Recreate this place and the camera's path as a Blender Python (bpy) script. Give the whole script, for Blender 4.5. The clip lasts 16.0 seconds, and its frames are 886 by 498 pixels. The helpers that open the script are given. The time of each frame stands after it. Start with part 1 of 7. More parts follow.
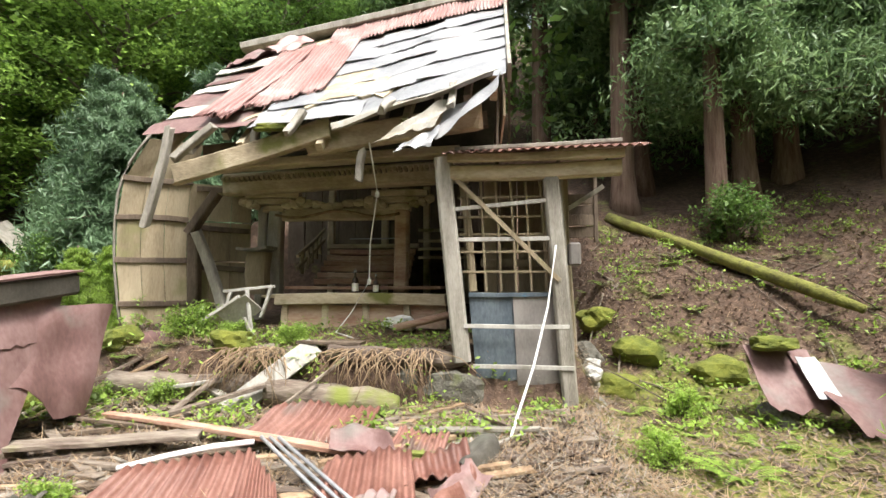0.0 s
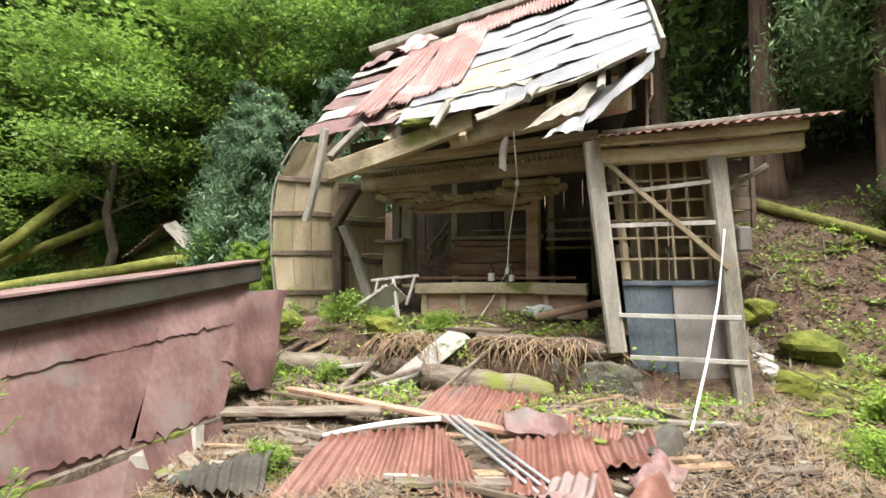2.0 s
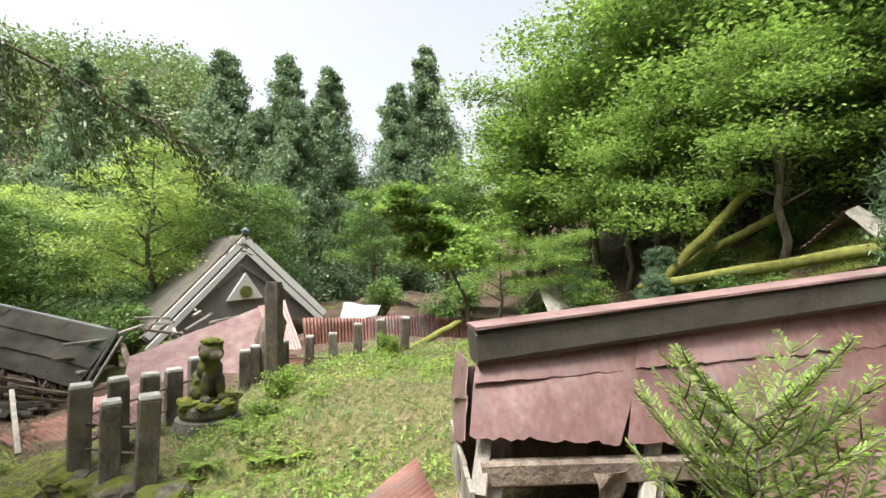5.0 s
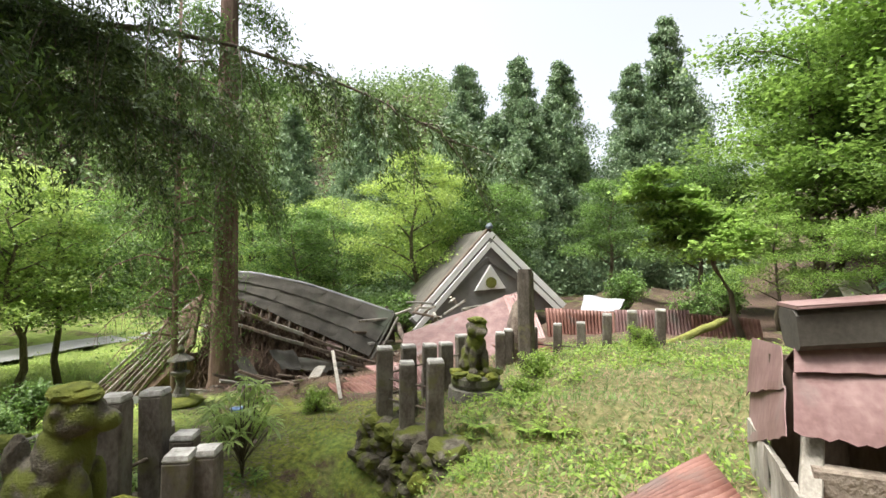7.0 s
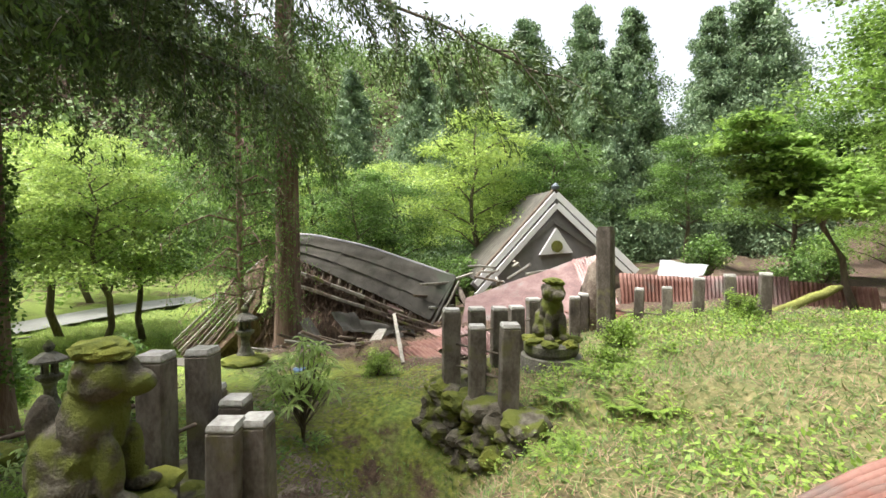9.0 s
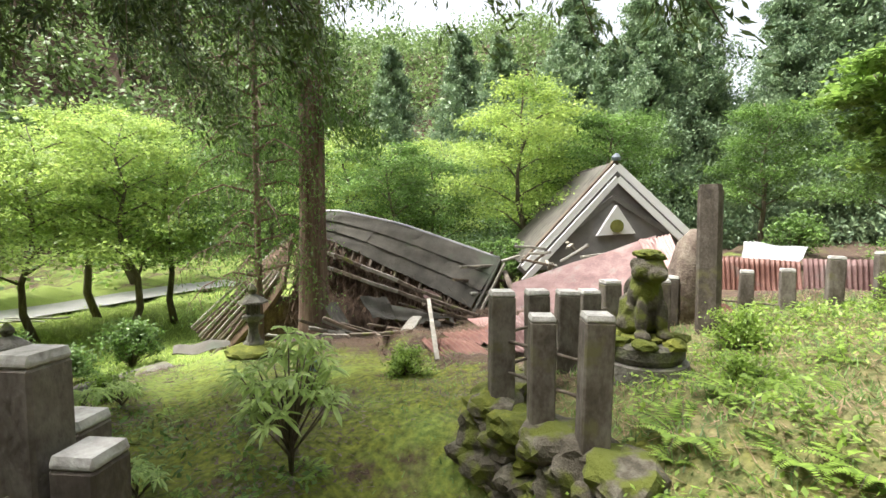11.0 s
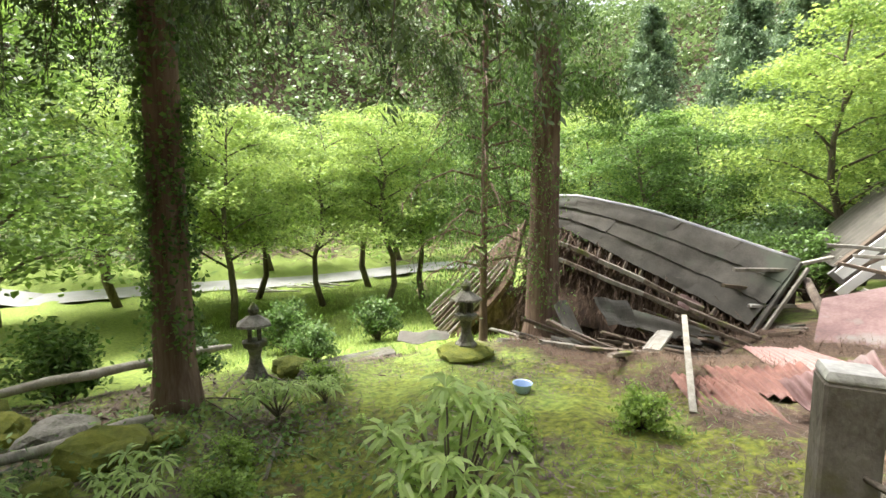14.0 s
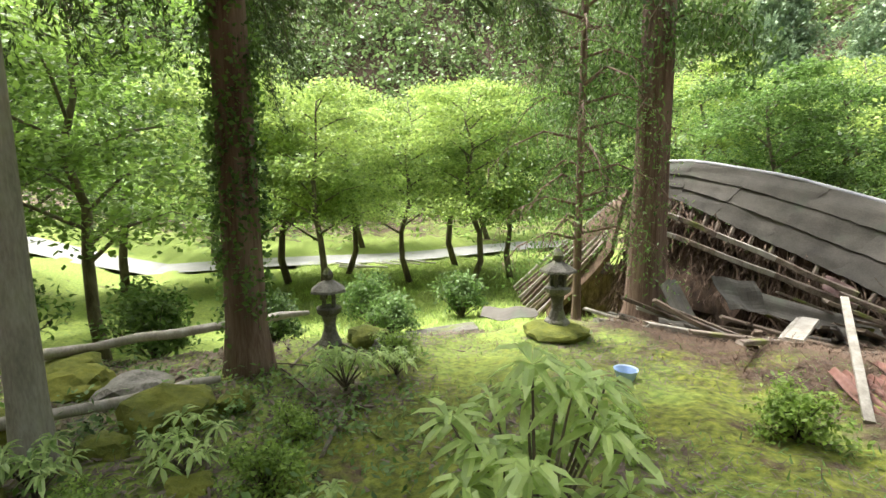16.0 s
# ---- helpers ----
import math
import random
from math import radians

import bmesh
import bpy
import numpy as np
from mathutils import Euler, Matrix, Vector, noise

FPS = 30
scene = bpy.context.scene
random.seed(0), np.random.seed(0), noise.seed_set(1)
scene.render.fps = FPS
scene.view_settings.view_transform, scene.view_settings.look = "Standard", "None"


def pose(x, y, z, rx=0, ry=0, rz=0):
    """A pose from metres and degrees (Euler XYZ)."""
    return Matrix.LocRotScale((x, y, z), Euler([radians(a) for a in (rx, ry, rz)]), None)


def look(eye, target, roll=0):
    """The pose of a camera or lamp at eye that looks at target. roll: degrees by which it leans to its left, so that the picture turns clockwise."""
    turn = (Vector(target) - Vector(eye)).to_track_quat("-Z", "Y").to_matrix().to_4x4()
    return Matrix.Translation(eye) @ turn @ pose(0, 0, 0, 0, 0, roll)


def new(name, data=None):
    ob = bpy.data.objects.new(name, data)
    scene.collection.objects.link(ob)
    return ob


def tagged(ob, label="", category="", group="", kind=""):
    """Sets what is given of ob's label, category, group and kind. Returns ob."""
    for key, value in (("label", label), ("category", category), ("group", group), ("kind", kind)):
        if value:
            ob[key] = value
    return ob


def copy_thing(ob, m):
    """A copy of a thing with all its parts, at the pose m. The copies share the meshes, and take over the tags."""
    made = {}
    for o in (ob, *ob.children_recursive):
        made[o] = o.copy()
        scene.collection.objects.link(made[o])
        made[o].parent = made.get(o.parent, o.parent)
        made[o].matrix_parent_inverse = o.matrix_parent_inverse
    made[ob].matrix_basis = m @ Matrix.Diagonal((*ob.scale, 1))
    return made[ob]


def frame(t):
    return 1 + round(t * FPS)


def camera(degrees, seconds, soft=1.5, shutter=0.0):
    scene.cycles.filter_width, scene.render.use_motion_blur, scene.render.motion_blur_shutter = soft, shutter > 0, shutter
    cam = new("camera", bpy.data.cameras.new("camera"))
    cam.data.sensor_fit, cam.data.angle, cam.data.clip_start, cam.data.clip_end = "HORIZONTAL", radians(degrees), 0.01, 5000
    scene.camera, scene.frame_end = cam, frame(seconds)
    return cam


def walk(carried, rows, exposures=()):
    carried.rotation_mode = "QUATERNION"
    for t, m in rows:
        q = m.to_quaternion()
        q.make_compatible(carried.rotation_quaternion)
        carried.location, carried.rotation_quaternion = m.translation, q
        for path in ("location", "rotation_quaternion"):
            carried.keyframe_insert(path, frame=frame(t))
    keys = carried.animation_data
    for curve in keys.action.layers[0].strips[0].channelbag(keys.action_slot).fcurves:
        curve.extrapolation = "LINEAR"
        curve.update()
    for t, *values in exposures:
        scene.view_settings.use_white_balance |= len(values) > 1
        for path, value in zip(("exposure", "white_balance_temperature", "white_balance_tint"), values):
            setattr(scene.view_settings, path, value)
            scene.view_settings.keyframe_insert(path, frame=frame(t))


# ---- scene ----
cam = camera(86.9, 16.0)
PATH = [
    (0.0, 0.481, -0.026, 1.591, 5.40, 4.18, -0.01),
    (0.5, 0.372, -0.041, 1.584, 5.22, 3.79, -0.01),
    (1.0, 0.216, -0.075, 1.559, 5.92, 3.74, 0.03),
    (1.5, 0.033, -0.148, 1.534, 9.64, 3.75, -0.06),
    (2.0, -0.160, -0.160, 1.510, 16.45, 3.61, -0.01),
    (2.5, -0.294, -0.306, 1.537, 24.04, 3.02, -0.05),
    (3.0, -0.379, -0.390, 1.568, 31.53, 2.90, -0.07),
    (3.5, -0.411, -0.517, 1.569, 39.40, 2.81, -0.10),
    (4.0, -0.336, -0.606, 1.508, 55.83, 2.89, 0.00),
    (4.5, -0.234, -0.664, 1.544, 75.99, 2.76, -0.11),
    (5.0, -0.272, -0.822, 1.548, 85.81, 2.36, 0.09),
    (7.5, -0.180, -1.129, 1.339, 117.05, 1.03, 0.07),
    (8.0, -0.271, -1.163, 1.300, 118.67, -0.21, 0.03),
    (8.5, -0.465, -1.341, 1.286, 119.76, -1.51, 0.03),
    (11.0, -2.149, -2.452, 0.900, 125.55, -3.59, 0.06),
    (11.5, -2.442, -2.629, 0.987, 131.29, -3.69, 0.06),
    (12.0, -2.578, -2.741, 1.033, 136.15, -3.52, 0.13),
    (12.5, -2.792, -2.874, 1.078, 139.49, -3.76, 0.34),
    (13.0, -3.059, -3.004, 1.135, 146.91, -4.47, 0.36),
    (13.5, -3.222, -3.168, 1.075, 152.16, -5.52, 0.19),
    (14.0, -3.305, -3.328, 0.984, 155.11, -5.72, -0.01),
    (14.5, -3.418, -3.477, 0.927, 159.47, -6.51, -0.21),
    (15.0, -3.509, -3.586, 0.858, 163.39, -6.67, -0.41),
    (15.5, -3.588, -3.752, 0.776, 164.82, -7.69, -0.50),
    (16.0, -3.593, -3.926, 0.683, 166.02, -7.85, -0.56),
]
walk(cam, [(t, pose(x, y, z, 90 + pitch, 0, yaw) @ pose(0, 0, 0, 0, 0, roll)) for t, x, y, z, yaw, pitch, roll in PATH], [(0, 1.36), (5, 1.32), (8, 1.4), (11, 1.6), (16, 1.85)])

# ---- world and light ----
world = bpy.data.worlds.new("sky")
scene.world = world
world.use_nodes = True
wn = world.node_tree.nodes
sky = wn.new("ShaderNodeTexSky")
sky.sky_type, sky.sun_disc = "NISHITA", False
sky.sun_elevation, sky.sun_rotation = radians(65), radians(145)
sky.air_density, sky.dust_density, sky.ozone_density = 1.0, 6.0, 1.0
soften = wn.new("ShaderNodeHueSaturation")
soften.inputs["Saturation"].default_value = 0.30
world.node_tree.links.new(sky.outputs[0], soften.inputs["Color"])
world.node_tree.links.new(soften.outputs[0], wn["Background"].inputs["Color"])
wn["Background"].inputs["Strength"].default_value = 0.145
sun = new("sun", bpy.data.lights.new("sun", "SUN"))
sun.data.energy, sun.data.angle, sun.data.color = 2.7, radians(20), (1.0, 0.97, 0.92)
sun.matrix_world = look((7, -10, 27), (0, 0, 0))


# ---- materials ----
def surface(name, cols, scale=3.0, stretch=(1, 1, 1), rough=0.8, bump=0.3, metal=0.0, fine=40.0, spots=None, vary=0.35, spot_lo=0.55, spot_hi=0.68, spot_scale=1.3):
    """Two scales of noise over a colour ramp, a bump, patches of a second colour, and a shift from piece to piece."""
    m = bpy.data.materials.new(name)
    m.use_nodes = True
    nt, N = m.node_tree, m.node_tree.nodes
    bsdf = N["Principled BSDF"]
    L = nt.links.new
    co = N.new("ShaderNodeNewGeometry")
    mp = N.new("ShaderNodeMapping")
    mp.inputs["Scale"].default_value = stretch
    L(co.outputs["Position"], mp.inputs["Vector"])
    n1, n2 = N.new("ShaderNodeTexNoise"), N.new("ShaderNodeTexNoise")
    n1.inputs["Scale"].default_value, n1.inputs["Detail"].default_value, n1.inputs["Roughness"].default_value = scale, 6, 0.65
    n2.inputs["Scale"].default_value, n2.inputs["Detail"].default_value = fine, 4
    L(mp.outputs[0], n1.inputs["Vector"]), L(mp.outputs[0], n2.inputs["Vector"])
    mix = N.new("ShaderNodeMath")
    mix.operation = "MULTIPLY_ADD"
    mix.inputs[1].default_value = 0.35
    L(n2.outputs["Fac"], mix.inputs[0])
    L(n1.outputs["Fac"], mix.inputs[2])
    ob = N.new("ShaderNodeObjectInfo")
    add = N.new("ShaderNodeMath")
    add.operation = "MULTIPLY_ADD"
    add.inputs[1].default_value = vary * 0.5
    L(ob.outputs["Random"], add.inputs[0]), L(mix.outputs[0], add.inputs[2])
    ramp = N.new("ShaderNodeValToRGB")
    e = ramp.color_ramp.elements
    lo, hi = 0.42, 0.95
    e[0].position, e[1].position = lo, hi
    e[0].color, e[1].color = (*cols[0], 1), (*cols[-1], 1)
    for k, c in enumerate(cols[1:-1]):
        e.new(lo + (hi - lo) * (k + 1) / (len(cols) - 1)).color = (*c, 1)
    L(add.outputs[0], ramp.inputs["Fac"])
    out = ramp.outputs["Color"]
    if spots:
        n3 = N.new("ShaderNodeTexNoise")
        n3.inputs["Scale"].default_value, n3.inputs["Detail"].default_value = spot_scale, 8
        L(co.outputs["Position"], n3.inputs["Vector"])
        r3 = N.new("ShaderNodeMapRange")
        r3.inputs["From Min"].default_value, r3.inputs["From Max"].default_value = spot_lo, spot_hi
        L(n3.outputs["Fac"], r3.inputs["Value"])
        mc = N.new("ShaderNodeMixRGB")
        L(r3.outputs[0], mc.inputs["Fac"]), L(out, mc.inputs["Color1"])
        mc.inputs["Color2"].default_value = (*spots, 1)
        out = mc.outputs["Color"]
    L(out, bsdf.inputs["Base Color"])
    bsdf.inputs["Roughness"].default_value, bsdf.inputs["Metallic"].default_value = rough, metal
    bp = N.new("ShaderNodeBump")
    bp.inputs["Strength"].default_value, bp.inputs["Distance"].default_value = bump, 0.03
    L(mix.outputs[0], bp.inputs["Height"]), L(bp.outputs[0], bsdf.inputs["Normal"])
    return m


def leafy(name, dark, light, trans=0.4, rough=0.5):
    """Leaves: each island its own shade, with light coming through."""
    m = bpy.data.materials.new(name)
    m.use_nodes = True
    nt, N = m.node_tree, m.node_tree.nodes
    L = nt.links.new
    bsdf, out = N["Principled BSDF"], N["Material Output"]
    g = N.new("ShaderNodeNewGeometry")
    tex = N.new("ShaderNodeTexNoise")
    tex.inputs["Scale"].default_value = 0.6
    L(g.outputs["Position"], tex.inputs["Vector"])
    av = N.new("ShaderNodeMath")
    av.operation = "MULTIPLY_ADD"
    av.inputs[1].default_value = 0.5
    L(g.outputs["Random Per Island"], av.inputs[0]), L(tex.outputs["Fac"], av.inputs[2])
    r = N.new("ShaderNodeValToRGB")
    r.color_ramp.elements[0].position, r.color_ramp.elements[1].position = 0.3, 1.05
    r.color_ramp.elements[0].color, r.color_ramp.elements[1].color = (*dark, 1), (*light, 1)
    L(av.outputs[0], r.inputs["Fac"]), L(r.outputs[0], bsdf.inputs["Base Color"])
    bsdf.inputs["Roughness"].default_value = rough
    t = N.new("ShaderNodeBsdfTranslucent")
    L(r.outputs[0], t.inputs["Color"])
    mx = N.new("ShaderNodeMixShader")
    mx.inputs["Fac"].default_value = trans
    L(bsdf.outputs[0], mx.inputs[1]), L(t.outputs[0], mx.inputs[2]), L(mx.outputs[0], out.inputs["Surface"])
    return m


M_GREY = surface("weathered_grey_wood", [(0.095, 0.085, 0.07), (0.225, 0.205, 0.17), (0.37, 0.345, 0.30)], 5, (1, 1, 0.25), 0.85, 0.5, fine=70)
M_PALE = surface("pale_bleached_wood", [(0.18, 0.165, 0.14), (0.31, 0.295, 0.26), (0.46, 0.445, 0.41)], 4, (1, 1, 0.4), 0.8, 0.3, spots=(0.25, 0.22, 0.17))
M_TAN = surface("tan_boards", [(0.11, 0.08, 0.048), (0.24, 0.19, 0.12), (0.35, 0.29, 0.195)], 3, (1, 1, 0.2), 0.85, 0.35, fine=60, spots=(0.17, 0.17, 0.06), spot_lo=0.58, spot_hi=0.75)
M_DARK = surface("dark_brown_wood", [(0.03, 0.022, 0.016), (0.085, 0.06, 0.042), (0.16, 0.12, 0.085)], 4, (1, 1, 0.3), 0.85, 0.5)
M_BEAM = surface("old_beam_wood", [(0.15, 0.115, 0.075), (0.35, 0.285, 0.19), (0.52, 0.445, 0.32)], 4, (0.4, 1, 1), 0.85, 0.5, spots=(0.14, 0.14, 0.035), spot_lo=0.6)
M_REDW = surface("reddish_old_wood", [(0.14, 0.065, 0.043), (0.33, 0.18, 0.125), (0.50, 0.37, 0.27)], 4, (0.3, 1, 1), 0.8, 0.4)
M_ROT = surface("rotten_log_wood", [(0.035, 0.024, 0.018), (0.115, 0.085, 0.065), (0.25, 0.21, 0.165)], 6, (0.25, 1, 1), 0.95, 1.0, spots=(0.14, 0.16, 0.03), spot_lo=0.6)
M_RUST = surface("rust_red_roof_paint", [(0.070, 0.034, 0.031), (0.145, 0.078, 0.071), (0.235, 0.15, 0.14)], 2.2, (1, 1, 0.6), 0.66, 0.15, spots=(0.17, 0.17, 0.15), spot_lo=0.56, spot_hi=0.78, fine=25, spot_scale=2.2)
M_CORR = surface("rusty_corrugated_sheet", [(0.07, 0.026, 0.019), (0.145, 0.060, 0.043), (0.23, 0.115, 0.088)], 3, (1, 1, 1), 0.6, 0.15, spots=(0.12, 0.08, 0.065), spot_lo=0.6)
M_PINK = surface("faded_red_roof_sheet", [(0.16, 0.065, 0.057), (0.255, 0.13, 0.115), (0.35, 0.23, 0.21)], 2.0, (1, 0.35, 0.35), 0.5, 0.1, spots=(0.47, 0.40, 0.38), spot_lo=0.56, spot_hi=0.76)
M_TIN = surface("bleached_tin", [(0.14, 0.145, 0.155), (0.25, 0.255, 0.265), (0.38, 0.38, 0.385)], 1.6, (1, 1, 1), 0.45, 0.12, 0.15, spots=(0.30, 0.29, 0.29), spot_lo=0.58)
M_BROWNTIN = surface("brown_grey_roof_tin", [(0.028, 0.025, 0.020), (0.062, 0.056, 0.045), (0.105, 0.096, 0.078)], 2.0, (1, 1, 1), 0.85, 0.2, spots=(0.075, 0.085, 0.06), spot_lo=0.58)
M_BLUE = surface("faded_blue_panel", [(0.035, 0.05, 0.065), (0.07, 0.09, 0.11), (0.15, 0.18, 0.20)], 3, (1, 1, 0.5), 0.6, 0.2, spots=(0.05, 0.14, 0.22), spot_lo=0.64)
M_PANEL = surface("grey_brown_panel", [(0.10, 0.09, 0.085), (0.16, 0.145, 0.135), (0.24, 0.22, 0.205)], 2, (1, 1, 0.5), 0.6, 0.15)
M_STONE = surface("lichen_stone", [(0.035, 0.032, 0.024), (0.095, 0.088, 0.07), (0.20, 0.19, 0.165)], 5, (1, 1, 1), 0.9, 0.8, spots=(0.10, 0.12, 0.025), spot_lo=0.55, spot_hi=0.66, spot_scale=2.5)
M_POST = surface("granite_post_stone", [(0.030, 0.023, 0.017), (0.078, 0.063, 0.049), (0.17, 0.15, 0.125)], 6, (1, 1, 0.6), 0.9, 0.6, spots=(0.12, 0.11, 0.055), spot_lo=0.58, spot_scale=4)
M_STATUE = surface("mossy_statue_stone", [(0.018, 0.015, 0.010), (0.065, 0.055, 0.038), (0.16, 0.145, 0.11)], 9, (1, 1, 1), 0.95, 1.0, spots=(0.10, 0.115, 0.016), spot_lo=0.47, spot_hi=0.56, spot_scale=5, fine=70)
M_CAPST = surface("pale_granite_top", [(0.13, 0.125, 0.105), (0.30, 0.29, 0.265), (0.46, 0.45, 0.42)], 9, (1, 1, 1), 0.9, 0.5)
M_MOSS = surface("moss", [(0.03, 0.04, 0.006), (0.095, 0.112, 0.015), (0.19, 0.20, 0.03)], 6, (1, 1, 1), 1.0, 1.0, fine=120)
M_BARK = surface("cedar_bark", [(0.030, 0.017, 0.012), (0.110, 0.064, 0.046), (0.22, 0.15, 0.115)], 9, (1, 1, 0.08), 0.95, 1.0, fine=60, spots=(0.12, 0.13, 0.06), spot_lo=0.73, spot_hi=0.82)
M_TWIG = surface("twig_bark", [(0.04, 0.03, 0.02), (0.10, 0.08, 0.06), (0.19, 0.16, 0.12)], 8, (1, 1, 0.2), 0.95, 0.6)
M_MOSSBARK = surface("mossy_bark", [(0.06, 0.05, 0.025), (0.14, 0.14, 0.03), (0.21, 0.22, 0.05)], 5, (1, 1, 1), 1.0, 0.9)
M_WHITE = surface("white_plaster", [(0.74, 0.74, 0.73), (0.82, 0.82, 0.81), (0.86, 0.86, 0.85)], 2, (1, 1, 1), 0.7, 0.1)
M_GREYPL = surface("grey_plaster", [(0.10, 0.097, 0.09), (0.155, 0.15, 0.14), (0.21, 0.2, 0.19)], 2, (1, 1, 1), 0.85, 0.2)
M_CABLE = surface("white_cable", [(0.6, 0.6, 0.57), (0.7, 0.7, 0.67), (0.78, 0.78, 0.75)], 5, rough=0.5, bump=0.0)
M_THATCH = surface("rotted_thatch", [(0.022, 0.014, 0.009), (0.080, 0.050, 0.034), (0.17, 0.115, 0.078)], 12, (1, 1, 0.3), 1.0, 1.0, fine=90)
M_ROAD = surface("pale_road", [(0.17, 0.17, 0.16), (0.23, 0.23, 0.22), (0.30, 0.30, 0.29)], 1, rough=0.9, bump=0.1)
M_BOWL = surface("pale_blue_plastic", [(0.30, 0.42, 0.62), (0.36, 0.48, 0.68), (0.42, 0.54, 0.74)], 3, rough=0.35, bump=0.02)
M_DRY = surface("dry_straw", [(0.12, 0.07, 0.04), (0.22, 0.145, 0.085), (0.36, 0.27, 0.17)], 8, rough=0.95, bump=0.2)
M_STRAW = M_DRY
M_GLASSB = surface("brown_bottle_glass", [(0.02, 0.012, 0.008), (0.035, 0.02, 0.012), (0.05, 0.03, 0.018)], 2, rough=0.12, bump=0.0)
M_LABEL = surface("bottle_label_paper", [(0.6, 0.56, 0.48), (0.7, 0.66, 0.58), (0.76, 0.73, 0.66)], 5, rough=0.8, bump=0.05)
# maple, green and cedar: dark ends lowered to imitate shade deep in the foliage
L_BRIGHT = leafy("bright_maple_leaves", (0.030, 0.070, 0.016), (0.300, 0.460, 0.095), 0.5)
L_MID = leafy("green_leaves", (0.014, 0.038, 0.010), (0.190, 0.320, 0.075), 0.45)
L_LIME = leafy("lime_leaves", (0.090, 0.180, 0.036), (0.450, 0.570, 0.150), 0.5)
L_CEDAR = leafy("cedar_foliage", (0.016, 0.034, 0.012), (0.110, 0.170, 0.044), 0.25)
L_BLUE = leafy("blue_green_conifer", (0.047, 0.095, 0.047), (0.162, 0.257, 0.135), 0.3)
L_FERN = leafy("fern_fronds", (0.055, 0.110, 0.020), (0.324, 0.472, 0.081), 0.45)
L_RHODO = leafy("glossy_long_leaves", (0.120, 0.220, 0.050), (0.560, 0.700, 0.260), 0.5, 0.28)
# cedar green lightened and greyed: distance haze mixed into the leaf colour
L_HAZECED = leafy("hazed_cedar_foliage", (0.070, 0.130, 0.075), (0.250, 0.350, 0.180), 0.3)
L_SUGI = leafy("soft_cedar_sprays", (0.065, 0.130, 0.058), (0.270, 0.400, 0.165), 0.4)
L_FAR = leafy("far_woods", (0.081, 0.135, 0.054), (0.243, 0.351, 0.121), 0.3)


# ---- the lie of the land ----
def ss(a, b, v):
    q = np.clip((np.asarray(v, float) - a) / (b - a), 0, 1)
    return q * q * (3 - 2 * q)


def lumps(x, y):
    return (0.06 * np.sin(1.7 * x + 0.6) * np.cos(1.3 * y + 0.3) + 0.04 * np.sin(3.9 * x - 2.1 * y) + 0.022 * np.sin(8.3 * x + 1.0) * np.sin(7.1 * y + 2.0)
            + 0.012 * np.sin(17.0 * x + 3 * np.sin(4 * y)) * np.sin(15.0 * y))


def land(x, y):
    """The height of the ground."""
    x, y = np.asarray(x, float), np.asarray(y, float)
    z = np.interp(-y, [-60, 0, 1.3, 2.4, 3.9, 6, 8, 10, 12.3, 17, 30, 70], [0, 0, -0.25, -0.55, -0.86, -1.08, -1.22, -1.36, -2.25, -3.0, -3.6, -3.6])
    west = ss(-7, -20, x)
    z = z * (1 - west) + west * (-1.0 - 2.2 * ss(-6, -18, y))
    # terrace with the stone fence
    z = z + 0.25 * ss(-4.9, -5.4, x) * ss(-4.9, -4.2, y) * ss(0, -2, y)
    z = z - 0.95 * np.exp(-((x + 4.58) ** 2 + (y + 4.1) ** 2) / 0.8)
    # hollow before the collapsed roof
    z = z - 0.75 * np.exp(-((x + 10.8) ** 2 + (y + 9.7) ** 2) / 3.4)
    # heap and shrine terrace
    z = z + 0.2 * ss(1.5, 4.5, y) * ss(-6, -4, x)
    terrace = ss(5.15, 5.45, y) * ss(1.75, 1.45, x) * ss(-7.5, -5.5, x)
    hill = np.maximum(0, y - 5.4) * 0.52 * ss(5.0, 8.0, y) + np.maximum(0, y - 14) * 0.18
    hill = np.minimum(hill, 26 + 0.08 * np.maximum(0, y - 14))
    keep = ss(2.6, 1.6, x) * ss(-7.8, -6.0, x) * ss(11.0, 9.6, y)
    z = z + hill * (1 - keep) + 0.62 * terrace * keep + 0.15 * keep * ss(5.5, 6.5, y)
    # east bank
    z = z + 0.30 * np.maximum(0, x - 5.5)
    # far hills
    r, az = np.hypot(x, y), np.degrees(np.arctan2(-x, y)) % 360
    amp = 12 + 36 * ss(100, 116, az) + 14 * ss(120, 140, az) + 10 * np.sin(np.radians(az * 7)) - 10 * ss(250, 300, az)
    z = z + amp * ss(55, 150, r) * ss(70, 88, az) * ss(359, 320, az)
    return z + lumps(x, y) * (1 + 2 * ss(20, 60, r))


def gz(x, y):
    return float(land(x, y))


# ---- helpers ----
def raw(name, verts, faces, material, smooth=False):
    me = bpy.data.meshes.new(name)
    me.from_pydata([tuple(map(float, v)) for v in verts], [], [tuple(f) for f in faces])
    me.materials.append(material)
    if smooth:
        me.polygons.foreach_set("use_smooth", [True] * len(me.polygons))
    me.update()
    return me


def quads(name, v, material, per=4):
    """A mesh of loose leaves from an array of n x per x 3 corners."""
    n = len(v)
    me = bpy.data.meshes.new(name)
    me.vertices.add(n * per), me.loops.add(n * per), me.polygons.add(n)
    me.vertices.foreach_set("co", np.asarray(v, np.float32).ravel())
    me.loops.foreach_set("vertex_index", np.arange(n * per, dtype=np.int32))
    me.polygons.foreach_set("loop_start", np.arange(0, n * per, per, dtype=np.int32))
    me.polygons.foreach_set("loop_total", np.full(n, per, np.int32))
    me.materials.append(material)
    me.update(), me.validate()
    return me


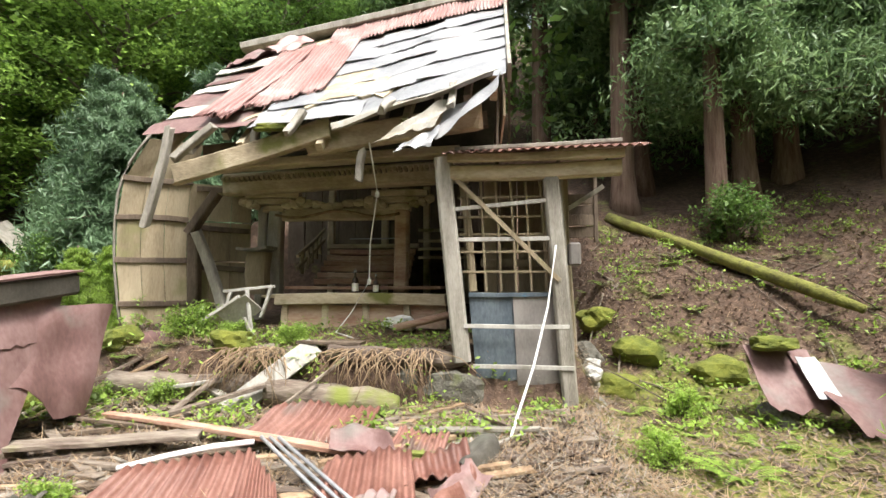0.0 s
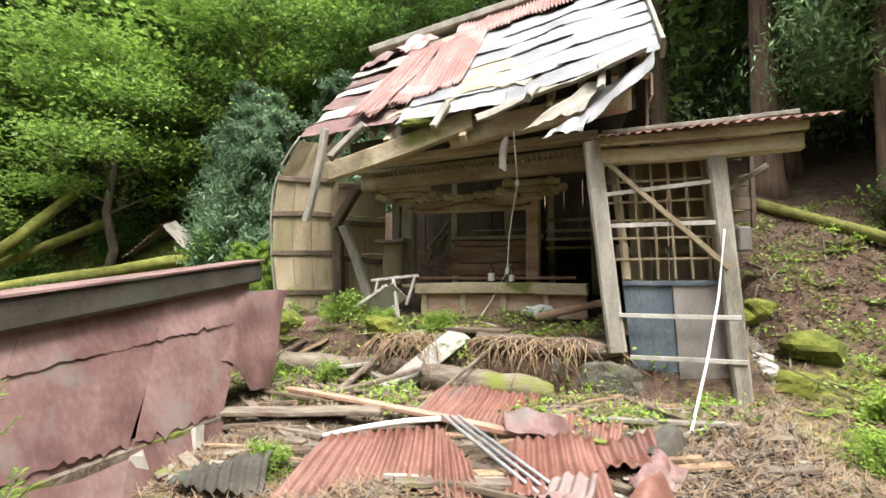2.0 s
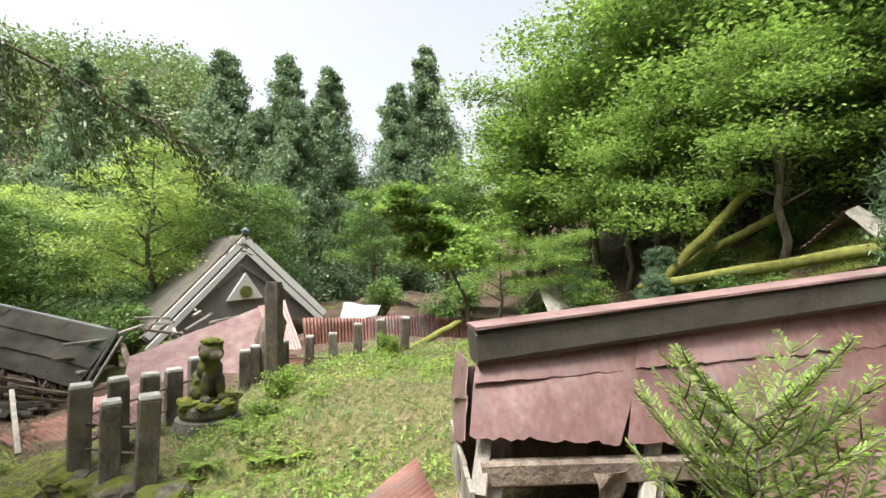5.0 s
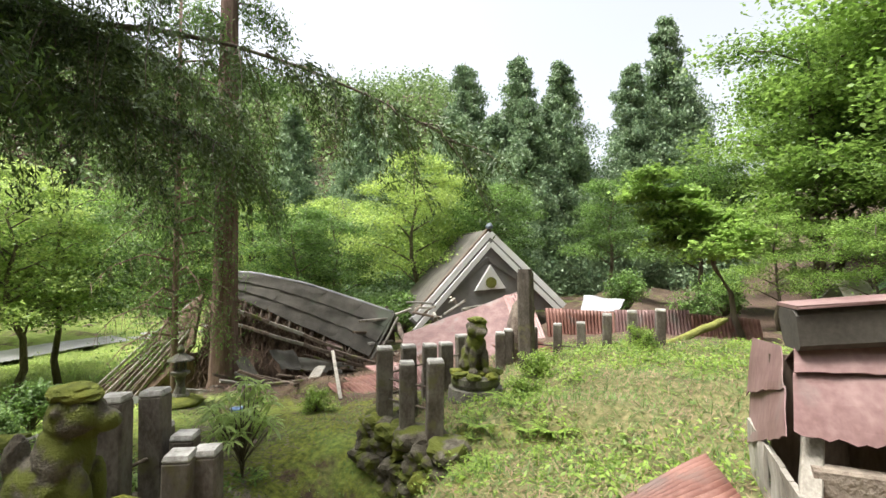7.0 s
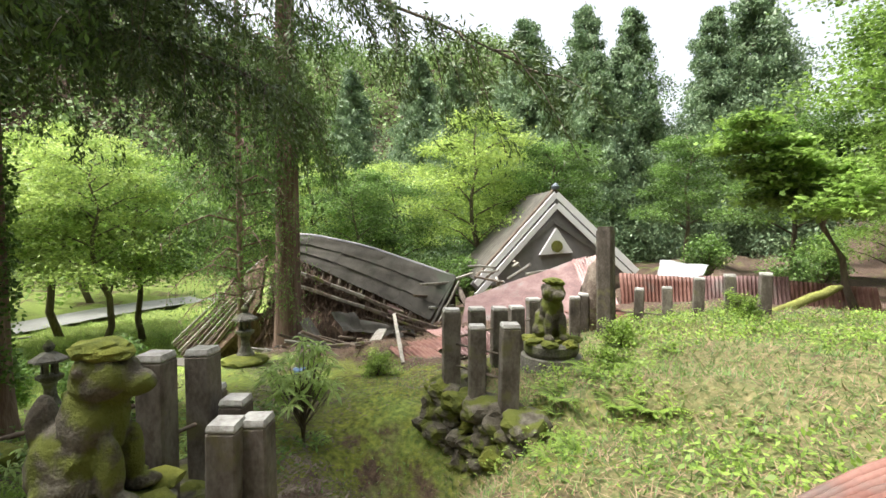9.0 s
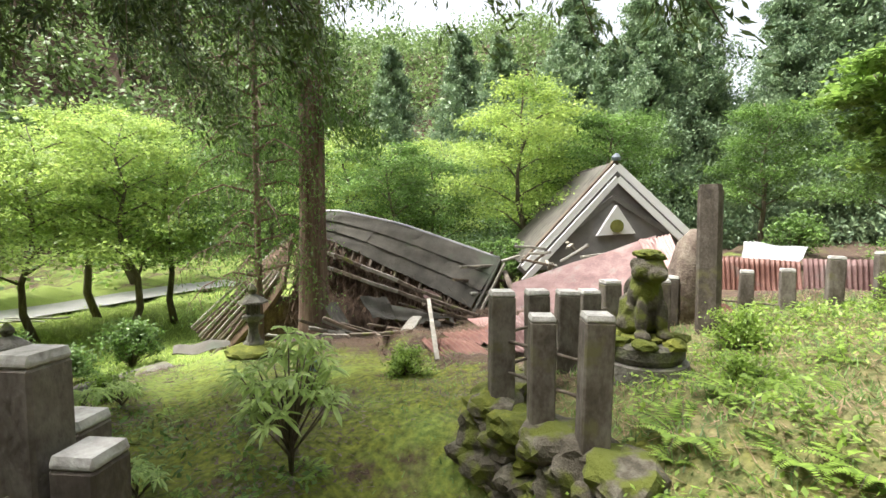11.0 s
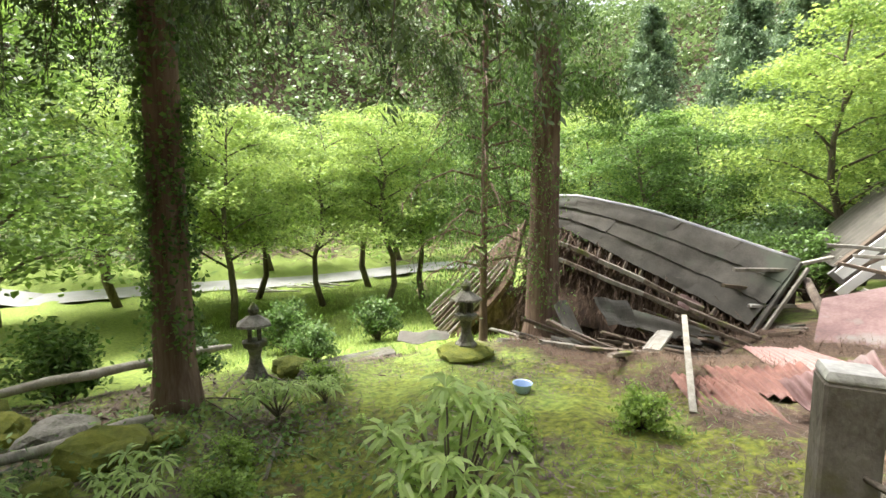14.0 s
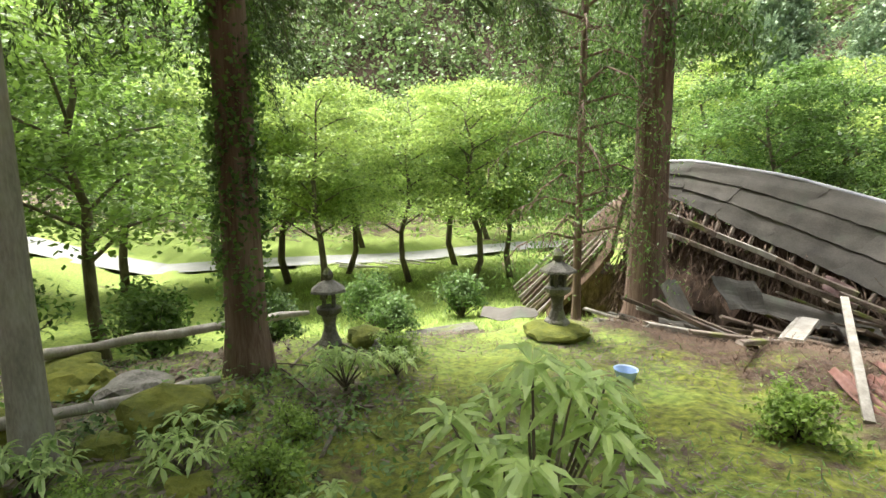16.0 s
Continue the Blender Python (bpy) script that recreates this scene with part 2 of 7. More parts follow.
def thing(name, loc, label, category, group="", kind=""):
    ob = new(name)
    ob.location, ob.empty_display_size = loc, 0.1
    return tagged(ob, label, category, group, kind)


def hang(name, me, parent=None, label=""):
    """Links a mesh whose points are in world metres; under a thing it keeps its place."""
    ob = new(name, me)
    if parent is not None:
        ob.parent = parent
        if parent.type == "EMPTY":
            ob.matrix_parent_inverse = Matrix.Translation(-parent.location)
    return tagged(ob, label)


def part(name, bm, material, parent, label=""):
    me = bpy.data.meshes.new(name)
    bm.to_mesh(me)
    bm.free()
    me.materials.append(material)
    return hang(name, me, parent, label)


RNG = np.random.default_rng(7)


def beam_mesh(name, a, b, w, h, material, warp=0.012, ragged=0.0, up=(0, 0, 1), segs=6, seed=0):
    """A worn timber from a to b, w wide, h high, chamfered, slightly bent, with ragged ends."""
    g = np.random.default_rng(seed + int(abs(a[0] * 97 + a[1] * 31 + b[2] * 57) * 10) % 9973)
    a, b = np.array(a, float), np.array(b, float)
    d = b - a
    d /= np.linalg.norm(d)
    s = np.cross(d, up)
    s = s / np.linalg.norm(s) if np.linalg.norm(s) > 1e-3 else np.array([1.0, 0, 0])
    u = np.cross(s, d)
    c = 0.14 * min(w, h)
    ring = [(-w / 2 + c, -h / 2), (w / 2 - c, -h / 2), (w / 2, -h / 2 + c), (w / 2, h / 2 - c), (w / 2 - c, h / 2), (-w / 2 + c, h / 2), (-w / 2, h / 2 - c), (-w / 2, -h / 2 + c)]
    V, F = [], []
    arc = np.linspace(0, math.pi, segs + 1)
    bend = np.stack([np.sin(arc) * g.normal(0, warp), np.sin(arc) * g.normal(0, warp)], 1) + g.normal(0, warp * 0.12, (segs + 1, 2))
    for i in range(segs + 1):
        p = a + (b - a) * i / segs
        for k, (x, y) in enumerate(ring):
            q = p + s * (x * (1 + g.normal(0, 0.012)) + bend[i, 0]) + u * (y * (1 + g.normal(0, 0.012)) + bend[i, 1])
            if ragged and i in (0, segs):
                q = q + d * g.uniform(-ragged, ragged)
            V.append(q)
    for i in range(segs):
        for k in range(8):
            F.append((i * 8 + k, i * 8 + (k + 1) % 8, (i + 1) * 8 + (k + 1) % 8, (i + 1) * 8 + k))
    F.append(tuple(range(7, -1, -1)))
    F.append(tuple(segs * 8 + k for k in range(8)))
    return raw(name, V, F, material)


def beam(name, a, b, w, h, material, parent=None, label="", category="", group="", **k):
    ob = hang(name, beam_mesh(name, a, b, w, h, material, **k), parent, label)
    if category:
        tagged(ob, "", category, group)
    return ob


def tube_mesh(name, pts, radii, material, n=8, rough=0.0, seed=0):
    g = np.random.default_rng(seed)
    V, F = [], []
    add_tube(V, F, pts, radii, n, rough, g)
    return raw(name, V, F, material, True)


def add_tube(V, F, pts, radii, n=8, rough=0.0, g=RNG):
    pts = [np.array(p, float) for p in pts]
    o = len(V)
    for i, p in enumerate(pts):
        d = pts[min(i + 1, len(pts) - 1)] - pts[max(i - 1, 0)]
        d /= np.linalg.norm(d) + 1e-9
        s = np.cross(d, (0.0, 0.0, 1.0) if abs(d[2]) < 0.9 else (1.0, 0.0, 0.0))
        s /= np.linalg.norm(s)
        u = np.cross(s, d)
        for k in range(n):
            t = 2 * math.pi * k / n
            r = radii[i] * (1 + rough * g.normal())
            V.append(p + s * r * math.cos(t) + u * r * math.sin(t))
    for i in range(len(pts) - 1):
        for k in range(n):
            F.append((o + i * n + k, o + i * n + (k + 1) % n, o + (i + 1) * n + (k + 1) % n, o + (i + 1) * n + k))
    F.append(tuple(o + k for k in range(n - 1, -1, -1)))
    F.append(tuple(o + (len(pts) - 1) * n + k for k in range(n)))


def sheet_mesh(name, corner, material, nu=24, nv=6, waves=0, amp=0.018, warp=0.02, thick=0.006, ragged=0.0, seed=0):
    """A thin sheet over four corners (a, b along it; d, c at its other edge), corrugated across a-b where waves > 0."""
    g = np.random.default_rng(seed)
    a, b, c, d = [np.array(p, float) for p in corner]
    nu = max(nu, waves * 6)
    nrm = np.cross(b - a, d - a)
    nrm /= np.linalg.norm(nrm)
    ph = g.uniform(0, 6, 4)
    top, V, F = [], [], []
    rag = g.normal(0, ragged, nu + 1)
    for j in range(nv + 1):
        for i in range(nu + 1):
            u, v = i / nu, j / nv
            if j == nv:
                v += rag[i]
            p = (a * (1 - u) + b * u) * (1 - v) + (d * (1 - u) + c * u) * v
            k = warp * (math.sin(3 * u + ph[0] + 2 * v) + 0.6 * math.sin(7 * v + ph[1] + 4 * u) + 0.4 * math.sin(11 * u + ph[2]))
            if waves:
                k += amp * math.sin(2 * math.pi * waves * u)
            top.append(p + nrm * k)
    n = len(top)
    V = top + [p - nrm * thick for p in top]
    W = nu + 1
    for j in range(nv):
        for i in range(nu):
            q = (j * W + i, j * W + i + 1, (j + 1) * W + i + 1, (j + 1) * W + i)
            F.append(q), F.append(tuple(n + k for k in reversed(q)))
    rim = [i for i in range(W)] + [j * W + nu for j in range(1, nv + 1)] + [nv * W + i for i in range(nu - 1, -1, -1)] + [j * W for j in range(nv - 1, 0, -1)]
    for k in range(len(rim)):
        p, q = rim[k], rim[(k + 1) % len(rim)]
        F.append((q, p, n + p, n + q))
    return raw(name, V, F, material, waves > 0)


def rock_mesh(name, at, size, material, seed=0, sub=3, flat=0.25):
    bm = bmesh.new()
    bmesh.ops.create_icosphere(bm, subdivisions=sub, radius=1)
    off = Vector((seed * 3.7, seed * 1.3, seed * 2.1))
    for v in bm.verts:
        p = v.co.copy()
        k = 1 + 0.45 * noise.noise(p * 1.1 + off) + 0.15 * noise.noise(p * 3.2 + off) + 0.05 * noise.noise(p * 9 + off)
        m = max(abs(p.x), abs(p.y), abs(p.z))
        p = p * k * (1 - flat + flat / m)
        v.co = Vector((p.x * size[0] + at[0], p.y * size[1] + at[1], p.z * size[2] + at[2]))
    me = bpy.data.meshes.new(name)
    bm.to_mesh(me)
    bm.free()
    me.materials.append(material)
    return me


def bevel_box(bm, centre, size, bev=0.01, turn=None):
    m = Matrix.Translation(centre) @ (turn or Matrix.Identity(4)) @ Matrix.Diagonal((*size, 1))
    r = bmesh.ops.create_cube(bm, size=1, matrix=m)
    es = list({e for v in r["verts"] for e in v.link_edges})
    if bev:
        bmesh.ops.bevel(bm, geom=es, offset=bev, segments=1, affect="EDGES")


def lathe(bm, at, prof, n=16, square=False):
    rings = []
    for r, z in prof:
        rings.append([bm.verts.new((at[0] + r * math.cos(2 * math.pi * (k + 0.5) / n), at[1] + r * math.sin(2 * math.pi * (k + 0.5) / n), at[2] + z)) for k in range(n)])
    for p, q in zip(rings, rings[1:]):
        for k in range(n):
            bm.faces.new((p[k], p[(k + 1) % n], q[(k + 1) % n], q[k]))
    bm.faces.new(rings[0][::-1]), bm.faces.new(rings[-1])


# ---- ground ----
def ground_sheet():
    fx = np.concatenate([-14 - np.geomspace(0.3, 700, 60)[::-1], np.arange(-14, 7.01, 0.16), 7 + np.geomspace(0.3, 700, 44)])
    fy = np.concatenate([-14 - np.geomspace(0.3, 700, 60)[::-1], np.arange(-14, 12.01, 0.16), 12 + np.geomspace(0.3, 700, 50)])
    X, Y = np.meshgrid(fx, fy)
    Z = land(X, Y)
    n, m = X.shape
    idx = np.arange(n * m).reshape(n, m)
    f = np.stack([idx[:-1, :-1], idx[:-1, 1:], idx[1:, 1:], idx[1:, :-1]], -1).reshape(-1, 4)
    V = np.stack([X, Y, Z], -1).reshape(-1, 3)
    me = bpy.data.meshes.new("ground")
    me.vertices.add(len(V)), me.loops.add(f.size), me.polygons.add(len(f))
    me.vertices.foreach_set("co", V.astype(np.float32).ravel())
    me.loops.foreach_set("vertex_index", f.astype(np.int32).ravel())
    me.polygons.foreach_set("loop_start", np.arange(0, f.size, 4, dtype=np.int32))
    me.polygons.foreach_set("loop_total", np.full(len(f), 4, np.int32))
    me.polygons.foreach_set("use_smooth", [True] * len(f))
    me.materials.append(ground_material())
    me.update()
    return tagged(new("ground", me), "forest floor of brown litter, yellow-green moss and thin grass", "ground", kind="structure")


def ground_material():
    m = surface("forest_floor", [(0.025, 0.015, 0.010), (0.080, 0.049, 0.033), (0.17, 0.115, 0.078)], 9, rough=1.0, bump=1.0, fine=55, vary=0)
    nt, N = m.node_tree, m.node_tree.nodes
    L = nt.links.new
    bsdf = N["Principled BSDF"]
    base = bsdf.inputs["Base Color"].links[0].from_socket
    g = N.new("ShaderNodeNewGeometry")

    def patch(base, centre, radius, cols, scale, lo, hi):
        sub = N.new("ShaderNodeVectorMath")
        sub.operation = "DISTANCE"
        sub.inputs[1].default_value = centre
        flat = N.new("ShaderNodeVectorMath")
        flat.operation = "MULTIPLY"
        flat.inputs[1].default_value = (1, 1, 0)
        L(g.outputs["Position"], flat.inputs[0]), L(flat.outputs[0], sub.inputs[0])
        fall = N.new("ShaderNodeMapRange")
        fall.inputs["From Min"].default_value, fall.inputs["From Max"].default_value = radius, radius * 0.45
        fall.inputs["To Min"].default_value, fall.inputs["To Max"].default_value = -0.22, 0.10
        L(sub.outputs["Value"], fall.inputs["Value"])
        n = N.new("ShaderNodeTexNoise")
        n.inputs["Scale"].default_value, n.inputs["Detail"].default_value, n.inputs["Roughness"].default_value = scale, 9, 0.7
        L(g.outputs["Position"], n.inputs["Vector"])
        add = N.new("ShaderNodeMath")
        L(n.outputs["Fac"], add.inputs[0]), L(fall.outputs[0], add.inputs[1])
        mr = N.new("ShaderNodeMapRange")
        mr.inputs["From Min"].default_value, mr.inputs["From Max"].default_value = lo, hi
        L(add.outputs[0], mr.inputs["Value"])
        n2 = N.new("ShaderNodeTexNoise")
        n2.inputs["Scale"].default_value, n2.inputs["Detail"].default_value = 14, 6
        L(g.outputs["Position"], n2.inputs["Vector"])
        r = N.new("ShaderNodeValToRGB")
        r.color_ramp.elements[0].position, r.color_ramp.elements[1].position = 0.3, 0.72
        r.color_ramp.elements[0].color, r.color_ramp.elements[1].color = (*cols[0], 1), (*cols[1], 1)
        L(n2.outputs["Fac"], r.inputs["Fac"])
        mx = N.new("ShaderNodeMixRGB")
        L(mr.outputs[0], mx.inputs["Fac"]), L(base, mx.inputs["Color1"]), L(r.outputs[0], mx.inputs["Color2"])
        return mx.outputs["Color"]

    moss = ((0.050, 0.062, 0.008), (0.24, 0.265, 0.035))
    base = patch(base, (-5.0, -7.2, 0), 4.8, moss, 1.5, 0.49, 0.57)
    base = patch(base, (-5.2, -2.6, 0), 2.4, moss, 1.6, 0.46, 0.55)
    base = patch(base, (-5.8, -18, 0), 9.0, ((0.10, 0.13, 0.02), (0.25, 0.31, 0.06)), 0.8, 0.36, 0.5)
    base = patch(base, (-6.8, -0.9, 0), 5.4, ((0.06, 0.08, 0.02), (0.22, 0.19, 0.085)), 1.8, 0.40, 0.56)
    base = patch(base, (-13, 9, 0), 9.0, ((0.06, 0.07, 0.012), (0.18, 0.19, 0.03)), 1.2, 0.52, 0.62)
    base = patch(base, (3.3, 4.6, 0), 3.4, ((0.07, 0.08, 0.015), (0.20, 0.21, 0.04)), 2.2, 0.5, 0.6)
    base = patch(base, (2, -27, 0), 26.0, ((0.10, 0.15, 0.03), (0.28, 0.35, 0.07)), 0.5, 0.38, 0.5)
    base = patch(base, (-34, -34, 0), 46.0, ((0.10, 0.14, 0.03), (0.24, 0.30, 0.06)), 0.3, 0.5, 0.6)
    L(base, bsdf.inputs["Base Color"])
    return m


ground_sheet()
rv = [(-70 + 3 * i, -31.5 + (1.6 if k else -1.6) + 0.03 * i, gz(-70 + 3 * i, -31.5) + 0.12) for i in range(45) for k in (0, 1)]
tagged(new("road", raw("road", rv + [(x, y, z - 0.4) for x, y, z in rv], [(2 * i, 2 * i + 2, 2 * i + 3, 2 * i + 1) for i in range(44)]
       + [(90 + 2 * i, 2 * i + 90 + 2, 2 * i + 2, 2 * i) for i in range(44)], M_ROAD)), "pale valley road beyond the trees", "road", kind="structure")


# ---- plants ----
def cloud(centres, spread, per, size, aspect=0.6, droop=0.0, g=RNG, flat=0.0):
    """Leaf quads in gaussian clumps round the centres."""
    c = np.repeat(np.asarray(centres, float), per, 0)
    p = c + g.normal(0, 1, c.shape) * np.asarray(spread)
    n = len(p)
    a = g.normal(0, 1, (n, 3))
    a[:, 2] = a[:, 2] * (1 - flat) - droop * 2
    a /= np.linalg.norm(a, axis=1, keepdims=True)
    b = np.cross(a, g.normal(0, 1, (n, 3)) * (1, 1, 1) + np.array([0, 0, 3 * flat]))
    if flat:
        b = np.cross(np.array([0, 0, 1.0]) + g.normal(0, 0.35, (n, 3)), a)
    b /= np.linalg.norm(b, axis=1, keepdims=True) + 1e-9
    s = size * g.uniform(0.55, 1.35, (n, 1))
    return np.stack([p - a * s * 0.5, p + b * s * aspect * 0.5 - a * s * 0.05, p + a * s * 0.5, p - b * s * aspect * 0.5 - a * s * 0.05], 1)


def broadleaf(name, h, spread, leaf, material, label, seed, per=26, limbs=11, first=0.28, size=0.11, lean=(0, 0)):
    """A slender tree: trunk, limbs and flat layers of small leaves."""
    g = np.random.default_rng(seed)
    t = thing(name, (0, 0, 0), label, "tree")
    V, F, C = [], [], []
    stem = [np.array([lean[0] * k ** 1.5 * h + g.normal(0, 0.02) * h * (k > 0), lean[1] * k ** 1.5 * h + g.normal(0, 0.02) * h * (k > 0), h * 0.95 * k]) for k in np.linspace(0, 1, 8)]
    add_tube(V, F, stem, [0.016 * h * (1.05 - k) + 0.01 for k in np.linspace(0, 1, 8)], 8, 0.05, g)
    for i in range(limbs):
        k = first + (0.97 - first) * (i / limbs)
        j = k * 7
        p = stem[int(j)] * (1 - j % 1) + stem[min(7, int(j) + 1)] * (j % 1)
        az = i * 2.4 + g.uniform(-0.5, 0.5)
        reach = spread * (1.05 - 0.75 * max(0, k - 0.35)) * g.uniform(0.6, 1.1)
        d = np.array([math.cos(az), math.sin(az), 0])
        pts = [p, p + d * reach * 0.4 + (0, 0, reach * 0.22), p + d * reach * 0.75 + (0, 0, reach * 0.3), p + d * reach + (0, 0, reach * 0.26)]
        add_tube(V, F, pts, [0.006 * h * (1.2 - k) + 0.006, 0.004 * h, 0.008, 0.004], 5, 0, g)
        side = np.array([-d[1], d[0], 0])
        for q in np.linspace(0.3, 1.08, 11):
            for w in (-1, 0, 1):
                e = p + d * reach * q + side * w * reach * 0.42 * (1.15 - 0.5 * q) * g.uniform(0.4, 1.1) + (0, 0, reach * 0.25 + g.normal(0, 0.06) * reach)
                C.append(e)
    hang("trunk", raw("trunk", V, F, M_TWIG, True), t)
    hang("crown", quads("crown", cloud(C, (spread * 0.11, spread * 0.11, spread * 0.045), per, size, 0.62, 0.1, g, 0.55), material), t)
    return t


def conifer(name, h, spread, material, label, seed, first=0.12, size=0.28, tiers=26, trunk_r=None, per=15, bark=None, taper=1.0, aspect=0.32):
    """A tall conifer: straight trunk, drooping whorls of sprays."""
    g = np.random.default_rng(seed)
    t = thing(name, (0, 0, 0), label, "tree")
    V, F, C = [], [], []
    r = trunk_r or 0.016 * h
    add_tube(V, F, [(0, 0, -0.3), (0, 0, 0.02 * h), (0, 0, 0.06 * h), (0, 0, 0.4 * h), (0, 0, h)], [r * 1.5, r * 1.2, r, r * 0.75, 0.02], 14, 0.06, g)
    S = []
    for i in range(tiers):
        k = first + (0.995 - first) * i / tiers
        x = (k - first) / (1 - first)
        m = 6 if i < tiers * 0.7 else 4
        for w in range(m):
            reach = spread * (1 - taper * x) ** 0.85 * g.uniform(0.62, 1.15) + 0.04 * spread
            az = 2 * math.pi * (w + g.uniform(0, 0.7)) / m + i
            d = np.array([math.cos(az), math.sin(az), 0])
            z0 = k * h + g.normal(0, 0.25) * h / tiers
            pts = [np.array([0, 0, z0]), d * reach * 0.5 + (0, 0, z0 - reach * 0.10), d * reach + (0, 0, z0 - reach * 0.26)]
            add_tube(V, F, pts, [0.05 * r + 0.012, 0.012, 0.005], 4, 0, g)
            for q in np.linspace(0.25, 1.02, 7):
                for _ in range(2):
                    C.append(d * reach * q + g.normal(0, 0.085, 3) * reach * (1, 1, 0.7) + (0, 0, z0 - 0.3 * reach * q + 0.06 * reach * q ** 4))
                    S.append(0.07 * reach + 0.02 * spread)
    hang("trunk", raw("trunk", V, F, bark or M_BARK, True), t)
    S = np.repeat(np.array(S), per)[:, None]
    hang("crown", quads("crown", cloud(C, S, per, size, aspect, 0.4, g), material), t)
    return t


def shrub(name, h, spread, leaf, material, label, seed, n=34, per=34, size=0.09):
    g = np.random.default_rng(seed)
    t = thing(name, (0, 0, 0), label, "shrub")
    V, F, C = [], [], []
    for i in range(n):
        az, k = g.uniform(0, 6.28), g.uniform(0.35, 1) ** 0.7
        e = np.array([math.cos(az) * spread * k * g.uniform(0.2, 1), math.sin(az) * spread * k * g.uniform(0.2, 1), h * g.uniform(0.25, 1)])
        add_tube(V, F, [(0, 0, 0), e * (0.5, 0.5, 0.6), e], [0.014, 0.009, 0.004], 4, 0, g)
        C.append(e), C.append(e * 0.8), C.append(e + g.normal(0, 0.1, 3) * spread)
    hang("stem", raw("stem", V, F, M_TWIG, True), t)
    hang("foliage", quads("foliage", cloud(C, (spread * 0.13, spread * 0.13, h * 0.07), per, size, 0.5, 0.0, g, 0.3), material), t)
    return t


def fern(name, seed, r=0.42, material=None, label="bright green fern on the ground"):
    g = np.random.default_rng(seed)
    t = thing(name, (0, 0, 0), label, "fern", "ferns on the slope")
    Q, V, F = [], [], []
    for i in range(9):
        az = i * 0.7 + g.uniform(0, 0.4)
        d = np.array([math.cos(az), math.sin(az), 0])
        s = np.array([-d[1], d[0], 0])
        L = r * g.uniform(0.7, 1.15)
        for q in np.linspace(0.12, 1, 17):
            p = d * L * q + (0, 0, L * (0.95 * q - 0.75 * q * q))
            w = L * 0.30 * (1 - q) ** 0.7 * min(1, q * 4) + 0.008
            for sg in (-1, 1):
                e = p + s * sg * w + d * w * 0.45 - (0, 0, w * 0.12)
                m = (p + e) / 2
                Q.append([p, m + d * w * 0.22, e, m - d * w * 0.14])
        add_tube(V, F, [d * L * q + (0, 0, L * (0.95 * q - 0.75 * q * q) - 0.003) for q in (0.02, 0.3, 0.6, 1)], [0.004, 0.003, 0.002, 0.001], 4, 0, g)
    hang("frond", quads("frond", np.array(Q), material or L_FERN), t)
    hang("stalk", raw("stalk", V, F, M_TWIG), t)
    return t


def long_leaf_bush(name, h, spread, whorls, seed, label, leaf=0.2):
    """A rhododendron: thin stems that end in whorls of long drooping leaves."""
    g = np.random.default_rng(seed)
    t = thing(name, (0, 0, 0), label, "shrub")
    V, F, Q = [], [], []
    for i in range(whorls):
        az, k = i * 2.4, math.sqrt((i + 0.5) / whorls)
        e = np.array([math.cos(az) * spread * k, math.sin(az) * spread * k, h * (1.0 - 0.35 * k * k) * g.uniform(0.55, 1.03)])
        V, F = [], []
        add_tube(V, F, [(0, 0, 0), (0.06 * e[0], 0.06 * e[1], e[2] * 0.35), e * (0.6, 0.6, 0.72), e], [0.014, 0.011, 0.007, 0.004], 5, 0, g)
        hang("stem", raw("stem", V, F, M_TWIG, True), t)
        for w in range(12):
            b = w * 0.571 * 2 + g.uniform(-0.2, 0.2)
            d = np.array([math.cos(b), math.sin(b), 0])
            s = np.array([-d[1], d[0], 0])
            L = leaf * g.uniform(0.7, 1.15)
            lift = g.uniform(-0.7, 1.1)
            a1, a2, a3 = e + d * L * 0.35 + (0, 0, L * 0.3 * lift + 0.02), e + d * L * 0.75 + (0, 0, L * 0.5 * lift - 0.01), e + d * L + (0, 0, L * 0.62 * lift - 0.05)
            wd = L * 0.12
            Q.append([e, a1 + s * wd, a1 + (0, 0, -0.008), a1 - s * wd])
            Q.append([a1 + (0, 0, -0.008), a1 + s * wd, a2 + s * wd * 0.95, a2 + (0, 0, -0.008)])
            Q.append([a1 - s * wd, a1 + (0, 0, -0.008), a2 + (0, 0, -0.008), a2 - s * wd * 0.95])
            Q.append([a2 + (0, 0, -0.008), a2 + s * wd * 0.95, a3, a2 - s * wd * 0.95])
    hang("leaves", quads("leaves", np.array(Q), L_RHODO), t)
    return t


def put_at(t, x, y, sc=1.0, rz=0.0, dz=0.0, sx=None):
    t.location = (x, y, gz(x, y) - 0.04 + dz)
    t.rotation_euler = (0, 0, rz)
    t.scale = (sx or sc, sx or sc, sc)
    return t


def copies(proto, rows, group):
    """The first row places the made one, the others copy it. Rows: x, y, scale."""
    tagged(proto, group=group)
    for i, (x, y, sc) in enumerate(rows):
        m = Matrix.LocRotScale((x, y, gz(x, y) - 0.05), Euler((0, 0, i * 1.9 + x)), None)
        o = proto
        if i:
            o = copy_thing(proto, m)
        else:
            proto.matrix_basis = m
        o.scale = (sc, sc, sc)


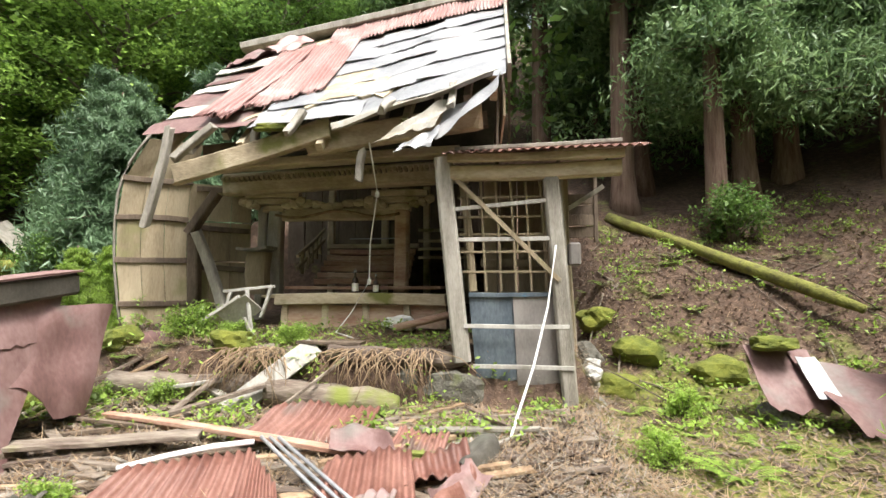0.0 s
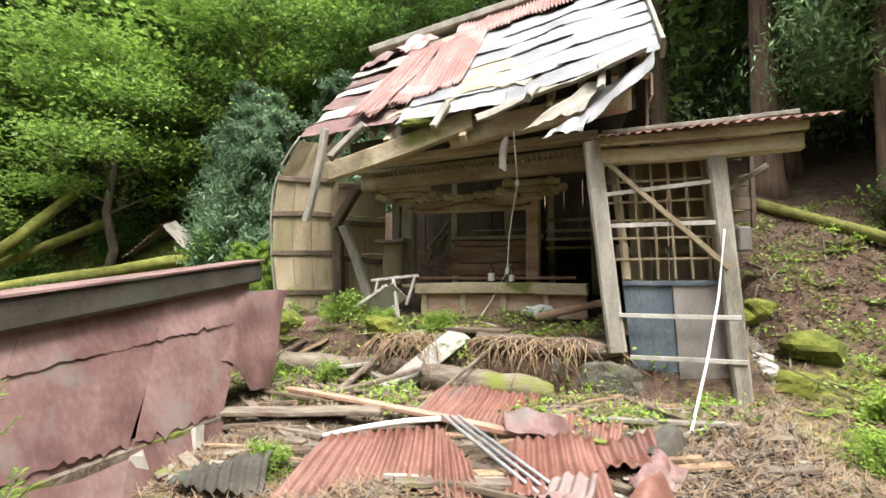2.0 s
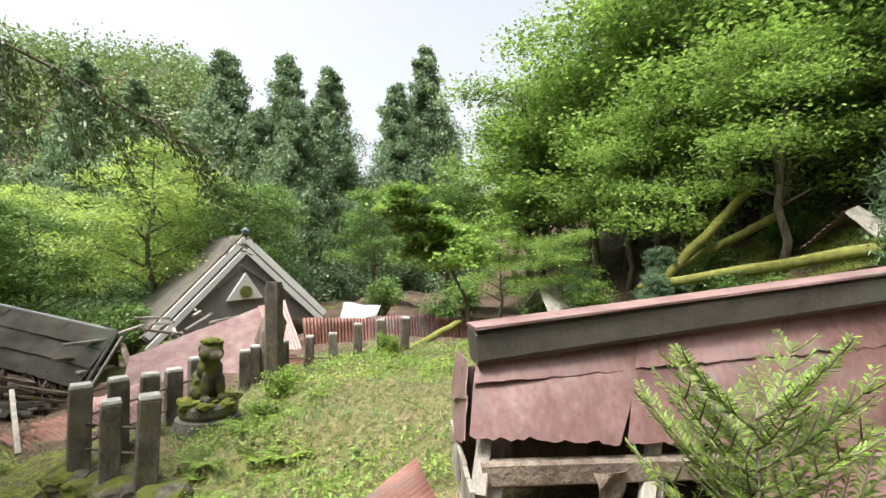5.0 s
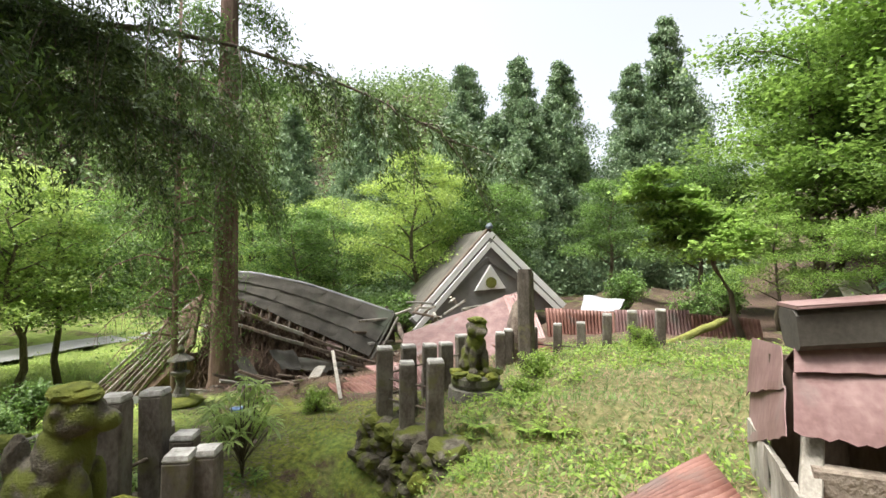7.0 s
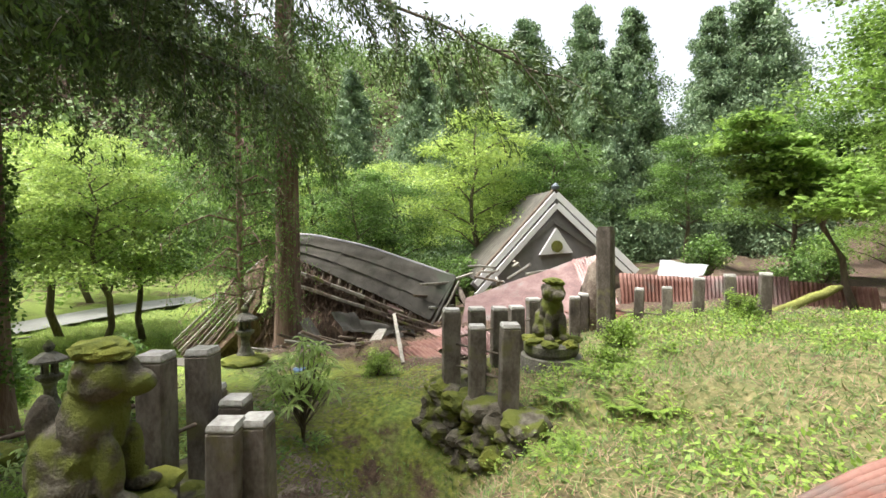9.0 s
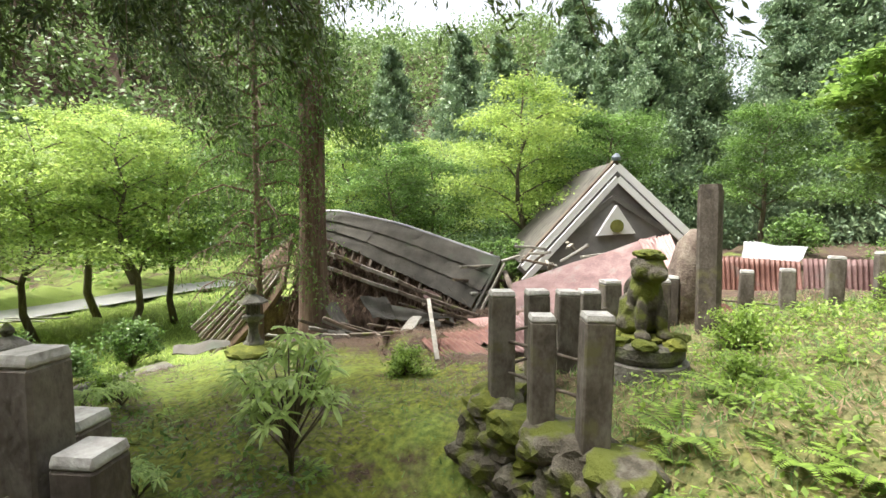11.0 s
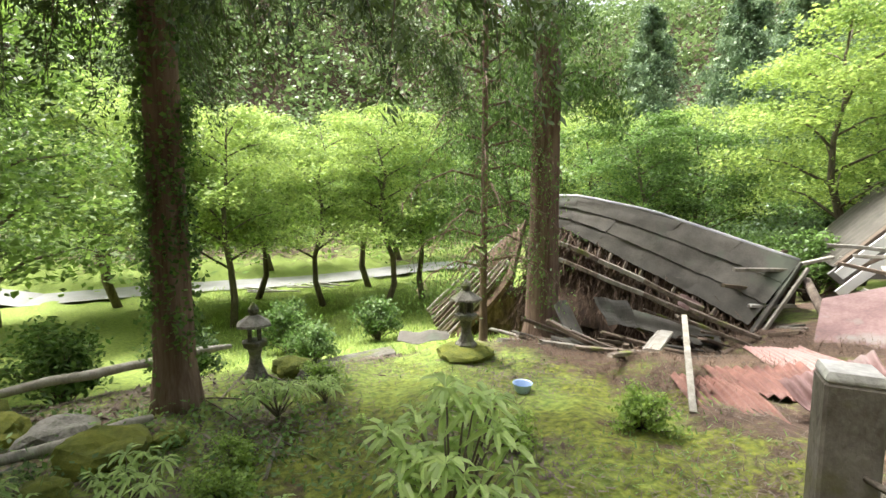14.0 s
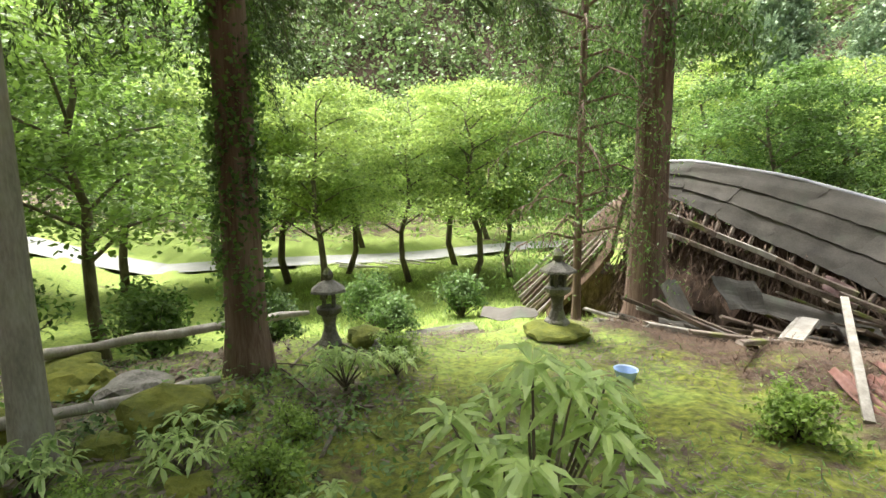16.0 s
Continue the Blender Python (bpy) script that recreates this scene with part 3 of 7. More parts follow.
maple_a = broadleaf("maple_tree", 7.0, 2.9, None, L_BRIGHT, "slender bright green maple on the slope", 11, limbs=15, per=36, size=0.115)
copies(maple_a, [(-11.5, 8.6, 0.95), (-15.5, 7.6, 1.0), (-10.0, 12.0, 1.2), (-14.5, 11.5, 1.15), (-19.5, 8.5, 1.15), (-18, 12.5, 1.3), (-23, 10, 1.3), (-24, 5.5, 1.1), (-13, 16, 1.3), (-7.5, 15, 1.2),
                 (-20, 17, 1.4), (-28, 13, 1.5), (-16.5, 4.6, 0.55), (-20.3, 3.2, 0.6), (0.5, -13.5, 1.0), (3.0, -16, 1.1), (-11, -22, 1.1), (5, -11, 1.0), (-22, 13.5, 1.9), (-26, 6.8, 1.7), (-32, 12, 2.0), (-36, 7.5, 1.9), (-30, 18, 2.2), (-17, 18, 2.0), (-42, 13, 2.2), (-12, 20, 2.0), (-29, 9.5, 1.8), (-24, 20, 2.2), (-7, 19, 1.7), (-21.5, 7.6, 2.0), (-17.5, 9.5, 1.9), (-24.5, 5.4, 1.8), (-20.5, 11, 2.2), (-14, 14, 1.9)],
       "maples on the slopes")
maple_b = broadleaf("lime_tree", 8.5, 3.1, None, L_LIME, "pale lime green young tree in the valley", 23, limbs=16, per=40, size=0.13)
copies(maple_b, [(-20.5, -11.4, 1.05), (-17.5, -19, 1.0), (-26, -13, 1.1), (-10, -27, 1.1), (-6.8, -22.5, 0.9), (-3.4, -19.5, 0.85), (-1, -21, 0.95), (-8.8, -20.5, 0.9), (-4.5, -26, 1.0), (-2, -24, 1.0), (-25, -19, 1.1), (-6, -37, 1.3), (-15, -36, 1.4), (3, -36, 1.4), (1, -27, 1.2), (9, -24, 1.3)], "lime green valley trees")
green_a = broadleaf("green_tree", 8.0, 3.0, None, L_MID, "leafy mid-green tree of the valley", 31, limbs=16, per=40, size=0.125)
copies(green_a, [(-15.5, -14.5, 0.85), (-19.5, -15.5, 0.9), (-23, -8.5, 0.9), (-13.5, -19, 1.0), (-22.5, -23, 1.1), (-30, -10, 1.1), (-31, -3, 1.0), (-27, 1.5, 1.0), (-12.5, 14, 1.1), (-17, 15, 1.2), (-24, 16, 1.3),
                 (-5.5, 13.5, 1.0), (6.5, -6, 1.0), (7, -17, 1.1), (-34, -16, 1.2), (8, 0, 1.0), (4, -24, 1.2)], "mid-green trees")
leaner = broadleaf("leaning_tree", 4.8, 1.7, None, L_BRIGHT, "small leafy tree leaning over the fallen roofs", 43, limbs=14, per=30, size=0.15, lean=(0.12, -0.5), first=0.45)
put_at(leaner, -15.2, 1.3)
cedar_a = conifer("cedar_tree", 24.0, 6.6, L_HAZECED, "tall dark cedar far down the valley, leaf colour paled for haze", 51, first=0.06, size=0.34, tiers=30, per=26, aspect=0.45)
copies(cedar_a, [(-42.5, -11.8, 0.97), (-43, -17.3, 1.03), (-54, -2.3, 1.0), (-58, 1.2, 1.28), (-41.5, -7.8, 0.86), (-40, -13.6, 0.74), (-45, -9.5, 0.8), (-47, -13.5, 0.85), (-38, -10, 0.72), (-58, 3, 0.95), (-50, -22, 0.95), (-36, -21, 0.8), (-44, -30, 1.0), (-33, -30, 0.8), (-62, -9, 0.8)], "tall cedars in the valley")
cedar_b = conifer("forest_cedar", 17.0, 2.3, L_SUGI, "forest cedar with reddish trunk behind the shrine", 57, first=0.36, size=0.24, tiers=24, trunk_r=0.3, per=20)
copies(cedar_b, [(4.6, 13.0, 1.05), (3.8, 11.6, 0.9), (5.3, 10.2, 0.7), (6.4, 11.2, 0.8), (7.7, 11.8, 0.85), (7.6, 13.5, 1.2), (2.2, 14.6, 0.95), (6.2, 16.5, 1.0), (9.5, 15.5, 1.1), (10.5, 11.5, 1.0), (0.2, 16.5, 1.0), (-2.2, 14.8, 0.9), (-4.0, 16.5, 1.0), (12.5, 14, 1.1), (4.2, 19.5, 1.1), (8.5, 20, 1.1),
                 (13, 19, 1.2), (1.5, 21, 1.1), (-6.5, 20, 1.1), (15, 9, 1.1), (11.5, 6.5, 1.0), (-10, 21, 1.1), (17, 16, 1.2), (12, 24, 1.2), (-1, 24, 1.2), (6, 25, 1.2)], "cedars behind the shrine")
low_cedar = conifer("young_cedar", 6.5, 2.3, L_SUGI, "young cedar with drooping green branches", 61, first=0.30, size=0.15, tiers=22, trunk_r=0.07, per=50, aspect=0.2)
copies(low_cedar, [(6.4, 11.4, 1.15), (8.8, 10.4, 1.2), (4.2, 16.0, 1.0), (9.6, 13.5, 1.3), (-10, 17.5, 1.1), (7.3, 14.2, 1.4), (12, 9.5, 1.2)], "young cedars")
blue_a = conifer("cypress_bush", 4.2, 1.5, L_BLUE, "blue-green cypress beside the shrine", 67, first=0.05, size=0.2, tiers=20, trunk_r=0.05, per=30, aspect=0.16, taper=0.75)
copies(blue_a, [(-7.4, 9.2, 0.95), (-8.8, 10.6, 1.05), (-13.2, 6.4, 0.6), (-11.6, 5.4, 0.42), (-18.5, 6.0, 0.6), (-6.3, 11.2, 1.0)], "blue-green cypresses")
near_fir = conifer("fir_sapling", 2.3, 0.75, L_FERN, "light green fir sapling by the path", 71, first=0.08, size=0.09, tiers=20, trunk_r=0.022, per=24, aspect=0.16, taper=0.8, bark=M_TWIG)
copies(near_fir, [(5.0, 4.3, 1.3), (-5.9, 7.4, 0.72), (-5.7, 6.5, 0.6)], "fir saplings")
bush = shrub("leafy_bush", 1.1, 0.75, None, L_MID, "low leafy green bush in undergrowth", 73)
copies(bush, [(-9.2, 6.6, 0.9), (-11, 7.0, 1.0), (-14, 8.2, 1.4), (-16, 5.5, 1.2), (-19, 4.4, 1.3), (-12.8, 10, 1.4), (-2.7, -11.2, 0.8), (-4.6, -11.6, 0.7), (-1.2, -11, 1.0), (1, -11.5, 1.2), (-17.5, -10.5, 1.6), (-16, -16, 1.8), (-20.5, -6.3, 1.6),
              (-22, -2, 1.6), (-19.5, 0.5, 1.3), (-8.2, 8.3, 0.9), (-24, 2, 1.7), (5.2, 9.5, 1.0), (-6.8, -15, 1.0), (-4.6, -15, 1.1)], "low bushes")
bright_bush = shrub("bright_bush", 0.62, 0.5, None, L_FERN, "small bright green bush in the debris", 79, n=30, per=26, size=0.06)
copies(bright_bush, [(-3.3, 5.75, 0.8), (-2.1, 5.85, 0.45), (-2.7, 5.6, 0.5), (-3.9, 4.9, 0.5), (-5.5, -6.6, 0.55), (-6.7, -6.3, 0.7), (-7.5, -2.7, 0.7), (-6.3, -2.6, 0.6), (-9.6, -1.2, 0.7), (-3.2, -6.6, 0.6), (-2.8, -6.0, 0.55), (-2.2, -6.6, 0.5), (-3.3, -7.4, 0.5), (-4.3, -8.9, 0.6),
                     (-10.5, 5.2, 0.9), (-13, 4.4, 1.0), (-9.0, 5.6, 0.8), (-2.4, 2.9, 0.45), (-5.0, 7.0, 0.9), (-1.9, 5.7, 0.5), (-2.9, 6.1, 0.6), (-3.6, 6.0, 0.6), (-3.1, 4.9, 0.5), (-1.0, 4.8, 0.4), (1.9, 4.0, 0.5), (2.6, 5.4, 0.6)], "small bright bushes")
fern_a = fern("fern", 83)
g = np.random.default_rng(5)
rows = [(1.9, 4.6, 0.9), (2.1, 4.2, 0.95), (2.5, 4.9, 0.8), (2.3, 3.7, 0.9), (2.9, 4.4, 0.7), (2.0, 5.4, 0.7), (-0.8, 5.75, 0.9), (-0.4, 5.9, 0.8), (-1.1, 5.6, 0.7), (-1.3, 5.0, 0.6), (-0.3, 5.0, 0.6), (-2.6, 4.7, 0.5), (-3.5, 4.4, 0.6), (0.4, 4.9, 0.5),
        (-5.4, -2.9, 1.0), (-5.9, -2.6, 1.0), (-6.6, -2.4, 0.9), (-5.2, -2.3, 0.8), (-4.6, -4.2, 0.5), (2.7, 3.2, 0.7)]
rows += [(g.uniform(2.2, 6), g.uniform(4, 9), g.uniform(0.4, 0.8)) for _ in range(42)]
rows += [(g.uniform(-9.5, -4.2), g.uniform(-3, 1.2), g.uniform(0.4, 0.85)) for _ in range(46)]
rows += [(g.uniform(-4.6, -1.8), g.uniform(-9, -5.2), g.uniform(0.35, 0.7)) for _ in range(24)]
rows += [(g.uniform(-4.6, -1.6), g.uniform(4.2, 6.0), g.uniform(0.35, 0.65)) for _ in range(44)]
rows += [(g.uniform(-12, -6.5), g.uniform(4, 7.5), g.uniform(0.5, 1.0)) for _ in range(24)]
copies(fern_a, rows, "ferns on the slope")
bush_r = long_leaf_bush("rhododendron", 1.22, 0.38, 32, 89, "young rhododendron with glossy drooping leaves", 0.16)
put_at(bush_r, -4.36, -5.5, 1.0)
small_r = long_leaf_bush("rhododendron_seedling", 0.55, 0.28, 10, 91, "small rhododendron seedling in the litter", 0.15)
copies(small_r, [(-3.7, -8.1, 1.0), (-2.6, -7.2, 0.9), (-1.9, -6.9, 0.8), (-4.2, -8.3, 0.7), (-1.6, -6.2, 1.1), (-2.9, -5.2, 0.8), (-3.5, -6.1, 0.7)], "rhododendron seedlings")
def needle_sapling(name, h, spread, seed, label):
    """A yew-like sapling: upswept shoots with two ranks of short flat needles."""
    g = np.random.default_rng(seed)
    t = thing(name, (0, 0, 0), label, "sapling")
    Q = []

    def shoot(parent, a, d, L, depth):
        pts = [a + d * L * q + np.array([0, 0, 0.35 * L * q * q - 0.10 * L * q]) for q in np.linspace(0, 1, 6)]
        V, F = [], []
        add_tube(V, F, pts, list(np.linspace(0.007 if depth == 0 else 0.004, 0.002, 6)), 5, 0, g)
        hang("shoot", raw("shoot", V, F, M_TWIG, True), parent)
        side = np.cross(d, (0, 0, 1.0))
        side = side / (np.linalg.norm(side) + 1e-9)
        n = int(L / 0.011)
        for i in range(n):
            q = 0.12 + 0.88 * i / n
            p = a + d * L * q + np.array([0, 0, 0.35 * L * q * q - 0.10 * L * q])
            for sg in (-1, 1):
                o = side * sg * g.uniform(0.7, 1.1) + d * 0.55 + np.array([0, 0, g.normal(0.15, 0.3)])
                o = o / np.linalg.norm(o) * g.uniform(0.035, 0.055) * (1.1 - 0.5 * q)
                w = d * 0.0055
                Q.append([p - w, p + o * 0.5 - w * 1.2, p + o, p + o * 0.5 + w * 1.2])
        if depth < 1:
            for q in np.linspace(0.25, 0.9, 5):
                for sg in (-1, 1):
                    p = a + d * L * q + np.array([0, 0, 0.35 * L * q * q - 0.10 * L * q])
                    e = d * 0.65 + side * sg * 0.75 + np.array([0, 0, 0.15])
                    shoot(parent, p, e / np.linalg.norm(e), L * 0.45 * (1.15 - 0.6 * q), depth + 1)

    V, F = [], []
    add_tube(V, F, [(0, 0, -0.1), (0.02, 0, 0.4 * h), (0.0, 0.03, h)], [0.016, 0.012, 0.004], 7, 0.05, g)
    stem = hang("stem", raw("stem", V, F, M_TWIG, True), t)
    for i in range(17):
        k = 0.42 + 0.56 * i / 17
        b = i * 2.4 + g.uniform(-0.3, 0.3)
        d = np.array([math.cos(b), math.sin(b), 0.35 + 0.5 * k])
        shoot(t, np.array([0.01, 0.01, k * h]), d / np.linalg.norm(d), spread * (1.25 - 0.75 * k) * g.uniform(0.75, 1.1), 0)
    hang("needles", quads("needles", np.array(Q), L_FERN), t)
    return t


put_at(needle_sapling("yew_sapling", 1.12, 0.62, 97, "light green yew sapling before the fallen roof"), -1.95, 0.45)

# the two cedars of the lower terrace and the thin trees beside them
def tall_trunk(name, x, y, r, h, label, sprays, seed, material, ivy=None, low=2.4, size=0.16, reach=3.4, lean=(0, 0), bark=None, per=46):
    g = np.random.default_rng(seed)
    z = gz(x, y)
    t = thing(name, (x, y, z), label, "tree")
    V, F = [], []
    hs = [-0.2, 0.15, 0.5, 1.2, 3, 6, h]
    add_tube(V, F, [(x + lean[0] * max(0, q), y + lean[1] * max(0, q), z + q) for q in hs], [r * 1.55, r * 1.3, r * 1.1, r, r * 0.92, r * 0.82, r * 0.4], 22, 0.045, g)
    C = []
    for i in range(sprays):
        k = low + (h - low) * 0.75 * (i / sprays) ** 1.1
        az = i * 2.4 + g.uniform(-0.4, 0.4)
        d = np.array([math.cos(az), math.sin(az), 0])
        L = reach * g.uniform(0.65, 1.1)
        o = np.array([x + lean[0] * k, y + lean[1] * k, z + k])
        pts = [o, o + d * L * 0.4 + (0, 0, 0.1 * L), o + d * L * 0.8 - (0, 0, 0.08 * L), o + d * L - (0, 0, 0.32 * L)]
        add_tube(V, F, pts, [0.035, 0.022, 0.012, 0.005], 5, 0.1, g)
        side = np.array([-d[1], d[0], 0])
        for q in np.linspace(0.25, 1.0, 8):
            for w in (-1, 1):
                b = o + d * L * q + (0, 0, 0.08 * L * math.sin(q * 3) - 0.3 * L * q ** 3)
                e = b + side * w * L * g.uniform(0.08, 0.3) - (0, 0, g.uniform(0.1, 0.5))
                add_tube(V, F, [b, (b + e) / 2 + (0, 0, 0.04), e], [0.008, 0.006, 0.003], 3, 0, g)
                C += [e, (e + b) / 2, e - (0, 0, 0.25)]
    hang("trunk", raw("trunk", V, F, bark or M_BARK, True), t)
    if C:
        hang("crown", quads("crown", cloud(C, (0.17, 0.17, 0.22), per, size, 0.3, 0.6, g), material), t)
    if ivy:
        I = []
        for _ in range(ivy):
            q, b = g.uniform(0.1, 0.85) * 5.0, g.uniform(0, 6.28)
            I.append((x + math.cos(b) * r * 1.15, y + math.sin(b) * r * 1.15, z + q))
        hang("ivy", quads("ivy", cloud(I, (0.05, 0.05, 0.14), 22, 0.075, 0.7, 0.1, g), L_MID), t, "ivy climbing the bark")
    return t


def drooping_cedar(name, x, y, r, h, label, boughs, seed, low, reach, ivy=0, hang_len=1.2, extra=()):
    """An old cedar: long boughs that sag outward, hung with bare dark twigs and fringes of fine foliage."""
    g = np.random.default_rng(seed)
    z = gz(x, y)
    t = thing(name, (x, y, z), label, "tree")
    V, F = [], []
    hs = [-0.2, 0.15, 0.5, 1.2, 3, 6, h]
    add_tube(V, F, [(x, y, z + q) for q in hs], [r * 1.6, r * 1.3, r * 1.1, r, r * 0.92, r * 0.82, r * 0.4], 22, 0.045, g)
    hang("trunk", raw("trunk", V, F, M_BARK, True), t)
    P, W, TV, TF = [], [], [], []
    for i in range(boughs + len(extra)):
        k = low + (h - low) * 0.8 * (i / boughs) ** 1.2
        b = i * 2.4 + g.uniform(-0.4, 0.4)
        L = reach * g.uniform(0.6, 1.1) * (1 - 0.45 * i / boughs)
        if i >= boughs:
            b, k, L = radians(extra[i - boughs][0]), extra[i - boughs][1], extra[i - boughs][2]
        d, side = np.array([math.cos(b), math.sin(b), 0]), np.array([-math.sin(b), math.cos(b), 0])
        o = np.array([x, y, z + k])
        bend = g.normal(0, 0.12)
        at = lambda q: o + d * L * q + side * bend * L * q * q + np.array([0, 0, L * (0.22 * q - 0.42 * q * q)])
        V, F = [], []
        add_tube(V, F, [at(q) for q in np.linspace(0, 1, 8)], list(np.linspace(0.05, 0.008, 8)), 6, 0.1, g)
        for q in np.linspace(0.18, 1.0, 15):
            for sg in (-1, 1):
                a = at(q)
                out = side * sg * L * g.uniform(0.06, 0.24) * (1.15 - 0.6 * q) + d * L * g.uniform(0.02, 0.14)
                fall = hang_len * g.uniform(0.25, 1.0)
                pts = [a + out * u - np.array([0, 0, fall * u ** 1.8]) + g.normal(0, 0.02, 3) for u in np.linspace(0, 1, 6)]
                add_tube(TV, TF, pts, [0.014, 0.011, 0.008, 0.006, 0.005, 0.003], 4, 0, g)
                for u in np.linspace(0.1, 1.05, 13):
                    c = a + out * u - np.array([0, 0, fall * u ** 1.8])
                    for _ in range(2):
                        P.append(c + g.normal(0, 0.05, 3)), W.append(out * 0.6 / (np.linalg.norm(out) + 1e-9) + g.normal(0, 0.55, 3) - np.array([0, 0, 0.9]))
        hang("bough", raw("bough", V, F, M_TWIG, True), t)
    tagged(hang("twig_fringe", raw("twig_fringe", TV, TF, M_TWIG, True), t), "bare dark hanging twigs", kind="stuff")
    P, W = np.repeat(np.array(P), 11, 0), np.repeat(np.array(W), 11, 0)
    P = P + g.normal(0, 0.055, P.shape)
    W = W + g.normal(0, 0.45, W.shape)
    W = W / np.linalg.norm(W, axis=1, keepdims=True) * g.uniform(0.05, 0.12, (len(W), 1))
    S = np.cross(W, g.normal(0, 1, W.shape))
    S = S / np.linalg.norm(S, axis=1, keepdims=True) * g.uniform(0.008, 0.014, (len(W), 1))
    hang("foliage", quads("foliage", np.stack([P, P + W * 0.5 + S, P + W, P + W * 0.5 - S], 1), L_CEDAR), t, "dark drooping cedar foliage")
    if ivy:
        I = []
        for _ in range(ivy):
            q, b = g.uniform(0.1, 0.95) * 5.5, g.uniform(0, 6.28)
            I.append((x + math.cos(b) * r * (1.1 + 0.4 / (1 + 2 * q)), y + math.sin(b) * r * (1.1 + 0.4 / (1 + 2 * q)), z + q))
        hang("ivy", quads("ivy", cloud(I, (0.05, 0.05, 0.14), 24, 0.06, 0.7, 0.1, g), L_MID), t, "ivy climbing the bark")
    return t


drooping_cedar("cedar_by_lantern", -2.75, -9.0, 0.185, 15, "large cedar with ivy on its trunk and drooping branches", 34, 101, 4.6, 4.4, 230, 1.4, ((118.6, 5.4, 6.3),))
tall_trunk("cedar_by_ruin", -9.85, -12.0, 0.36, 18, "large straight cedar beside the collapsed roof", 14, 103, L_MID, low=5.4, reach=2.2, size=0.14, per=30)
tall_trunk("thin_fir", -8.15, -11.75, 0.075, 11, "thin dark tree with layered leafy branches", 44, 105, L_MID, low=1.7, reach=1.7, size=0.085, per=6)
tall_trunk("slim_grey_tree", -1.72, -7.25, 0.09, 8, "slim grey tree with mossy foot", 6, 107, L_MID, low=4.2, reach=1.7, size=0.1, lean=(0.0, -0.02), per=24, bark=M_GREY)
drooping_cedar("overhanging_cedar", 1.2, -8.6, 0.22, 13, "dark cedar whose branches hang over the path", 20, 109, 5.2, 3.8, 0, 1.2)

# far woods on the valley sides
g = np.random.default_rng(3)
az = np.radians(np.concatenate([g.uniform(84, 215, 5200), g.uniform(215, 350, 1200)]))
rr = g.uniform(60, 165, len(az))
fx, fy = -np.sin(az) * rr, np.cos(az) * rr
fc = np.stack([fx, fy, land(fx, fy) + 2.0], 1)
fc = np.concatenate([fc, fc + g.normal(0, 1.0, fc.shape) + (0, 0, 2.4)])
tagged(new("far_woods", quads("far_woods", cloud(fc, (1.3, 1.3, 1.1), 20, 0.85, 0.7, 0.1, g, 0.2), L_FAR)), "mixed green woods on far valley sides", "woods", kind="stuff")
nx, ny = g.uniform(-36, 14, 900), g.uniform(13, 40, 900)
nc = np.stack([nx, ny, land(nx, ny) + g.uniform(0.3, 4.0, 900)], 1)
tagged(new("hill_thicket", quads("hill_thicket", cloud(nc, (0.8, 0.8, 0.5), 30, 0.34, 0.6, 0.1, g, 0.4), L_MID)), "dense thicket up the hillside", "woods", kind="stuff")
vx, vy = g.uniform(-45, 14, 700), g.uniform(-58, -36, 700)
vc = np.stack([vx, vy, land(vx, vy) + g.uniform(0.3, 8.0, 700)], 1)
tagged(new("valley_thicket", quads("valley_thicket", cloud(vc, (1.1, 1.1, 0.6), 30, 0.42, 0.6, 0.1, g, 0.4), L_BRIGHT)), "bright leafy thicket across the valley road", "woods", kind="stuff")


# ---- the ruined shrine hall ----
hall = thing("shrine_hall", (-1.8, 7.2, 0.9), "half-collapsed weathered wooden shrine hall with broken tin roof", "shrine")
RA, RB = np.array([-4.01, 8.2, 5.92]), np.array([0.80, 8.2, 6.80])
EA, EB = np.array([-3.75, 5.45, 3.42]), np.array([0.66, 5.35, 3.98])


def on_roof(u, v, lift=0.0):
    """A place on the front slope: u from the left end to the right, v from the ridge down to the eave."""
    p = (RA * (1 - u) + RB * u) * (1 - v) + (EA * (1 - u) + EB * u) * v
    sag = -0.16 * math.sin(math.pi * u) * v + 0.05 * math.sin(9 * u) * v
    return p + np.array([0, -0.63, 0.77]) * lift + np.array([0, 0, sag])


def roof_sheet(u0, u1, v0, v1, lift, material, waves, seed, label="", skew=0.0, warp=0.015, ragged=0.02, name="roof_sheet"):
    c = (on_roof(u0, v0, lift), on_roof(u1, v0, lift), on_roof(u1 + skew, v1, lift + 0.03), on_roof(u0 + skew, v1, lift + 0.03))
    return hang(name, sheet_mesh(name, c, material, waves=waves, nv=10, amp=0.02, warp=warp, ragged=ragged, seed=seed), hall, label)


# boards and rafters under the sheets
hang("roof_deck", sheet_mesh("roof_deck", (on_roof(0, 0, -0.08), on_roof(1, 0, -0.08), on_roof(1, 0.93, -0.08), on_roof(0.02, 0.9, -0.08)), M_BEAM, 30, 12, 0, warp=0.02, thick=0.05, ragged=0.03, seed=4), hall)
for i in range(13):
    u = 0.02 + 0.96 * i / 12
    beam("rafter", on_roof(u, 0.25, -0.17), on_roof(u + 0.004 * (i % 3), 0.99 + 0.05 * math.sin(i * 2.3), -0.17), 0.09, 0.11, M_GREY if i % 3 else M_BEAM, hall, ragged=0.03)
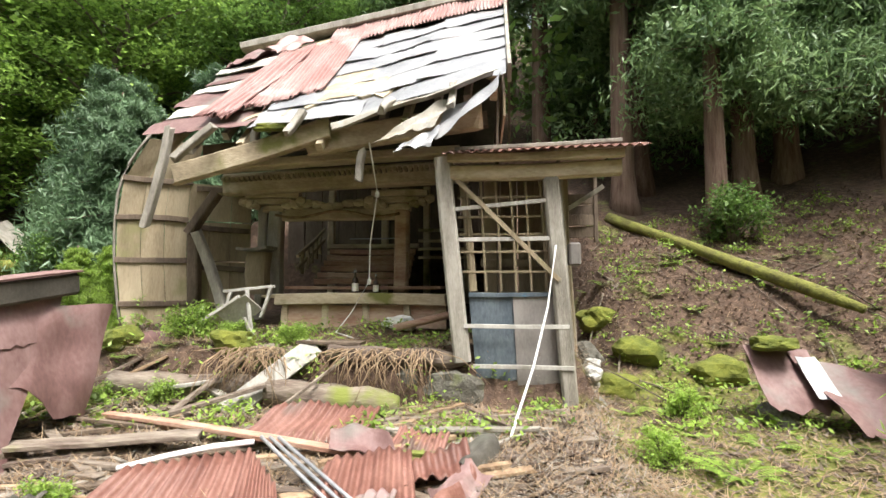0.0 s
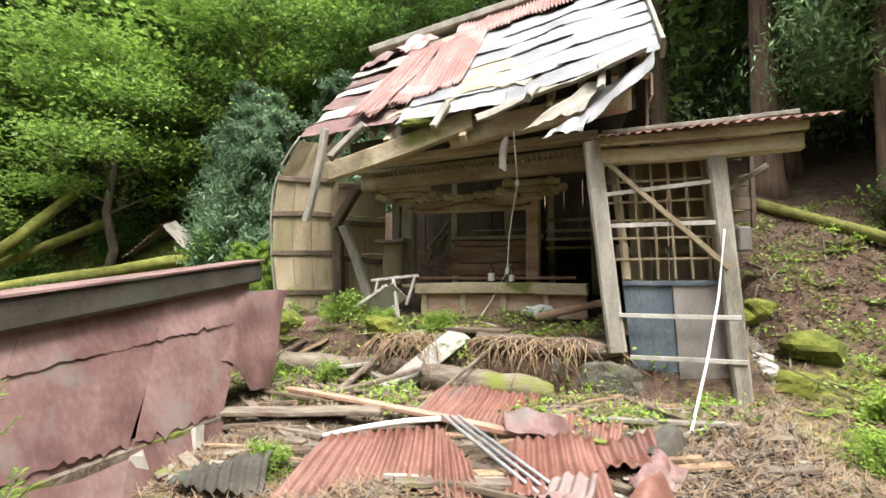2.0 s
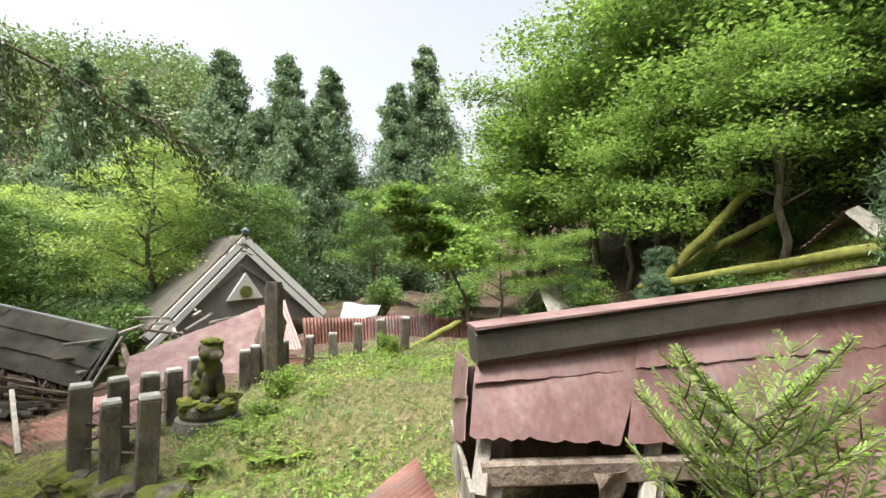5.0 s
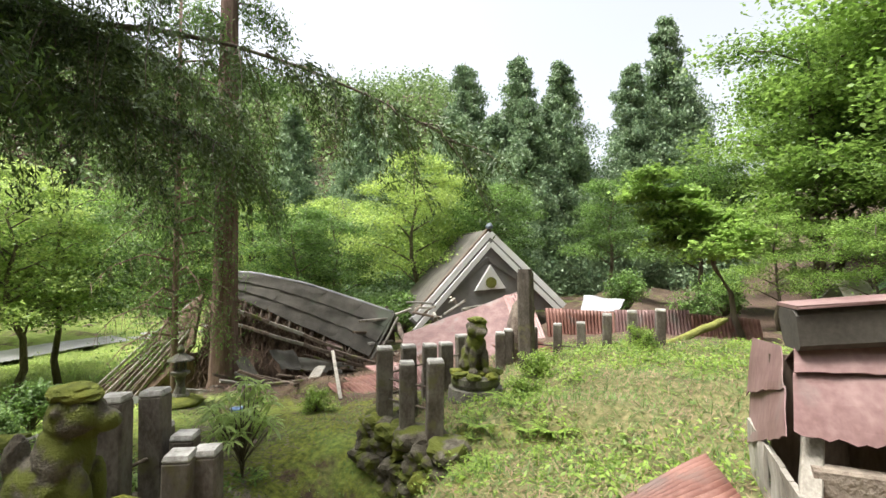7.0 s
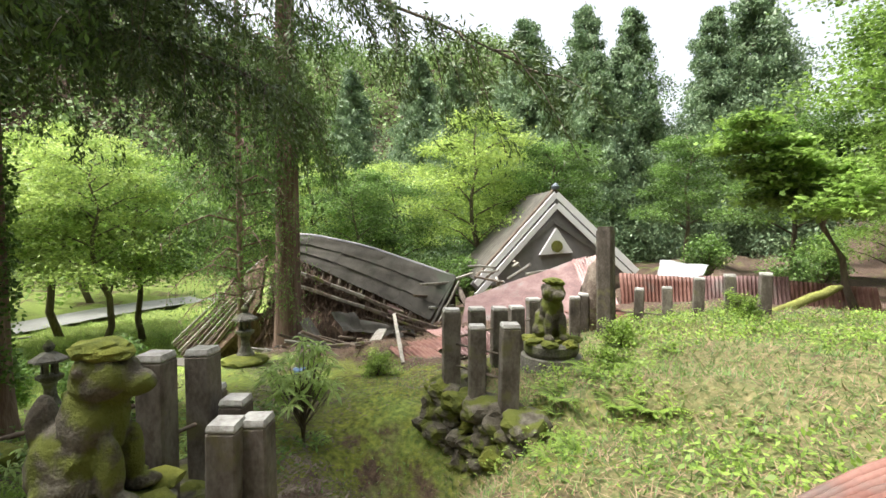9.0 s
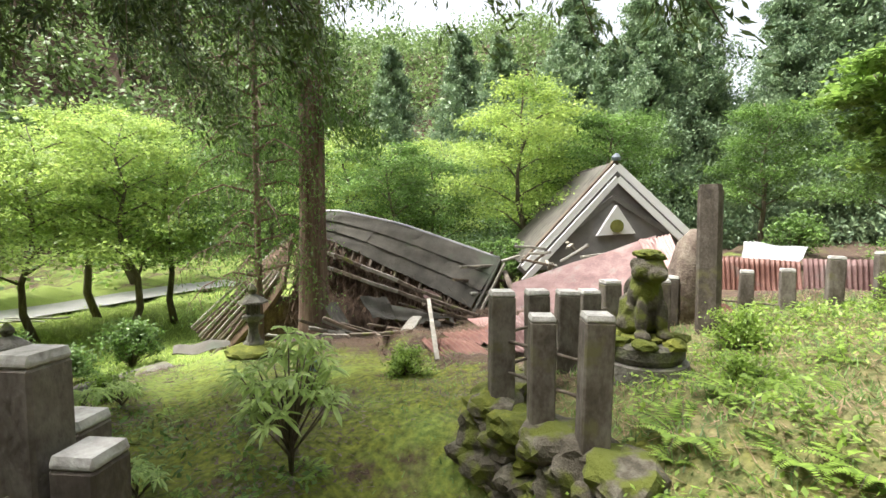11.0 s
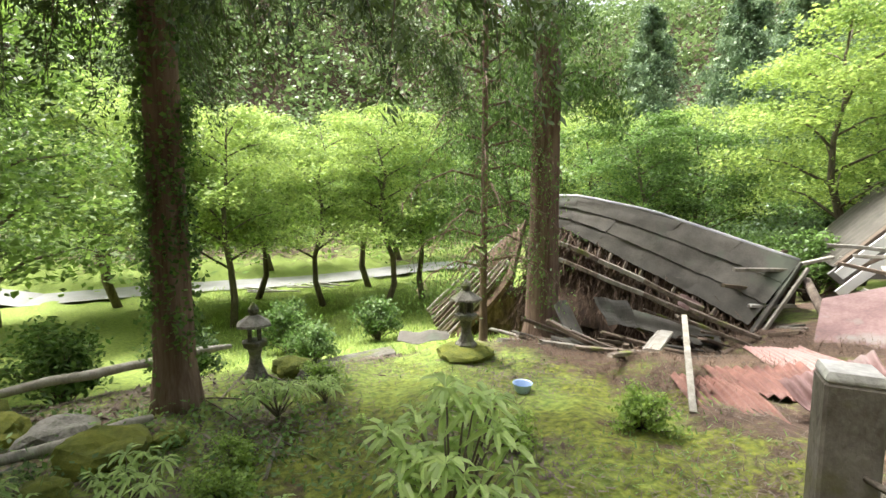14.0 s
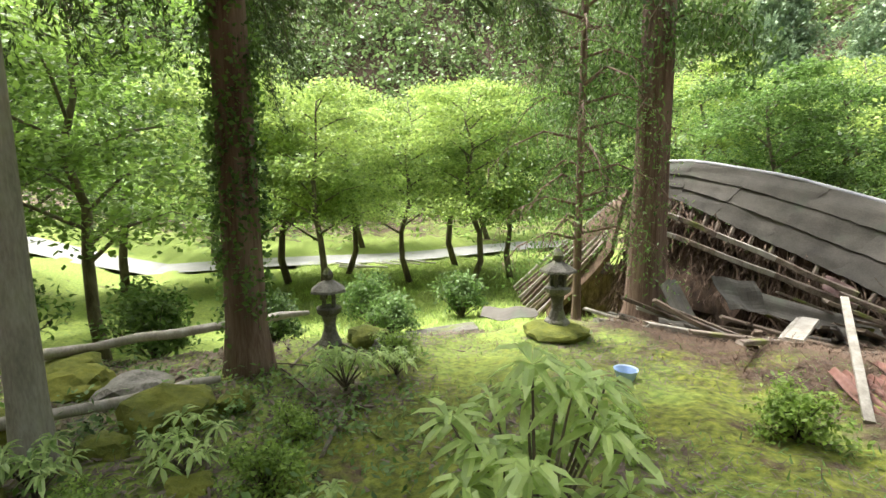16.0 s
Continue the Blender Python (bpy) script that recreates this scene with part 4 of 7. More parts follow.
# wide tin-clad boards over the right of the slope
for r in range(6):
    v0 = 0.24 + r * 0.127
    cuts = [0.40 - 0.02 * r, 0.58 + 0.03 * (r % 2), 0.80 - 0.04 * (r % 3), 1.0]
    for k in range(3):
        roof_sheet(cuts[k], cuts[k + 1] + 0.012, v0, v0 + 0.145, 0.05 - 0.002 * k, M_TIN, 0, 40 + r * 5 + k, "bleached tin roof panel", warp=0.012, name="roof_panel")
for r in range(7):
    roof_sheet(-0.02, 0.30 - 0.02 * (r % 2), 0.1 + r * 0.125, 0.24 + r * 0.125, 0.03, M_PALE if r % 2 else M_RUST, 0, 80 + r, skew=-0.015 * (r > 3), warp=0.02, ragged=0.03, name="roof_panel")
# red corrugated sheets
for k in range(6):
    roof_sheet(0.36 + k * 0.108, 0.475 + k * 0.108, 0.0, 0.235 + 0.02 * (k % 2), 0.075, M_PINK, 9, 100 + k, "faded red corrugated sheet")
for k in range(4):
    roof_sheet(0.19 + k * 0.075, 0.272 + k * 0.075, 0.22, 0.92 - 0.045 * k, 0.085 + 0.004 * k, M_PINK, 7, 120 + k, "faded red corrugated sheet", skew=-0.03)
roof_sheet(0.18, 0.28, 0.06, 0.2, 0.12, M_PINK, 0, 131, skew=-0.05, warp=0.05)
roof_sheet(0.05, 0.16, 0.1, 0.3, 0.10, M_RUST, 0, 133, skew=-0.05, warp=0.05)
roof_sheet(0.23, 0.33, 0.33, 0.95, 0.12, M_PINK, 7, 135, skew=-0.10, warp=0.03)
# ridge cap, back slope and gable
beam("ridge_cap", RA + (-0.1, 0.02, 0.12), RB + (0.06, 0.02, 0.10), 0.34, 0.14, M_GREY, hall, warp=0.02, segs=14)
hang("back_slope", sheet_mesh("back_slope", (RB + (0, 0.05, 0), RA + (0, 0.05, 0), (-3.9, 11.0, 3.4), (0.8, 11.0, 3.9)), M_BROWNTIN, 16, 8, warp=0.03, thick=0.06, seed=9), hall)
beam("barge_board", RB + (0.04, 0.0, 0.02), EB + (0.10, 0.05, 0.1), 0.05, 0.22, M_GREY, hall)
beam("barge_board", RB + (0.08, 0.05, 0.0), (1.02, 10.9, 3.95), 0.05, 0.24, M_DARK, hall)
for i in range(9):
    z = 3.9 + i * 0.29
    k = (6.6 - z) / 2.9
    if k > 0.05:
        beam("gable_board", (0.72, 8.2 - 2.4 * k, z), (0.72, 8.2 + 2.4 * k, z), 0.03, 0.28, M_DARK if i % 3 else M_TAN, hall, up=(0, 0, 1))
# broken panels hanging from the right eave
for k, (c, m, lab) in enumerate((
        (((0.02, 5.3, 3.62), (0.66, 5.2, 4.0), (0.60, 4.95, 3.62), (-0.20, 5.0, 3.14)), M_TIN, "bent tin panel"),
        (((-0.30, 5.2, 3.50), (0.10, 5.25, 3.72), (-0.10, 4.95, 3.36), (-0.78, 5.0, 3.10)), M_PALE, "torn pale panel"),
        (((-0.36, 5.05, 3.24), (-0.02, 5.05, 3.30), (-0.12, 4.9, 3.03), (-0.55, 4.9, 3.02)), M_TIN, "torn tin panel"),
        (((-1.35, 5.25, 3.46), (0.55, 5.25, 4.02), (0.62, 5.1, 3.96), (-1.3, 5.1, 3.38)), M_PALE, "pale eave board"))):
    hang("hanging_panel", sheet_mesh("hanging_panel", c, m, 14, 6, warp=0.035, ragged=0.06, seed=150 + k), hall, lab)
# eave timbers
beam("eave_beam", (-3.52, 5.55, 2.98), (-1.45, 5.45, 3.50), 0.12, 0.26, M_BEAM, hall, "bleached broken eave beam", ragged=0.05, warp=0.02)
beam("eave_beam", (-1.75, 5.6, 3.34), (0.35, 5.55, 3.60), 0.14, 0.3, M_BEAM, hall, ragged=0.12)
beam("eave_beam", (-3.3, 5.85, 3.34), (0.5, 5.8, 3.66), 0.10, 0.2, M_DARK, hall)
for a, b in (((-3.42, 5.3, 3.52), (-3.62, 5.2, 2.28)), ((-2.85, 5.3, 3.52), (-3.25, 5.15, 3.08)), ((-1.72, 5.3, 3.66), (-1.85, 5.15, 3.34)), ((-0.62, 5.3, 3.74), (-0.70, 5.05, 3.54)), ((-1.02, 5.45, 3.20), (-1.05, 5.42, 2.82)), ((-2.4, 5.5, 3.5), (-2.4, 5.5, 3.28)), ((0.1, 5.3, 3.92), (0.08, 5.15, 3.6))):
    beam("broken_rafter", a, b, 0.085, 0.10, M_GREY, hall, ragged=0.04, up=(0, 1, 0))
hang("moss_tuft", rock_mesh("moss_tuft", (-2.1, 5.36, 3.50), (0.28, 0.06, 0.05), M_MOSS, 3), hall, "clump of yellow moss")
# entablature with its row of dentils, and carved brackets
beam("lintel", (-3.75, 7.15, 3.18), (0.2, 7.05, 3.30), 0.22, 0.34, M_BEAM, hall, segs=10)
beam("cornice", (-3.7, 6.75, 3.36), (0.1, 6.65, 3.50), 0.3, 0.12, M_BEAM, hall, segs=10)
beam("tie_beam", (-3.0, 7.4, 2.72), (-0.85, 7.4, 2.72), 0.16, 0.2, M_BEAM, hall)
dent = beam_mesh("dentil", (0, 0, 0), (0, -0.14, 0), 0.045, 0.06, M_TAN, segs=2)
for i in range(46):
    o = hang("dentil", dent, hall)
    o.location = (-3.6 + i * 0.08, 6.92 - i * 0.002, 3.20 + i * 0.0026)
for x in (-3.0, -0.9):
    beam("column", (x, 7.4, 1.38), (x + 0.02, 7.4, 2.98), 0.22, 0.22, M_GREY if x < -2 else M_REDW, hall, "round-edged weathered column", up=(0, 1, 0))
    for k, (w, z) in enumerate(((0.34, 2.80), (0.62, 2.92), (0.9, 3.02))):
        beam("bracket", (x - w / 2, 7.34 - 0.03 * k, z), (x + w / 2, 7.34 - 0.03 * k, z), 0.16, 0.10, M_BEAM, hall)
    for sgn in (-1, 1):
        for k in range(3):
            hang("carving", rock_mesh("carving", (x + sgn * (0.26 + 0.11 * k), 7.22, 2.84 + 0.035 * k), (0.08, 0.06, 0.07), M_BEAM, 5 + k, 2), hall)
for k in range(9):
    hang("carving", rock_mesh("carving", (-2.6 + k * 0.17, 7.30, 2.86 + 0.03 * math.sin(k * 1.4)), (0.11, 0.05, 0.065), M_BEAM, 11 + k, 2), hall)
hang("rope", tube_mesh("rope", [(-2.95 + 2.05 * q, 7.24, 2.70 - 0.05 * math.sin(q * 9.4)) for q in np.linspace(0, 1, 18)], [0.022] * 18, M_DRY, 7, 0.1), hall, "old straw rope")
# porch, steps and the dark room behind
def planks(name, x0, x1, y0, y1, z, n, material, parent, along="x", t=0.045):
    for i in range(n):
        if along == "x":
            y = y0 + (y1 - y0) * (i + 0.5) / n
            beam(name, (x0, y, z), (x1, y, z), abs(y1 - y0) / n - 0.006, t, material, parent, warp=0.004, ragged=0.01)
        else:
            x = x0 + (x1 - x0) * (i + 0.5) / n
            beam(name, (x, y0, z), (x, y1, z), abs(x1 - x0) / n - 0.006, t, material, parent, warp=0.004, ragged=0.01)


planks("porch_plank", -2.75, -0.15, 6.45, 7.2, 1.40, 5, M_BEAM, hall)
planks("porch_plank", -2.75, -0.25, 7.2, 8.0, 1.52, 5, M_REDW, hall)
beam("porch_edge", (-2.5, 6.42, 1.36), (-0.1, 6.4, 1.36), 0.1, 0.16, M_BEAM, hall, ragged=0.03)
for i in range(4):
    x = -2.35 + i * 0.58
    beam("porch_panel", (x, 6.48, 1.12), (x + 0.52, 6.48, 1.12), 0.03, 0.34, M_REDW, hall)
    beam("porch_post", (x - 0.03, 6.46, 0.85), (x - 0.03, 6.46, 1.32), 0.09, 0.09, M_BEAM, hall, up=(0, 1, 0))
for i in range(6):
    beam("step", (-2.55, 8.05 + i * 0.16, 1.62 + i * 0.115), (-0.9, 8.05 + i * 0.16, 1.62 + i * 0.115), 0.2, 0.10, M_REDW, hall, "worn reddish step")
beam("altar_sill", (-2.6, 9.0, 2.32), (-0.85, 9.0, 2.32), 0.16, 0.08, M_BEAM, hall)
beam("altar_rail", (-2.2, 8.9, 2.46), (-1.1, 8.9, 2.46), 0.03, 0.02, M_TIN, hall)
for x in (-2.62, -1.55, -0.7, 0.1):
    beam("inner_post", (x, 9.1, 1.2), (x, 9.1, 3.5), 0.13, 0.13, M_BEAM, hall, up=(0, 1, 0))
for i in range(5):
    beam("rail", (-2.75, 7.9 + 0.22 * i, 1.75 + 0.1 * i), (-2.75, 7.9 + 0.22 * i, 2.12 + 0.1 * i), 0.06, 0.06, M_TAN, hall, up=(0, 1, 0))
for dz in (0, 0.2):
    beam("rail", (-2.75, 7.7, 1.85 + dz), (-2.75, 9.0, 2.45 + dz), 0.05, 0.06, M_TAN, hall)
for z in (2.05, 2.2, 2.35, 2.55):
    beam("side_rail", (-0.75, 8.3, z), (0.15, 8.3, z), 0.06, 0.05, M_BEAM, hall)
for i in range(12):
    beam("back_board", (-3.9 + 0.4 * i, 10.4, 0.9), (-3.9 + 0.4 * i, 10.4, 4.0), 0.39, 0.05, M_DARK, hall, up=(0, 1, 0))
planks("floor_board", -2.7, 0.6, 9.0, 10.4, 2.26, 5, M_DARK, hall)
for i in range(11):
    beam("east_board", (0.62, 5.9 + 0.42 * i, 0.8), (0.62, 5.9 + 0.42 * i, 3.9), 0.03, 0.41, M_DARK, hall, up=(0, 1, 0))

# the board wall that bulges out on the west
bulge = thing("bulging_wall", (-4.5, 6.8, 0.9), "tan board wall bulging out from the hall, with dark battens", "wall")


def west_wall(u, z):
    """u runs along the wall from its free edge to the hall; the top leans and curls in."""
    k = max(0, (z - 2.9) / 1.1)
    x = -5.02 + 1.55 * u + 0.45 * k * k * (1 - u) - 0.16 * math.sin((z - 1) * 1.1) * (1 - u)
    return np.array([x, 6.62 + 0.85 * u, z])


zs = [0.95, 1.28, 1.95, 2.6, 3.22, 3.85]
for j in range(5):
    for i in range(6):
        u0, u1 = i / 6, (i + 1) / 6 - 0.004
        if i >= 3 and j == 4:
            continue
        c = (west_wall(u0, zs[j + 1] - 0.02), west_wall(u1, zs[j + 1] - 0.02), west_wall(u1, zs[j]), west_wall(u0, zs[j]))
        hang("board", sheet_mesh("board", c, M_TAN, 4, 6, warp=0.006, thick=0.025, ragged=0.0, seed=200 + i * 7 + j), bulge)
for z in zs[1:-1]:
    beam("batten", west_wall(0, z) + (0, -0.04, 0), west_wall(0.52, z + 0.0) + (0, -0.04, 0), 0.05, 0.085, M_DARK, bulge)
    beam("batten", west_wall(0.56, z - 0.1) + (0, -0.04, 0), west_wall(1.0, z - 0.15) + (0, -0.04, 0), 0.05, 0.085, M_DARK, bulge)
hang("edge_strip", tube_mesh("edge_strip", [west_wall(0, z) + (-0.02, -0.03, 0) for z in np.linspace(0.95, 3.9, 14)], [0.02] * 14, M_GREY, 6), bulge)
beam("post", (-4.02, 6.85, 0.95), (-4.12, 6.9, 2.55), 0.17, 0.15, M_DARK, bulge, up=(0, 1, 0))
beam("brace", (-4.1, 6.75, 2.35), (-3.72, 6.85, 3.0), 0.14, 0.16, M_DARK, bulge, up=(0, 1, 0))
beam("post", (-3.3, 7.45, 1.0), (-3.26, 7.45, 3.1), 0.15, 0.15, M_GREY, bulge, up=(0, 1, 0))
tagged(beam("fallen_post", (-3.25, 6.3, 1.25), (-3.72, 6.35, 2.35), 0.13, 0.12, M_GREY, ragged=0.04, up=(0, 1, 0)), "grey timber leaning against the board wall", "timber")
bx = thing("votive_box", (-3.12, 7.2, 1.4), "small roofed wooden box beside the porch", "box")
beam("body", (-3.15, 7.15, 1.42), (-3.15, 7.15, 2.08), 0.32, 0.3, M_TAN, bx, up=(0, 1, 0))
beam("lid", (-3.42, 7.12, 2.13), (-2.92, 7.12, 2.15), 0.44, 0.05, M_GREY, bx)

# bottles, cable and the broken table on the porch
def bottle(x, y, z, h, label):
    t = thing("sake_bottle", (x, y, z), label, "bottle", "bottles on the porch")
    bm = bmesh.new()
    r = h * 0.135
    lathe(bm, (x, y, z), [(r, 0), (r, 0.55 * h), (r * 0.85, 0.63 * h), (r * 0.38, 0.72 * h), (r * 0.32, 0.92 * h)], 14)
    glass = part("glass", bm, M_GLASSB, t)
    bm = bmesh.new()
    lathe(bm, (x, y, z), [(r * 1.02, 0.14 * h), (r * 1.02, 0.46 * h)], 14)
    part("label", bm, M_LABEL, glass, "pale paper label")
    bm = bmesh.new()
    lathe(bm, (x, y, z), [(r * 0.4, 0.9 * h), (r * 0.4, h)], 10)
    part("cap", bm, M_TIN, glass)


bottle(-1.42, 6.6, 1.425, 0.36, "brown sake bottle with pale label standing on porch")
bottle(-1.14, 6.7, 1.425, 0.30, "brown sake bottle behind the other on the porch")
w = [(-0.9, 5.3, 3.25), (-0.93, 5.8, 2.85), (-0.94, 5.9, 2.75), (-1.08, 6.1, 2.1), (-1.15, 6.35, 1.62), (-1.35, 6.2, 1.2), (-1.5, 6.0, 0.95), (-1.2, 5.8, 0.9)]
t = thing("hanging_cable", (-0.93, 5.3, 3.2), "white electric cable hanging from the eave", "cable")
hang("wire", tube_mesh("wire", w, [0.009] * len(w), M_CABLE, 6), t)
for p in (w[2], w[4]):
    hang("insulator", rock_mesh("insulator", p, (0.03, 0.03, 0.045), M_CABLE, 2, 2), t)
w = [(1.22, 5.1, 2.0), (1.1, 4.9, 1.35), (0.92, 4.6, 0.8), (0.66, 4.1, 0.25), (0.45, 3.6, 0.02), (0.4, 3.2, -0.02)]
tagged(new("slack_cable", tube_mesh("slack_cable", w, [0.013] * len(w), M_CABLE, 6)), "slack white cable running from annex post to ground", "cable")
tb = thing("broken_table", (-2.9, 6.0, 0.9), "broken pale wooden stand tipped over in the weeds", "table")
hang("top", sheet_mesh("top", ((-3.0, 5.75, 1.22), (-2.62, 5.75, 1.45), (-2.48, 5.95, 1.25), (-2.85, 5.9, 1.0)), M_PALE, 6, 4, warp=0.004, thick=0.02), tb)
for a, b in (((-3.0, 5.9, 1.48), (-2.3, 5.9, 1.55)), ((-3.35, 5.7, 1.02), (-2.7, 5.75, 1.42)), ((-2.65, 5.85, 1.5), (-2.55, 5.8, 0.95)), ((-2.35, 5.9, 1.55), (-2.48, 5.9, 1.15)), ((-2.9, 5.9, 1.48), (-2.95, 5.9, 1.2)), ((-2.6, 5.7, 1.15), (-2.45, 5.7, 0.9))):
    beam("leg", a, b, 0.04, 0.045, M_PALE, tb, up=(0, 1, 0))
pg = rock_mesh("plastic_bag", (-0.72, 6.3, 1.05), (0.2, 0.12, 0.1), M_CABLE, 21)
tagged(new("plastic_bag", pg), "crumpled whitish plastic bag by the porch", "bag")
tagged(new("pipe", tube_mesh("pipe", [(-0.75, 6.1, 1.0), (0.1, 6.25, 1.2)], [0.05, 0.05], M_REDW, 10)), "brown clay pipe lying by the porch", "pipe")

# ---- annex ----
annex = thing("annex", (0.7, 5.4, 0.15), "narrow grey wooden annex with lattice window and blue panels", "annex")
beam("post", (0.20, 5.3, 0.72), (-0.02, 5.22, 3.02), 0.19, 0.17, M_GREY, annex, "peeling grey corner post", up=(0, 1, 0), warp=0.006)
beam("post", (1.38, 5.27, 0.1), (1.18, 5.22, 2.9), 0.17, 0.16, M_GREY, annex, up=(0, 1, 0), warp=0.006)
beam("header", (0.0, 5.22, 2.84), (1.95, 5.2, 2.86), 0.14, 0.17, M_BEAM, annex, segs=8)
beam("header", (0.05, 5.05, 2.97), (1.95, 5.05, 2.98), 0.07, 0.09, M_BEAM, annex)
hang("roof_sheet", sheet_mesh("roof_sheet", ((0.0, 5.5, 3.16), (2.12, 5.5, 3.2), (2.2, 4.93, 3.03), (0.0, 4.93, 3.0)), M_CORR, waves=22, nv=5, amp=0.014, warp=0.006, seed=3), annex, "rusty corrugated roof sheet")
hang("roof_sheet", sheet_mesh("roof_sheet", ((0.0, 7.4, 3.4), (2.1, 7.4, 3.4), (2.12, 5.45, 3.19), (0.0, 5.45, 3.16)), M_PINK, waves=22, nv=4, amp=0.014, warp=0.006, seed=5), annex)
beam("roof_edge", (0.1, 5.52, 3.2), (2.05, 5.5, 3.25), 0.1, 0.05, M_GREY, annex)
hang("panel", sheet_mesh("panel", ((0.27, 5.31, 1.47), (0.76, 5.3, 1.47), (0.84, 5.31, 0.22), (0.38, 5.32, 0.24)), M_BLUE, 8, 8, warp=0.005, thick=0.015, seed=6), annex, "faded blue panel")
hang("panel", sheet_mesh("panel", ((0.76, 5.29, 1.47), (1.22, 5.29, 1.47), (1.30, 5.3, 0.20), (0.82, 5.3, 0.22)), M_PANEL, 8, 8, warp=0.005, thick=0.015, seed=7), annex, "grey-brown panel")
beam("blue_strip", (0.27, 5.28, 1.46), (1.22, 5.27, 1.47), 0.02, 0.05, M_BLUE, annex)
for z, x0, x1 in ((1.12, 0.22, 1.36), (0.68, 0.32, 1.40), (2.08, 0.1, 1.30), (2.42, 0.08, 1.2)):
    beam("slat", (x0, 5.2, z), (x1, 5.17, z + (0.09 if z > 2.3 else 0.0)), 0.02, 0.045, M_PALE, annex, warp=0.003)
beam("slat", (0.05, 5.18, 2.85), (1.26, 5.15, 1.62), 0.02, 0.05, M_TAN, annex, warp=0.004)
for i in range(6):
    x = 0.30 + i * 0.17
    beam("lattice_bar", (x + 0.06 - 0.06, 5.36, 1.5), (x - 0.06, 5.33, 2.78), 0.028, 0.03, M_TAN, annex, up=(0, 1, 0), warp=0.003)
for z in (1.72, 1.95, 2.15, 2.35, 2.58):
    beam("lattice_bar", (0.14, 5.35, z), (1.2, 5.34, z), 0.02, 0.028, M_TAN, annex, warp=0.003)
beam("frame", (0.32, 5.38, 1.5), (0.2, 5.38, 2.78), 0.09, 0.06, M_TAN, annex, up=(0, 1, 0))
beam("frame", (1.24, 5.38, 1.5), (1.12, 5.38, 2.8), 0.09, 0.06, M_TAN, annex, up=(0, 1, 0))
for i in range(5):
    beam("back_board", (0.55 + 0.22 * i, 6.15, 0.9), (0.55 + 0.22 * i, 6.15, 3.0), 0.215, 0.03, M_TAN, annex, up=(0, 1, 0))
beam("back_rail", (0.4, 6.1, 1.85), (1.5, 6.1, 1.85), 0.03, 0.1, M_TAN, annex)
for i in range(10):
    y = 5.42 + i * 0.2
    beam("side_board", (1.44 + 0.04 * i, y, 0.25 + 0.02 * i), (1.30 + 0.04 * i, y, 3.0), 0.03, 0.195, M_TAN if i % 3 else M_GREY, annex, up=(0, 1, 0), warp=0.004)
bm = bmesh.new()
bevel_box(bm, (1.47, 5.42, 1.92), (0.13, 0.17, 0.26), 0.02)
part("meter_box", bm, M_PANEL, annex, "grey electric meter box")
beam("side_eave", (1.5, 6.4, 2.55), (2.05, 6.4, 2.9), 0.05, 0.06, M_GREY, annex)
for i in range(4):
    beam("side_screen", (1.55, 7.1, 2.35 + 0.17 * i), (2.1, 7.1, 2.36 + 0.17 * i), 0.03, 0.16, M_DARK, annex)
beam("side_post", (2.1, 7.1, 2.2), (2.1, 7.1, 3.2), 0.06, 0.06, M_DARK, annex, up=(0, 1, 0))
beam("sill", (0.3, 5.25, 0.16), (1.5, 5.22, 0.14), 0.14, 0.09, M_GREY, annex)

# stones and timbers under the annex and along the terrace
for k, (p, s, m) in enumerate((((0.42, 4.35, 0.10), (0.42, 0.26, 0.13), M_CAPST), ((0.95, 4.35, -0.05), (0.2, 0.22, 0.36), M_STONE), ((0.55, 4.1, -0.1), (0.2, 0.2, 0.16), M_STONE), ((0.05, 4.5, -0.05), (0.32, 0.2, 0.1), M_STONE), ((1.45, 4.9, -0.1), (0.22, 0.28, 0.25), M_STONE),
                               ((1.6, 5.5, 0.1), (0.2, 0.3, 0.3), M_STONE), ((1.75, 6.1, 0.25), (0.2, 0.3, 0.3), M_STONE), ((1.9, 6.8, 0.4), (0.2, 0.3, 0.35), M_STONE), ((0.1, 5.3, 0.42), (0.36, 0.16, 0.22), M_STONE), ((-0.45, 5.4, 0.45), (0.25, 0.12, 0.2), M_STONE),
                               ((1.68, 5.55, 0.55), (0.1, 0.12, 0.09), M_CAPST), ((1.72, 5.75, 0.62), (0.09, 0.1, 0.08), M_CAPST), ((1.66, 5.7, 0.4), (0.11, 0.12, 0.09), M_CAPST))):
    tagged(new("foundation_stone", rock_mesh("foundation_stone", p, s, m, 30 + k)), "rough grey foundation stone under the annex", "stone", "foundation stones")


def log(name, a, b, r, material, label, seed, n=14):
    a, b = np.array(a), np.array(b)
    g = np.random.default_rng(seed)
    pts = [a + (b - a) * q + g.normal(0, 0.012, 3) for q in np.linspace(0, 1, 9)]
    rad = [r * g.uniform(0.88, 1.1) for _ in pts]
    rad[-1] *= 0.6
    return tagged(new(name, tube_mesh(name, pts, rad, material, n, 0.08, seed)), label, "log", "rotting logs on the terrace edge")


